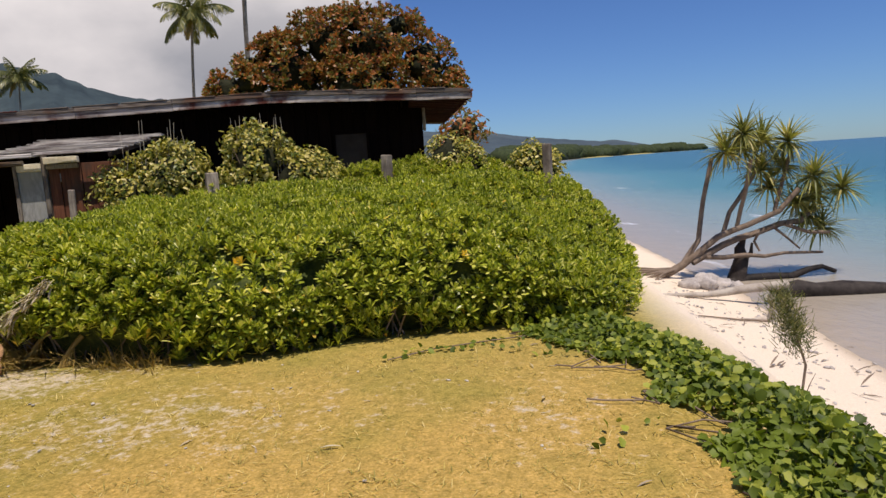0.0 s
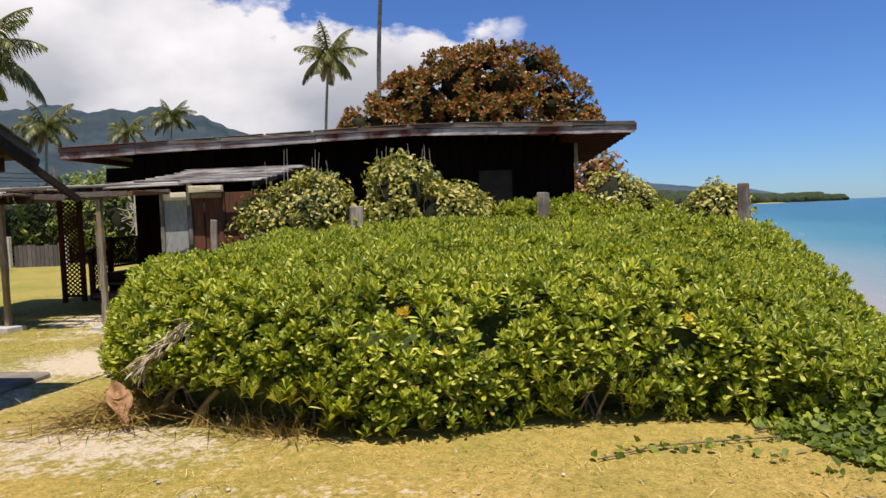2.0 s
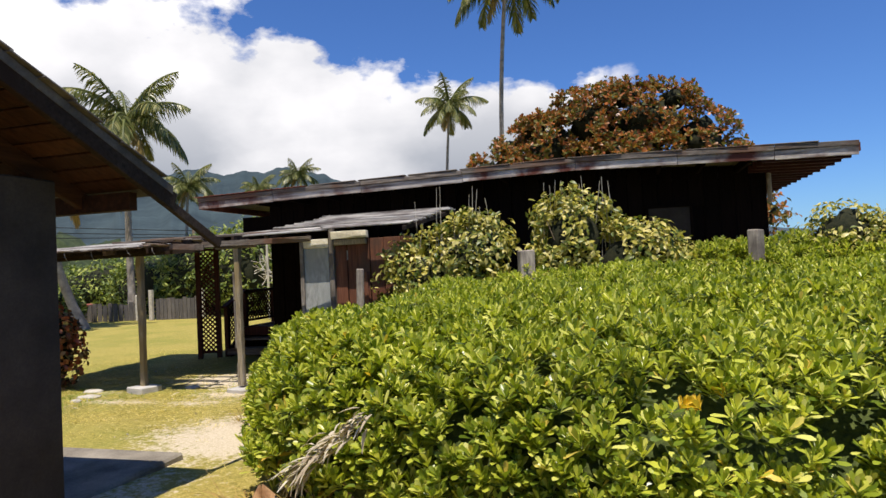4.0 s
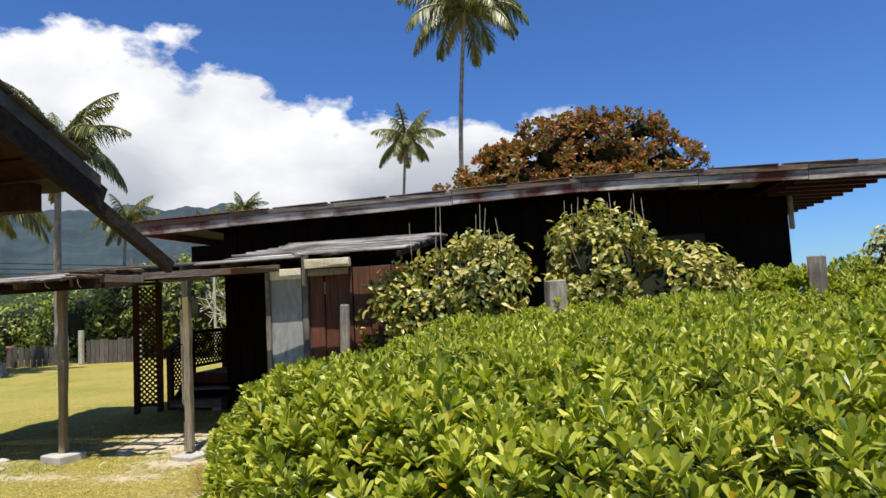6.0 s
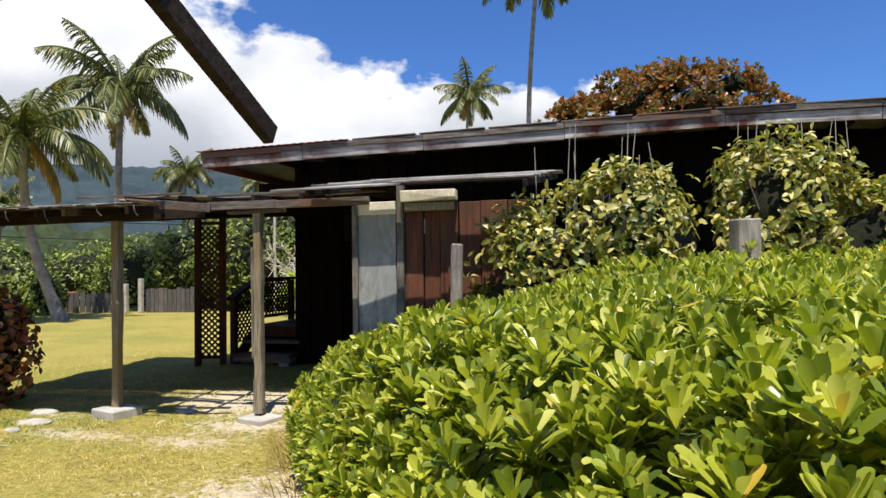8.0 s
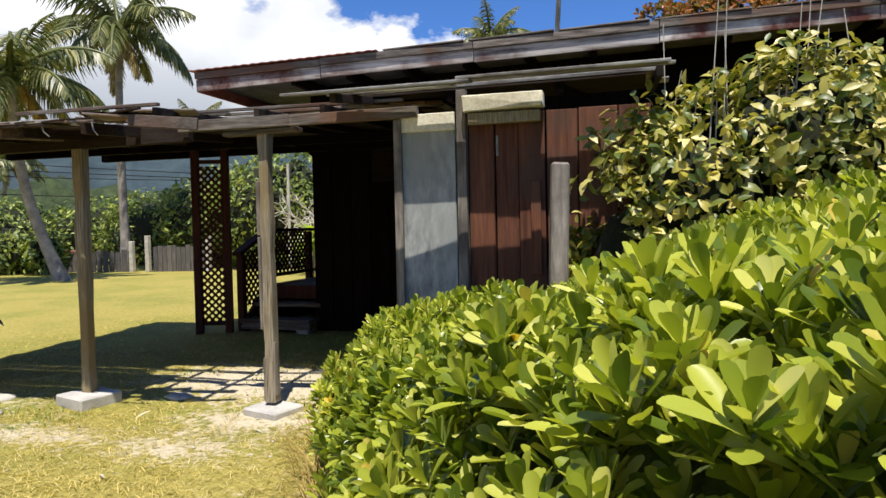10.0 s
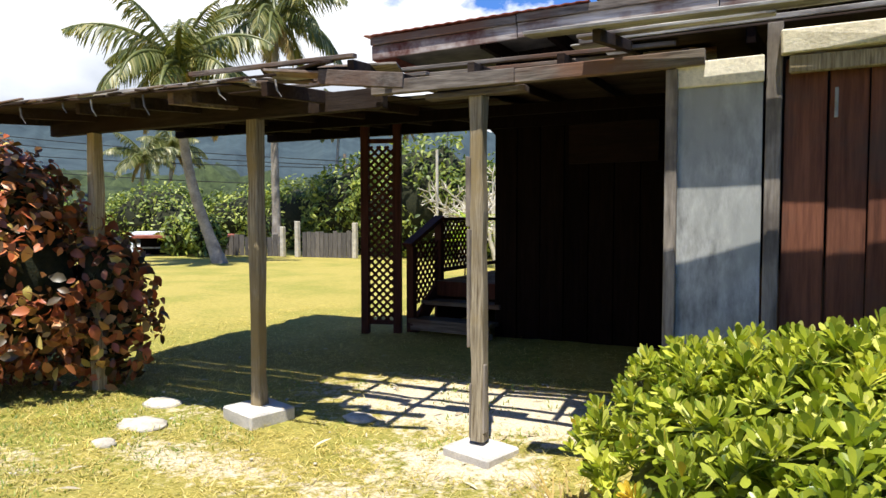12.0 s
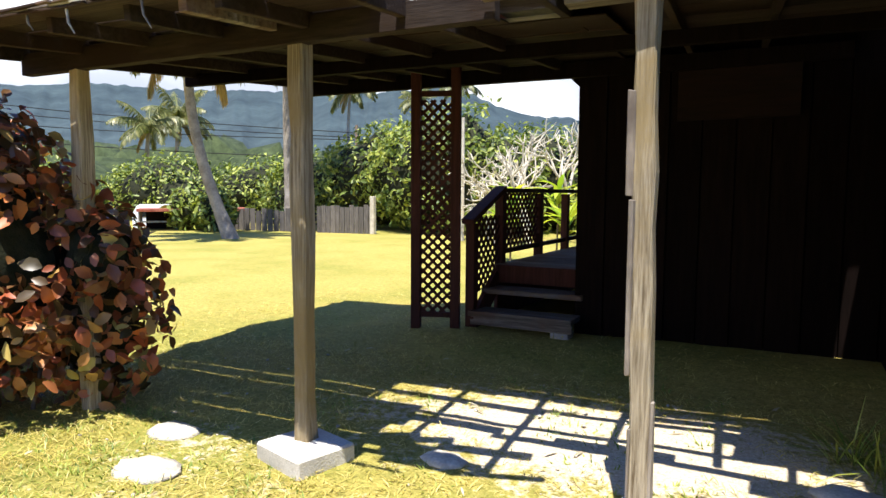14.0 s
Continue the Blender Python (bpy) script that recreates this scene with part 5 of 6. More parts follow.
def almond_tree():
    rng = np.random.default_rng(9)
    tree = thing("almond_tree", "broad tropical almond tree with green and rust-red leaves behind the house", "tree")
    items, ends = [], []
    base = Vector((-1.6, 34.0, -0.1))
    items.append(tube_np([base, base + Vector((0.1, 0, 2.0)), base + Vector((0.0, 0.1, 3.6))], [0.42, 0.33, 0.28], 10))
    put_mesh("trunk", np_mesh("trunk", *join_np(items), True), M_TWIG, tree)
    blobs = [(-4.6, 34, 6.6, 2.4, 2.4, 2.1), (-2.6, 34, 7.9, 2.3, 2.4, 1.7), (-0.4, 34, 7.6, 2.3, 2.4, 1.9), (1.6, 34, 6.7, 1.9, 2.2, 1.7), (-6.6, 33.8, 6.3, 1.3, 1.7, 1.2), (-1.4, 33.4, 5.6, 3.4, 2.4, 2.0), (-3.6, 34.2, 8.5, 1.3, 1.5, 1.0), (-1.6, 34, 9.0, 1.4, 1.5, 0.8), (0.7, 34, 8.6, 1.1, 1.3, 0.8), (2.9, 33.6, 5.4, 1.1, 1.4, 1.1), (-5.5, 34, 7.8, 1.0, 1.3, 0.8), (-7.7, 33.8, 5.9, 1.2, 1.6, 1.1), (-6.7, 34, 7.1, 0.9, 1.2, 0.7)]
    for b in blobs[:7]:
        limb("bough", [base + Vector((0, 0.1, 3.4)), ((base.x + b[0]) / 2, 34, (3.6 + b[2]) / 2 + 0.3), (b[0], b[1], b[2] + 0.3)], [0.2, 0.13, 0.05], M_TWIG, tree)
    # core in the shade colour, seen through the gaps between leaves
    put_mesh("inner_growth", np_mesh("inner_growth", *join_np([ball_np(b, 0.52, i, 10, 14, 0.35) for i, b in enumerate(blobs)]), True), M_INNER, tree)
    P, D = blob_points(blobs, 10000, rng, 0.55)
    ok = np.array([lump(p[0] * 1.1, p[1] * 0.9, p[2] * 1.3) > -0.04 for p in P])
    P, D = P[ok], D[ok]
    up = D * 0.7 + np.array([0, -0.1, 0.5]) + rng.normal(0, 0.3, P.shape)
    R = frames_from(up, rng.uniform(0, 6.28, len(P)), rng.uniform(0.7, 1.3, len(P)))
    which = rng.integers(0, 3, len(P))
    shapes = [rosette(rng, 7, 0.25, 0.12, False) for _ in range(3)]
    tagged(put_mesh("foliage", np_mesh("foliage", *join_np([stamp(*shapes[k], R[which == k], P[which == k]) for k in range(3)]), True), M_ALMOND, tree), kind="stuff")


almond_tree()
shrub("almond_sapling", "young grey-brown almond tree beyond the house corner", "tree", [(3.2, 30.5, 3.2, 1.2, 1.0, 1.0), (2.6, 30.4, 2.2, 1.0, 0.9, 1.0)], 700, (0.26, 0.13), M_ALMOND, 61, stems=3, core=0.55)


def frond_mesh(rise, droop, length, seed, leaflets=54, leaf=0.62):
    """A feather palm frond along +x from its base at the origin."""
    rng = np.random.default_rng(seed)
    pts, a, p = [], rise, Vector((0, 0, 0))
    n = 12
    for i in range(n + 1):
        pts.append(p.copy())
        a -= droop / n * (0.6 + 0.9 * i / n)
        p = p + Vector((math.cos(a), 0, math.sin(a))) * (length / n)
    items = [tube_np(pts, [0.035 * (1 - 0.85 * i / n) + 0.004 for i in range(n + 1)], 4)]
    for i in range(leaflets):
        t = 0.14 + 0.84 * i / leaflets
        k = min(int(t * n), n - 1)
        q = pts[k].lerp(pts[k + 1], t * n - k)
        d = (pts[k + 1] - pts[k]).normalized()
        ln = leaf * math.sin(math.pi * (0.16 + 0.78 * t)) * rng.uniform(0.8, 1.15)
        for s in (-1, 1):
            side = Vector((0, s, 0))
            out = (side * 0.8 + d * rng.uniform(0.5, 0.75) + Vector((0, 0, -rng.uniform(0.3, 1.25)))).normalized()
            w = d.cross(out).cross(out).normalized() * 0.0085
            mid_p = q + out * ln * 0.55
            tip = q + out * ln * 0.9 + Vector((0, 0, -ln * 0.25))
            V = np.array([tuple(q - w * 0.7), tuple(q + w * 0.7), tuple(mid_p + w), tuple(mid_p - w), tuple(tip + w * 0.2), tuple(tip - w * 0.2)])
            items.append((V, np.array([(0, 1, 2, 3), (3, 2, 4, 5)])))
    return np_mesh("frond", *join_np(items), True)


FRONDS = [frond_mesh(1.15, 0.9, 1.0, 1, leaf=0.24), frond_mesh(0.75, 1.3, 1.0, 2, leaf=0.27), frond_mesh(0.4, 1.5, 1.0, 3, leaf=0.27), frond_mesh(0.0, 1.25, 1.0, 4, leaf=0.24)]
DRY = frond_mesh(-0.7, 0.8, 1.0, 6, leaf=0.24)


def palm(base, crown, length, count, seed, label, lean=0.0, dry=2, radius=0.15, girth=1.0):
    """A coconut palm: ringed trunk, feather fronds, a few dry fronds, nuts."""
    rng = np.random.default_rng(seed)
    top = thing("coconut_palm", label, "palm tree", "coconut palms")
    b, c = Vector(base), Vector(crown)
    pts, rad = [], []
    n = 26
    for i in range(n + 1):
        t = i / n
        p = b.lerp(c, t) + (c - b).cross(Vector((0, 1, 0))).normalized() * lean * math.sin(math.pi * t)
        pts.append(p)
        rad.append(radius * girth * (1.35 - 0.6 * min(t * 6, 1) * 0.6 - 0.35 * t) * (1.0 + (0.06 if i % 2 else 0.0)))
    limb("trunk", pts, rad, M_BARK, top, "grey ringed palm trunk", 9)
    for i in range(count):
        k = 0 if i < count * 0.18 else 1 if i < count * 0.45 else 2 if i < count * 0.75 else 3
        s = length * rng.uniform(0.85, 1.12)
        m4 = Matrix.Translation(c + Vector((0, 0, 0.05))) @ Matrix.Rotation(i * 2.399 + rng.uniform(-0.25, 0.25), 4, "Z") @ Matrix.Rotation(rng.uniform(-0.15, 0.15), 4, "Y") @ Matrix.Diagonal((s, s, s, 1))
        put_mesh("frond", FRONDS[k], M_FROND, top, "", m4)
    for i in range(dry):
        s = length * rng.uniform(0.6, 0.85)
        put_mesh("dry_frond", DRY, M_FROND_DRY, top, "dry brown hanging frond", Matrix.Translation(c) @ Matrix.Rotation(rng.uniform(0, 6.28), 4, "Z") @ Matrix.Diagonal((s, s, s, 1)))
    for i in range(5):
        a = i * 1.26
        put_mesh("coconut", NUT, M_GREEN, top, "", Matrix.Translation(c + Vector((0.17 * math.cos(a), 0.17 * math.sin(a), -0.18))))


NUT = np_mesh("coconut", *ball_np((0, 0, 0, 0.11, 0.11, 0.14), 1.0, 1, 6, 8, 0.05), True)


def at_dir(eye, az, el, r):
    return (eye[0] + r * math.sin(radians(az)), eye[1] + r * math.cos(radians(az)), eye[2] + r * math.tan(radians(el)))


S3, S14 = (-0.86, 2.59, 1.74), (-6.73, 9.44, 1.37)
PALM_LABEL = "tall coconut palm with a slim grey trunk and feathery fronds"
c = at_dir(S3, -15.3, 13.4, 48)
palm((c[0] - 0.6, c[1], -0.1), c, 2.9, 20, 1, "slim coconut palm rising behind the house roof", 0.2, 2, 0.13)
palm((-8.6, 44.0, -0.1), (-7.9, 42.4, 19.0), 4.6, 22, 2, "very tall coconut palm with a slender curved trunk", 0.5, 1, 0.17)
palm((-21.4, 23.4, -0.1), (-22.0, 22.4, 6.0), 3.0, 20, 3, "leaning coconut palm with green and dry fronds by the lawn", 0.5, 4, 0.18)
palm((-22.7, 27.4, -0.1), (-22.6, 27.3, 8.8), 3.1, 20, 4, "straight coconut palm with full crown by the lawn", 0.1, 4, 0.17)
palm((-37.1, 50.4, -0.1), (-37.0, 50.4, 9.3), 2.8, 20, 5, PALM_LABEL, 0.3, 2)
c = at_dir(S3, -28.3, 8.2, 100)
palm((c[0], c[1], -0.1), c, 3.6, 20, 6, PALM_LABEL, 0.5, 2)
c = at_dir(S3, -31.6, 7.1, 110)
palm((c[0], c[1], -0.1), c, 3.8, 18, 7, PALM_LABEL, 0.4, 2)
c = at_dir(S14, -50.3, 5.8, 45)
palm((c[0], c[1], -0.1), c, 2.7, 20, 8, PALM_LABEL, 0.3, 3)
for i, az in enumerate((-71.8, -68.8)):
    c = at_dir((-5.89, 8.78, 1.48), az, 9.2 - 0.3 * i, 62)
    palm((c[0], c[1], -0.1), c, 2.7, 18, 9 + i, PALM_LABEL, 0.3, 1)
c = at_dir(S14, -52.5, 5.0, 40)
palm((c[0], c[1], -0.1), c, 2.2, 16, 12, PALM_LABEL, 0.3, 1)


# ---------- pandanus on the beach ----------
def pandanus():
    rng = np.random.default_rng(3)
    tree = thing("pandanus_tree", "leaning pandanus tree with spiky tufts of blades on the beach", "tree")
    y = 12.4

    def bough(pts, r0, r1, label="", dy=0.0):
        n = len(pts)
        limb("bough", [(px, y + dy * k / (n - 1) + 0.03 * math.sin(k * 2.3), pz + 0.27 * max(pz - 0.3, 0)) for k, (px, pz) in enumerate(pts)], [r0 + (r1 - r0) * k / (n - 1) for k in range(n)], M_TWIG, tree, label)

    limb("trunk", [(4.8, y, -0.66), (5.1, y, -0.52), (5.4, y, -0.37), (5.62, y, -0.22), (5.8, y, -0.12)], [0.085, 0.075, 0.07, 0.062, 0.055], M_TWIG, tree, "grey leaning trunk")
    bough([(5.4, -0.37), (5.62, -0.12), (5.76, 0.06), (5.85, 0.36), (5.93, 0.68), (6.12, 1.3)], 0.055, 0.04, dy=0.3)
    bough([(5.6, -0.24), (6.08, 0.12), (6.34, 0.24), (6.6, 0.31), (7.18, 0.49), (7.5, 0.8)], 0.06, 0.045, dy=-0.2)
    bough([(5.6, -0.33), (6.21, -0.05), (6.5, 0.06), (6.86, 0.12), (7.38, 0.27), (7.77, 0.30), (8.1, 0.5)], 0.065, 0.05, dy=0.2)
    bough([(5.85, -0.24), (6.2, -0.28), (6.6, -0.25), (7.0, -0.31), (7.38, -0.27), (8.1, -0.3)], 0.05, 0.025, "dark dead bough")
    bough([(6.2, 0.20), (6.35, 0.5), (6.54, 0.70), (6.86, 1.0), (7.0, 1.3)], 0.045, 0.035, dy=0.2)
    bough([(6.45, 0.25), (6.5, 0.55), (6.52, 0.8), (6.6, 1.25)], 0.04, 0.035, dy=-0.25)
    bough([(6.86, 0.12), (6.8, -0.02), (6.88, -0.2)], 0.03, 0.02)
    bough([(7.2, 0.2), (7.45, 0.0), (7.65, -0.2)], 0.028, 0.018)
    bough([(7.18, 0.49), (7.4, 0.95), (7.55, 1.3)], 0.04, 0.035, dy=0.15)
    bough([(7.38, 0.27), (7.8, 0.1), (8.1, 0.1)], 0.035, 0.03, dy=-0.2)
    tufts = [(6.1, 1.42), (6.42, 1.66), (6.62, 1.42), (7.02, 1.55), (7.4, 1.52), (6.98, 1.12), (7.5, 1.15), (7.85, 1.0), (8.15, 0.72), (8.0, 0.40), (8.3, 0.18), (7.7, 0.62), (8.4, 0.8), (7.25, 0.85)]
    for i, (tx, tz) in enumerate(tufts):
        ty = y + rng.uniform(-0.35, 0.35)
        items = []
        for k in range(95):
            ln = rng.uniform(0.32, 0.66)
            tv, tf = leaf_shape(ln, 0.040, 0.6, rng.uniform(0.05, 0.75), 0.2, 4, 0.05)
            mm = Matrix.Rotation(k * 2.4 + rng.uniform(-0.2, 0.2), 3, "Z") @ Matrix.Rotation(-rng.uniform(-0.55, 1.4), 3, "Y")
            items.append((tv @ np.array(mm).T + np.array((tx, ty, tz + 0.27 * max(tz - 0.3, 0) - 0.06)), tf))
        tagged(put_mesh("blade_tuft", np_mesh("blade_tuft", *join_np(items), True), M_PANDAN, tree), kind="stuff")
    for i in range(6):
        a = -0.4 + i * 0.22
        limb("prop_root", [(5.3, y, -0.42), (5.0, y + a * 0.4, -0.46), (4.72 - 0.06 * i, y + a, gz(4.72 - 0.06 * i, y + a) - 0.02)], [0.03, 0.026, 0.02], M_TWIG, tree, "pale prop root", 6)


pandanus()


def rough_limb(name, pts, radii, mat, label, category, seed, parent=None):
    v, f = tube_np(pts, radii, 10)
    for i in range(len(v)):
        v[i] += 0.25 * radii[0] * noise.noise(Vector(v[i]) * 7.0 + Vector((seed, 0, 0)))
    ob = put_mesh(name, np_mesh(name, v, f, True), mat, parent)
    return tagged(ob, label, category) if parent is None else ob


rough_limb("driftwood_log", [(6.3, 10.95, -0.66), (6.7, 10.9, -0.64), (7.0, 10.85, -0.67), (7.4, 10.8, -0.68), (7.9, 10.7, -0.70), (8.9, 10.5, -0.74)], [0.10, 0.17, 0.15, 0.16, 0.13, 0.08], M_WETLOG, "long black wet log lying at the waterline", "driftwood", 1)
rough_limb("driftwood_log", [(6.3, 12.5, -0.82), (6.7, 12.5, -0.76), (7.12, 12.45, -0.72), (7.5, 12.4, -0.73), (7.85, 12.4, -0.62), (8.1, 12.4, -0.58), (8.37, 12.4, -0.70)], [0.13, 0.12, 0.09, 0.075, 0.065, 0.06, 0.04], M_WETLOG, "forked black log with a raised broken end", "driftwood", 2)
stump = thing("driftwood_stump", "upright blackened stump washed onto the beach", "driftwood")
rough_limb("stump", [(6.5, 12.55, -0.92), (6.56, 12.55, -0.6), (6.62, 12.55, -0.35), (6.58, 12.55, -0.15), (6.68, 12.55, 0.05)], [0.22, 0.16, 0.13, 0.09, 0.03], M_WETLOG, "", "", 3, stump)
rough_limb("snag", [(6.62, 12.55, -0.4), (6.78, 12.5, -0.25), (6.8, 12.5, -0.05)], [0.06, 0.04, 0.02], M_WETLOG, "", "", 4, stump)
rough_limb("driftwood_log", [(4.2, 10.55, -0.47), (4.6, 10.52, -0.50), (4.98, 10.5, -0.52), (5.3, 10.5, -0.50), (5.58, 10.5, -0.47), (5.9, 10.45, -0.45), (6.24, 10.4, -0.42)], [0.018, 0.035, 0.05, 0.06, 0.068, 0.075, 0.06], M_DRIFT, "smooth pale driftwood log lying on the sand", "driftwood", 4)
dl = thing("driftwood_log", "curved grey driftwood log with an upright broken root", "driftwood")
rough_limb("log", [(4.30, 9.35, -0.50), (4.36, 9.32, -0.58), (4.5, 9.3, -0.64), (4.75, 9.3, -0.645), (5.04, 9.3, -0.67), (5.25, 9.3, -0.66)], [0.03, 0.05, 0.062, 0.055, 0.05, 0.06], M_DRIFT, "", "", 5, dl)
rough_limb("root", [(5.3, 9.3, -0.70), (5.34, 9.3, -0.58), (5.37, 9.3, -0.45), (5.33, 9.3, -0.30)], [0.07, 0.052, 0.045, 0.055], M_DRIFT, "", "", 6, dl)
rough_limb("driftwood_stick", [(4.2, 9.1, gz(4.2, 9.1) + 0.015), (4.7, 9.05, gz(4.7, 9.05) + 0.02), (5.2, 9.1, gz(5.2, 9.1) + 0.03)], [0.008, 0.014, 0.018], M_TWIG, "thin brown stick lying on the sand", "driftwood", 8)
for i, (x, y, s) in enumerate(((5.15, 11.5, 0.16), (5.42, 11.55, 0.21), (5.75, 11.6, 0.18), (6.05, 11.7, 0.15), (5.6, 11.85, 0.22))):
    tagged(put_mesh("beach_rock", np_mesh("beach_rock", *ball_np((x, y, gz(x, y) + s * 0.35, s * 1.2, s, s * 0.75), 1.0, i * 3.1, 9, 12, 0.3), True), M_ROCK), "pale rounded coral rock on the sand", "rock", "beach rocks")
# ironwood sapling at the edge of the vines
sap = thing("ironwood_sapling", "spindly ironwood sapling with wispy needles on the beach edge", "sapling")
sx0, sy0 = 3.32, 5.4
limb("stem", [(sx0, sy0, gz(sx0, sy0) - 0.02), (sx0 + 0.04, sy0, 0.05), (sx0 - 0.04, sy0, 0.30), (sx0 - 0.16, sy0, 0.62)], [0.011, 0.010, 0.008, 0.004], M_TWIG, sap)
items = []
rng = np.random.default_rng(8)
for i in range(1100):
    t = rng.uniform(0.35, 1.0)
    p0 = np.array([sx0 - 0.02 - 0.16 * max(t - 0.4, 0) / 0.6, sy0, -0.05 + 0.66 * t]) + rng.normal(0, 0.055, 3)
    d = np.array([rng.normal(-0.1, 0.5), rng.normal(0, 0.5), rng.uniform(0.2, 1.0)])
    d *= rng.uniform(0.06, 0.13) / np.linalg.norm(d)
    w = np.cross(d, rng.normal(size=3))
    w *= 0.0032 / np.linalg.norm(w)
    items.append((np.array([p0 - w, p0 + w, p0 + d + w * 0.4, p0 + d - w * 0.4]), np.array([(0, 1, 2, 3)])))
tagged(put_mesh("needles", np_mesh("needles", *join_np(items)), M_FROND, sap), kind="stuff")
for dx, h in ((0.12, 0.22), (-0.1, 0.12)):
    limb("twig", [(sx0 + 0.02, sy0, gz(sx0, sy0)), (sx0 + dx * 0.6, sy0, gz(sx0, sy0) + h * 0.6), (sx0 + dx, sy0, gz(sx0, sy0) + h)], [0.005, 0.004, 0.002], M_TWIG, sap, "", 5)

# ---------- beach vine ----------
vine = thing("beach_vine", "mat of dark green round-leaved beach vine along the lawn edge", "ground cover")
rng = np.random.default_rng(77)
VL = ([0.5, 2.0, 3.2, 4.0, 4.9, 5.8, 6.4, 6.9], [2.4, 2.12, 1.90, 1.90, 1.92, 1.80, 1.5, 1.35])
VR = ([0.5, 2.0, 3.2, 4.4, 5.6, 6.3, 6.9], [2.9, 2.95, 2.92, 2.80, 2.64, 2.5, 2.3])
P = []
while len(P) < 8500:
    y = rng.uniform(0.8, 6.95)
    a, c2 = np.interp(y, *VL), np.interp(y, *VR)
    x = rng.uniform(a - 0.1, c2)
    edge = min(x - a, c2 - x)
    if lump(x, y, 0, 2.2) > 0.15 - edge * 2.4:
        P.append((x, y, gz(x, y) + 0.03 + 0.17 * rng.random() * min(1, max(edge, 0) * 2.5)))
for x0, y0, x1, y1, n in ((1.5, 6.5, 0.35, 6.2, 26), (0.4, 6.2, 0.1, 6.0, 8), (1.6, 5.7, 0.9, 6.3, 12), (1.7, 4.3, 1.2, 4.0, 8)):
    for i in range(n):
        t = i / n
        x, y = x0 + (x1 - x0) * t + rng.normal(0, 0.05), y0 + (y1 - y0) * t + rng.normal(0, 0.05)
        P.append((x, y, gz(x, y) + 0.035))
P = np.array(P)
up = np.array([0, -0.25, 0.7]) + rng.normal(0, 0.45, P.shape)
R = frames_from(up, rng.uniform(0, 6.28, len(P)), rng.uniform(0.55, 1.1, len(P)))
sh = [leaf_shape(0.066, 0.060 * f, 0.35, 0.15, 0.5, 4, 0.3) for f in (0.9, 1.05)]
which = rng.integers(0, 2, len(P))
near_v = np.argsort(np.hypot(P[:, 0] - 2.0, P[:, 1] - 3.8))[:220]
one = np.zeros(len(P), bool)
one[near_v] = True
tagged(put_mesh("leaf_mass", np_mesh("leaf_mass", *join_np([stamp(*sh[k], R[(which == k) & ~one], P[(which == k) & ~one]) for k in (0, 1)]), True), M_VINE, vine), kind="stuff")
leaf_me = [np_mesh("leaf", *s, True) for s in sh]
for i in near_v:
    put_mesh("leaf", leaf_me[which[i]], M_VINE, vine, "", Matrix([[*R[i][0], P[i][0]], [*R[i][1], P[i][1]], [*R[i][2], P[i][2]], [0, 0, 0, 1]]))
random.seed(9)
for i in range(26):
    y = random.uniform(2.0, 6.6)
    x = random.uniform(float(np.interp(y, *VL)), float(np.interp(y, *VR)) - 0.2)
    pts = [(x, y)]
    for k in range(4):
        pts.append((pts[-1][0] + random.uniform(-0.25, 0.2), pts[-1][1] + random.uniform(-0.3, 0.15)))
    limb("runner", [(a, c2, gz(a, c2) + 0.03) for a, c2 in pts], [0.006] * 5, M_TWIG, vine, "", 5)
limb("runner", [(1.5, 6.5, gz(1.5, 6.5) + 0.02), (1.0, 6.35, gz(1, 6.3) + 0.03), (0.5, 6.25, gz(0.5, 6.2) + 0.02), (0.1, 6.0, gz(0, 6) + 0.02)], [0.006] * 4, M_TWIG, vine, "", 5)

# ---------- debris at the hedge foot ----------
dead = thing("dead_frond", "grey withered palm leaf caught on the side of the hedge", "dead frond")
rng = np.random.default_rng(15)
items = []
for i in range(120):
    t = rng.random()
    p0 = np.array([-3.30 + 0.50 * t, 6.64 - 0.16 * t, 0.62 + 0.36 * t]) + rng.normal(0, 0.025, 3)
    tv, tf = leaf_shape(rng.uniform(0.09, 0.19) * (1.1 - 0.5 * t), 0.024, 0.5, rng.uniform(0.1, 0.6), 0.3, 3, 0.1)
    mm = Matrix.Rotation(rng.uniform(2.6, 4.6), 3, "Z") @ Matrix.Rotation(rng.uniform(-0.25, 0.75), 3, "Y")
    items.append((tv @ np.array(mm).T + p0, tf))
tagged(put_mesh("leaflet_mass", np_mesh("leaflet_mass", *join_np(items), True), M_DEADLEAF, dead), kind="stuff")
limb("rib", [(-3.33, 6.64, 0.60), (-3.05, 6.56, 0.80), (-2.80, 6.48, 0.98)], [0.008, 0.007, 0.004], M_PALETWIG, dead, "", 5)
husk = thing("palm_sheath", "brown fallen palm frond base with dry straw leaflets on the grass", "dead frond")
V, F = [], []
for i in range(13):
    t = i / 12
    w = 0.016 + 0.10 * math.sin(math.pi * min(t * 1.2, 1)) * (1 - 0.3 * t)
    cx, cy = -3.72 + 0.36 * t, 6.95 - 0.42 * t
    cz = gz(cx, cy) + 0.2 * (1 - t) ** 1.4 + 0.02
    for k in range(5):
        a = (k - 2) / 2
        V.append((cx + 0.75 * w * a, cy + 0.6 * w * a, cz + 0.085 * a * a))
for i in range(12):
    for k in range(4):
        a = i * 5 + k
        F.append((a, a + 1, a + 6, a + 5))
sh_ob = put_mesh("sheath", np_mesh("sheath", np.array(V), np.array(F), True), M_HUSK, husk)
so = sh_ob.modifiers.new("thick", "SOLIDIFY")
so.thickness = 0.014
items = []
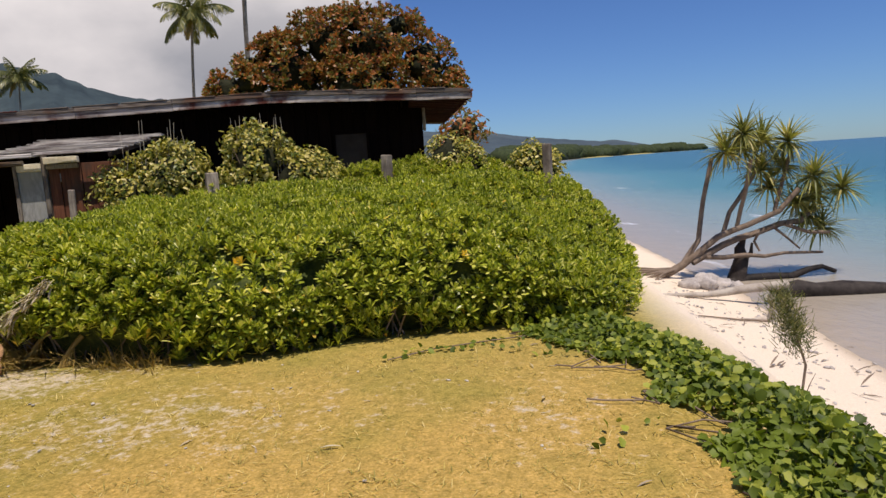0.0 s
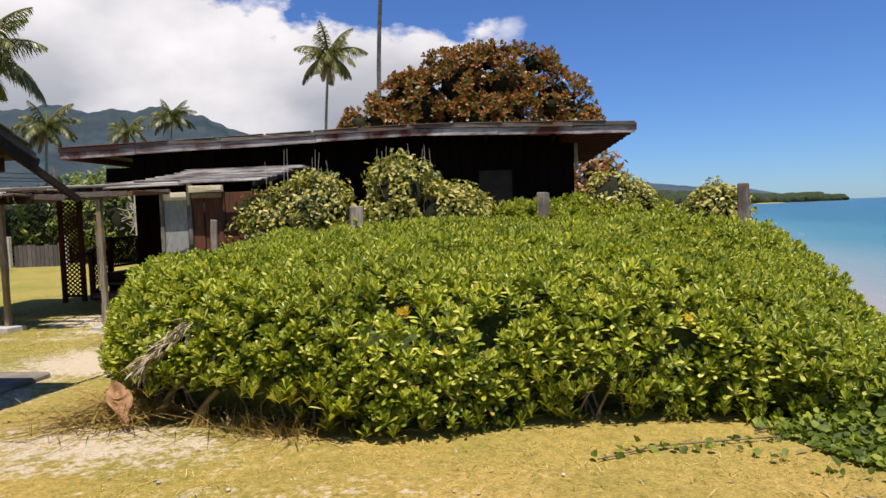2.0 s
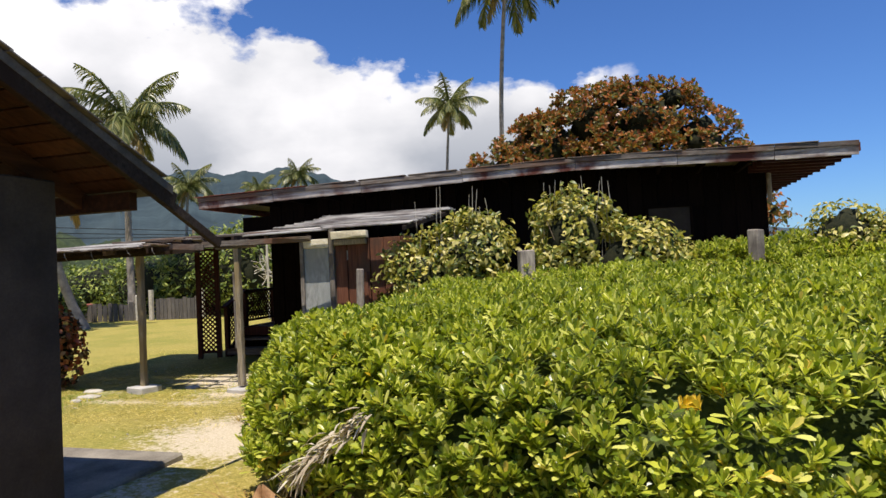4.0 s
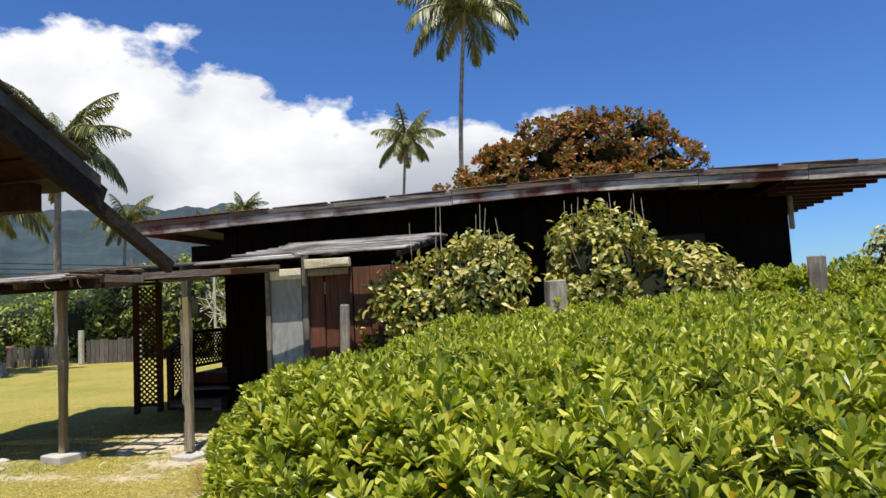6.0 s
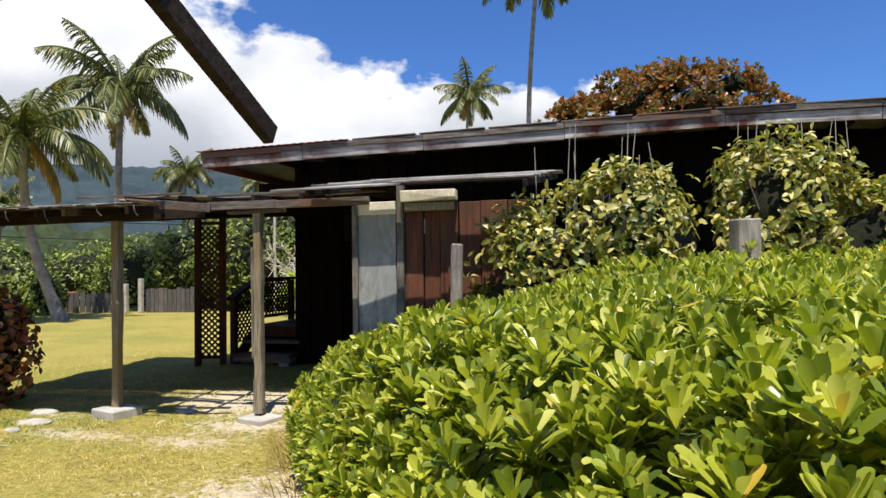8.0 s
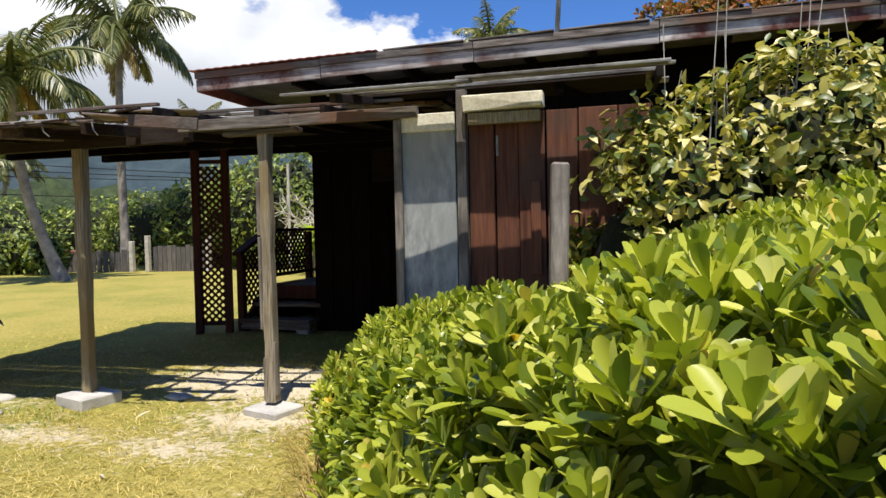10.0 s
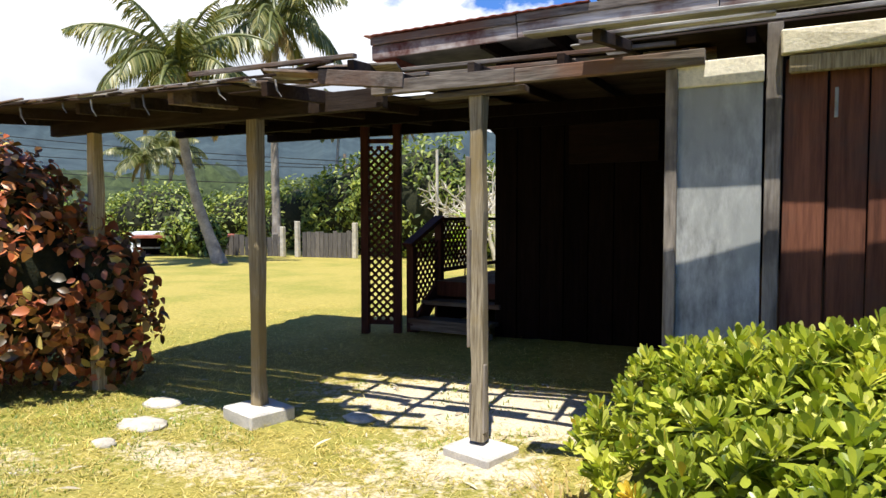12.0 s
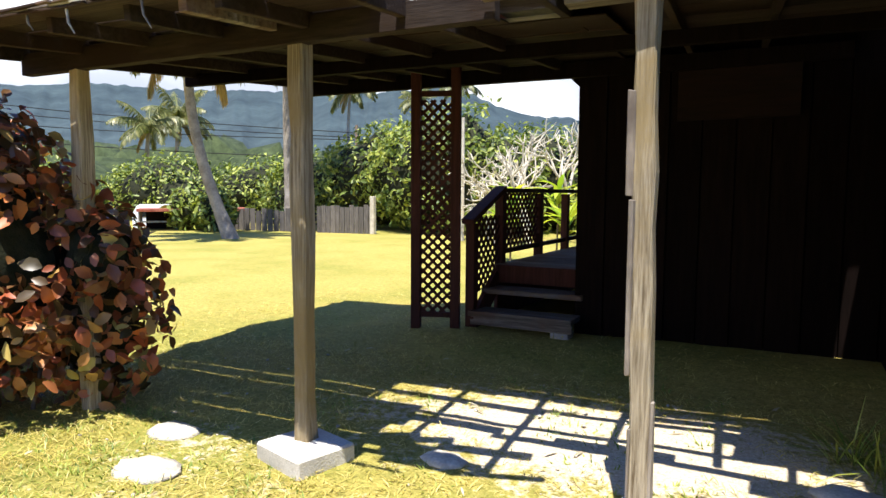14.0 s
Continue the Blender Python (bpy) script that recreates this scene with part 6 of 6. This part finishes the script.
for i in range(420):
    p0 = np.array([-3.55 + rng.normal(0, 0.34), 6.85 + rng.normal(0, 0.26), 0])
    p0[2] = gz(p0[0], p0[1]) + 0.015 + 0.12 * rng.random()
    ln = rng.uniform(0.15, 0.5)
    a = rng.uniform(0, 6.28)
    d = np.array([math.cos(a), math.sin(a), rng.uniform(-0.05, 0.35)]) * ln
    w = np.cross(d, [0, 0, 1.0])
    w *= 0.005 / np.linalg.norm(w)
    items.append((np.array([p0 - w, p0 + w, p0 + d + w * 0.3, p0 + d - w * 0.3]), np.array([(0, 1, 2, 3)])))
for i in range(46):
    a = rng.uniform(2.2, 4.0)
    ln = rng.uniform(0.5, 1.15)
    p0 = np.array([-3.66 + rng.normal(0, 0.05), 6.9 + rng.normal(0, 0.05), 0.22 + rng.uniform(-0.05, 0.12)])
    p1 = p0 + np.array([math.cos(a), math.sin(a), 0]) * ln * 0.5
    p1[2] = gz(p1[0], p1[1]) + rng.uniform(0.08, 0.22)
    p2 = p0 + np.array([math.cos(a + 0.15), math.sin(a + 0.15), 0]) * ln
    p2[2] = gz(p2[0], p2[1]) + 0.015
    w = np.cross(p2 - p0, [0, 0, 1.0])
    w *= 0.007 / np.linalg.norm(w)
    items.append((np.array([p0 - w, p0 + w, p1 + w, p1 - w, p2 + w * 0.4, p2 - w * 0.4]), np.array([(0, 1, 2, 3), (3, 2, 4, 5)])))
tagged(put_mesh("straw", np_mesh("straw", *join_np(items)), M_FROND_DRY, husk), kind="stuff")


for i, (fx, fy, fz, turn, s) in enumerate(((-3.1, 6.95, 0.46, 3.4, 0.75), (-3.3, 7.05, 0.38, 2.9, 0.65), (-2.75, 6.8, 0.40, 3.7, 0.7), (-3.6, 7.25, 0.42, 3.1, 0.7))):
    ff = thing("fallen_frond", "dry brown palm frond fallen against the hedge foot", "dead frond", "fallen fronds")
    put_mesh("frond", DRY, M_FROND_DRY, ff, "", Matrix.Translation((fx, fy, fz)) @ Matrix.Rotation(turn, 4, "Z") @ Matrix.Diagonal((s, s, s, 1)))


def tuft(name, label, places, count, height, mat, seed, spread=0.12):
    rng = np.random.default_rng(seed)
    top = thing(name, label, "grass")
    items = []
    for x, y in places:
        for i in range(count):
            a = rng.uniform(0, 6.28)
            r = spread * rng.random()
            p0 = np.array([x + r * math.cos(a), y + r * math.sin(a), 0])
            p0[2] = gz(p0[0], p0[1]) - 0.01
            tv, tf = leaf_shape(height * rng.uniform(0.5, 1.1), 0.009, 0.3, rng.uniform(0.1, 0.9), 0.3, 3, 0.1)
            mm = Matrix.Rotation(a + rng.normal(0, 0.5), 3, "Z") @ Matrix.Rotation(-rng.uniform(0.5, 1.45), 3, "Y")
            items.append((tv @ np.array(mm).T + p0, tf))
    tagged(put_mesh("blade_mass", np_mesh("blade_mass", *join_np(items), True), mat, top), kind="stuff")


tuft("grass_tuft", "tall green grass tuft beside the shed", [(-6.42, 13.3), (-6.3, 13.15)], 60, 0.34, M_TUFT, 51)
random.seed(77)
tuft("grass_tuft", "short green grass round the walkway posts", [(random.uniform(-11.0, -8.6), random.uniform(10.0, 12.1)) for _ in range(170)] + [(random.uniform(-9.5, -7.0), random.uniform(12.0, 14.4)) for _ in range(60)], 22, 0.05, M_TUFT, 53, 0.2)
tuft("grass_tuft", "dry straw-coloured grass at the foot of the hedge", [(-2.55 + 0.2 * i, 6.55 - 0.02 * i) for i in range(4)] + [(-6.15, 10.9), (-6.3, 11.2), (-6.0, 10.6), (-5.7, 10.0), (-6.5, 11.5)], 60, 0.26, M_FROND_DRY, 52, 0.2)
for i, (x, y, s) in enumerate(((-9.53, 11.51, 0.19), (-9.85, 11.93, 0.17), (-10.75, 10.95, 0.2), (-8.3, 12.35, 0.13), (-9.35, 11.1, 0.09), (-6.45, 12.8, 0.17), (-11.3, 10.7, 0.2))):
    tagged(put_mesh("stepping_stone", np_mesh("stepping_stone", *ball_np((x, y, gz(x, y) + 0.008, s, s * 0.72, 0.035), 1.0, i * 2.7, 8, 14, 0.2), True), M_STONE), "pale flat stone set in the grass", "stone", "stones in the lawn")

# ---------- far side of the lawn ----------
fence = thing("wooden_fence", "low grey board fence with pale posts across the lawn", "fence")
random.seed(3)
ang = math.atan2(0.3, 2.15)
for i in range(12):
    m4 = Matrix.Translation((-21.2 + 0.178 * i, 27.03 + 0.025 * i, 0)) @ Matrix.Rotation(ang, 4, "Z")
    part("board", boxed(0, 0.165, 0, 0.03, 0, 0.92 + random.uniform(-0.05, 0.05), 0.004, m4), M_GREYFENCE, fence)
for x, y, h in ((-21.35, 26.95, 1.3), (-19.05, 27.28, 1.25), (-22.0, 26.9, 1.1)):
    part("post", boxed(x - 0.08, x + 0.08, y - 0.08, y + 0.08, 0, h, 0.015), M_PALETWIG, fence)
for i in range(16):
    m4 = Matrix.Translation((-26.0 + 0.25 * i, 26.5 + 0.03 * i, 0))
    part("board", boxed(0, 0.235, 0, 0.03, 0, 0.75 + random.uniform(-0.05, 0.08), 0.004, m4), M_GREYFENCE, fence)
lowshed = thing("low_shelter", "low open shelter with a rusty red roof beyond the lawn", "shelter")
u0, u1 = at_dir(S14, -53.5, 0, 25.5), at_dir(S14, -45.3, 0, 25.5)
part("roof", beam((u0[0], u0[1], 0.72), (u1[0], u1[1], 0.74), 1.6, 0.09), M_RUST, lowshed)
for t in (0.02, 0.35, 0.68, 0.98):
    x, y = u0[0] + (u1[0] - u0[0]) * t, u0[1] + (u1[1] - u0[1]) * t
    part("post", boxed(x - 0.05, x + 0.05, y - 0.05, y + 0.05, -0.02, 0.68), M_GREYFENCE, lowshed)
part("rail", beam((u0[0], u0[1] - 0.05, 0.3), (u1[0], u1[1] - 0.05, 0.3), 0.04, 0.06), M_WHITEPAINT, lowshed, "pale rail")
# near-black wall stands in for the shade beneath the shelter roof
part("back_wall", beam((u0[0] - 0.5, u0[1] + 0.7, 0.3), (u1[0] - 0.5, u1[1] + 0.7, 0.3), 0.05, 0.7), M_DARKWOOD, lowshed)
pole = thing("white_pole", "slim white pole standing beyond the deck", "pole")
limb("pole", [(-15.2, 26.2, -0.05), (-15.2, 26.2, 3.5)], [0.05, 0.045], M_PALETWIG, pole)


def white_van(m4):
    car = thing("parked_van", "white van parked beyond the lawn", "van", at=m4)
    bm = bmesh.new()
    prof = [(-2.2, 0.35), (2.15, 0.35), (2.25, 0.9), (1.6, 1.0), (1.05, 1.65), (0.7, 1.75), (-2.0, 1.75), (-2.2, 1.3)]
    rows = [[bm.verts.new((x, s * (0.82 if z < 1.2 else 0.72), z)) for x, z in prof] for s in (-1, 1)]
    n = len(prof)
    for i in range(n):
        bm.faces.new((rows[0][i], rows[0][(i + 1) % n], rows[1][(i + 1) % n], rows[1][i]))
    bm.faces.new(rows[0][::-1])
    bm.faces.new(rows[1])
    bmesh.ops.recalc_face_normals(bm, faces=bm.faces)
    bmesh.ops.bevel(bm, geom=list(bm.edges), offset=0.06, segments=2, affect="EDGES")
    body = part("body", bm, M_CARPAINT, car)
    for x0, x1 in ((-1.9, -0.9), (-0.8, 0.1), (0.2, 0.85)):
        for s in (-1, 1):
            w = part("window", boxed(x0, x1, s * 0.77 - 0.02, s * 0.77 + 0.02, 1.15, 1.58, 0.01), M_DARKGLASS, car)
    part("windscreen", beam((1.1, 0, 1.62), (1.62, 0, 1.04), 1.3, 0.02), M_DARKGLASS, car)
    for x in (-1.4, 1.4):
        for s in (-1, 1):
            bm = bmesh.new()
            bmesh.ops.create_cone(bm, cap_ends=True, segments=20, radius1=0.33, radius2=0.33, depth=0.2, matrix=Matrix.Translation((x, s * 0.74, 0.33)) @ Matrix.Rotation(math.pi / 2, 4, "X"))
            part("wheel", bm, M_RUBBER, car)


white_van(Matrix.Translation((-28.1, 27.5, -0.46)) @ Matrix.Rotation(0.9, 4, "Z") @ Matrix.Diagonal((0.9, 0.9, 0.76, 1)))

# overhead cables
cab = thing("overhead_cables", "sagging black overhead cables across the hills", "cables")
for i, (e0, e1) in enumerate(((7.0, 5.1), (6.4, 4.7), (5.4, 4.5), (4.6, 2.9))):
    a, c2 = Vector(at_dir(S14, -75, e0, 60)), Vector(at_dir(S14, -36, e1, 42))
    pts = [a.lerp(c2, t / 12) + Vector((0, 0, -0.5 * math.sin(math.pi * t / 12))) for t in range(13)]
    limb("cable", pts, [0.028] * 13, M_CABLE, cab, "", 5)
upole = thing("utility_pole", "weathered wooden utility pole beyond the lawn", "pole")
q0 = at_dir(S14, -36, 0, 42)
limb("pole", [(q0[0], q0[1], -0.1), (q0[0], q0[1], 5.6)], [0.13, 0.10], M_TWIG, upole)
q1 = at_dir(S14, -75, 0, 60)
limb("pole", [(q1[0], q1[1], -0.1), (q1[0], q1[1], 9.2)], [0.15, 0.11], M_TWIG, upole)


# ---------- hills and far coast ----------
def hills(name, az0, az1, profile, r0, r1, mat, label, seed, step=0.25, floor=-1.2):
    """A ridge seen from the lawn: its skyline height by bearing, with spurs running down to the plain."""
    az = np.arange(az0, az1 + step, step)
    rows = 14
    V, F = [], []
    for i, a in enumerate(az):
        el = np.interp(a, *profile)
        for j in range(rows + 1):
            t = j / rows
            r = r0 + (r1 - r0) * t
            x, y = r * math.sin(radians(a)), r * math.cos(radians(a))
            ridge = r1 * math.tan(radians(el))
            spur = 0.5 + 0.5 * noise.noise(Vector((a * 0.35 + seed, t * 2.2, 1.0)))
            fine_n = noise.noise(Vector((a * 1.6 + seed, t * 5.0, 3.0)))
            h = ridge * (t ** 1.35) * (1 - (1 - t) * 0.75 * spur) + fine_n * ridge * 0.05 * (t if t < 1 else 0.45)
            V.append((x, y, floor + h))
    n = rows + 1
    for i in range(len(az) - 1):
        for j in range(rows):
            F.append((i * n + j, (i + 1) * n + j, (i + 1) * n + j + 1, i * n + j + 1))
    ob = put_mesh(name, np_mesh(name, np.array(V), np.array(F), True), mat)
    return tagged(ob, label, "hills", kind="structure")


# hill colours shifted towards blue: distance haze is mixed into the base
M_HILL = plain("hazed_forest_hill", (0.021, 0.036, 0.042), (0.044, 0.068, 0.072), 0.006, 0.95, 0.6, detail_scale=0.05, source="Position")
M_FARHILL = plain("hazed_coast_hill", (0.04, 0.062, 0.08), (0.068, 0.095, 0.108), 0.004, 0.95, 0.4, detail_scale=0.03, source="Position")
hills("backdrop_hills", -110, -8, ([-110, -75, -66, -61, -56, -50, -46, -39.2, -36.4, -34.3, -32.6, -31, -29.8, -27.6, -26.2, -24, -21.8, -20, -18, -14, -8], [7.0, 8.2, 7.6, 7.6, 8.2, 8.1, 8.3, 8.4, 9.0, 8.4, 8.85, 8.6, 9.15, 8.7, 8.5, 7.5, 6.8, 6.5, 6.5, 5.4, 3.6]), 350, 2500, M_HILL, "dark forested hills with ridged slopes, blue haze mixed into the colour", 2.0)
hills("backdrop_coast", -14, 25.5, ([-14, -8, 0, 7.4, 11, 14.5, 17, 18.2, 20, 21.8, 25.5], [4.5, 3.6, 3.1, 2.55, 1.9, 1.45, 1.15, 1.2, 0.8, 0.4, 0.02]), 1400, 2900, M_FARHILL, "low hills along the far coast, haze mixed into the colour", 7.0)
rng = np.random.default_rng(6)
items = []
for i in range(620):
    a = rng.uniform(9.0, 25.2)
    t = (a - 13.7) / (25.0 - 13.7)
    r = 500 + 480 * t + rng.uniform(10, 90)
    s = rng.uniform(5, 9) * (1.0 if a < 23.5 else 0.8)
    x, y = r * math.sin(radians(a)), r * math.cos(radians(a))
    if x < shore(y) - 2:
        items.append(ball_np((x, y, s * 0.45 - 0.8, s * 1.3, s * 1.3, s * rng.uniform(0.6, 0.95)), 1.0, i, 5, 8, 0.45))
tagged(put_mesh("far_woods", np_mesh("far_woods", *join_np(items), True), M_FARGREEN), "dark line of trees along the far shore", "woods", kind="stuff")
items = []
for i in range(420):
    a = rng.uniform(-80, -8)
    r = rng.uniform(48, 95)
    s = rng.uniform(1.6, 3.4) * r / 60
    x, y = -6 + r * math.sin(radians(a)), 9 + r * math.cos(radians(a))
    items.append(ball_np((x, y, s * 0.5, s * 1.4, s * 1.3, s * rng.uniform(0.7, 1.0)), 1.0, i * 1.3, 7, 10, 0.5))
tagged(put_mesh("far_woods", np_mesh("far_woods", *join_np(items), True), M_FARGREEN), "dense green scrub and trees beyond the garden", "woods", kind="stuff")

# ---------- lawn blades ----------
rng = np.random.default_rng(33)
n = 28000
P = np.column_stack([rng.uniform(-12.5, 2.2, n), rng.uniform(1.6, 17.0, n)])
m = 16000
P = np.concatenate([P, np.column_stack([rng.uniform(-11.5, -5.6, m), rng.uniform(9.4, 14.0, m)])])
n += m
keepg = (rng.random(n) > 1.3 * sand_patch(P[:, 0], P[:, 1])) & ~((P[:, 0] < -5.2) & (P[:, 1] < 9.0)) & ~((P[:, 0] > -9.6) & (P[:, 1] > 15.1))
ring = ring_points(OUTLINE, 120)
rx, ry = ring[:, 0], ring[:, 1]
inside = np.zeros(n, bool)
for i in range(len(rx)):
    j = i - 1
    cond = (ry[i] > P[:, 1]) != (ry[j] > P[:, 1])
    inside ^= cond & (P[:, 0] < (rx[j] - rx[i]) * (P[:, 1] - ry[i]) / (ry[j] - ry[i] + 1e-9) + rx[i])
keepg &= ~inside
P = P[keepg]
P3 = np.column_stack([P, ground_z(P[:, 0], P[:, 1]) - 0.004])
items = []
for k in range(5):
    blade = []
    for q in range(4):
        tv, tf = leaf_shape(rng.uniform(0.03, 0.065), 0.005, 0.2, rng.uniform(0.2, 0.9), 0.3, 2, 0.2)
        mm = Matrix.Rotation(rng.uniform(0, 6.28), 3, "Z") @ Matrix.Rotation(-rng.uniform(0.2, 1.2), 3, "Y")
        blade.append((tv @ np.array(mm).T + np.array([rng.normal(0, 0.02), rng.normal(0, 0.02), 0]), tf))
    tv, tf = join_np(blade)
    sel = np.arange(len(P3)) % 5 == k
    R = frames_from(np.tile([0.0, 0.0, 1.0], (sel.sum(), 1)) + rng.normal(0, 0.1, (sel.sum(), 3)), rng.uniform(0, 6.28, sel.sum()), rng.uniform(0.7, 1.3, sel.sum()))
    items.append(stamp(tv, tf, R, P3[sel]))
tagged(put_mesh("lawn_grass", np_mesh("lawn_grass", *join_np(items), True), M_GRASS), "short dry yellow-green lawn grass", "grass", kind="stuff")

# shells, twigs and coral bits on the beach
rng = np.random.default_rng(92)
P = np.column_stack([rng.uniform(3.2, 5.6, 420), rng.uniform(5.0, 12.0, 420)])
P = P[P[:, 0] - shore(P[:, 1]) > 0.7]
P3 = np.column_stack([P, ground_z(P[:, 0], P[:, 1]) + 0.006])
half = len(P3) // 2
flat_up = np.tile([0.0, 0.0, 1.0], (len(P3), 1)) + rng.normal(0, 0.3, (len(P3), 3))
R = frames_from(flat_up, rng.uniform(0, 6.28, len(P3)), rng.uniform(0.5, 2.2, len(P3)))
tagged(put_mesh("beach_shingle", np_mesh("beach_shingle", *stamp(*ball_np((0, 0, 0, 0.018, 0.013, 0.008), 1.0, 2, 4, 6, 0.3), R[:half], P3[:half]), True), M_ROCK), "scattered coral pebbles on the pale sand", "gravel", kind="stuff")
tagged(put_mesh("beach_litter", np_mesh("beach_litter", *stamp(*leaf_shape(0.10, 0.014, 0.4, 0.2, 0.5, 3, 0.1), R[half:], P3[half:]), True), M_TWIG), "dark twigs and dry leaves strewn on the sand", "leaf litter", kind="stuff")

# coral bits, dead leaves and straw strewn over the lawn
rng = np.random.default_rng(91)
n = 2000
P = np.column_stack([rng.uniform(-11.5, 1.6, n), rng.uniform(1.8, 14.2, n)])
w = sand_patch(P[:, 0], P[:, 1])
P = P[(rng.random(n) < 0.25 + w) & ~((P[:, 0] < -5.2) & (P[:, 1] < 9.0))]
P3 = np.column_stack([P, ground_z(P[:, 0], P[:, 1]) + 0.006])
bit = ball_np((0, 0, 0, 0.013, 0.010, 0.005), 1.0, 2, 4, 6, 0.3)
half = len(P3) // 2
R = frames_from(np.tile([0.0, 0.0, 1.0], (half, 1)) + rng.normal(0, 0.3, (half, 3)), rng.uniform(0, 6.28, half), rng.uniform(0.4, 1.5, half))
tagged(put_mesh("coral_gravel", np_mesh("coral_gravel", *stamp(*bit, R, P3[:half]), True), M_STONE), "small pale coral bits scattered in the lawn", "gravel", kind="stuff")
q = P3[half:]
R = frames_from(np.tile([0.0, 0.0, 1.0], (len(q), 1)) + rng.normal(0, 0.3, (len(q), 3)), rng.uniform(0, 6.28, len(q)), rng.uniform(0.5, 1.4, len(q)))
tagged(put_mesh("leaf_litter", np_mesh("leaf_litter", *stamp(*leaf_shape(0.09, 0.016, 0.4, 0.2, 0.5, 3, 0.1), R, q), True), M_DEADLEAF), "dry fallen leaves scattered on the lawn", "leaf litter", kind="stuff")
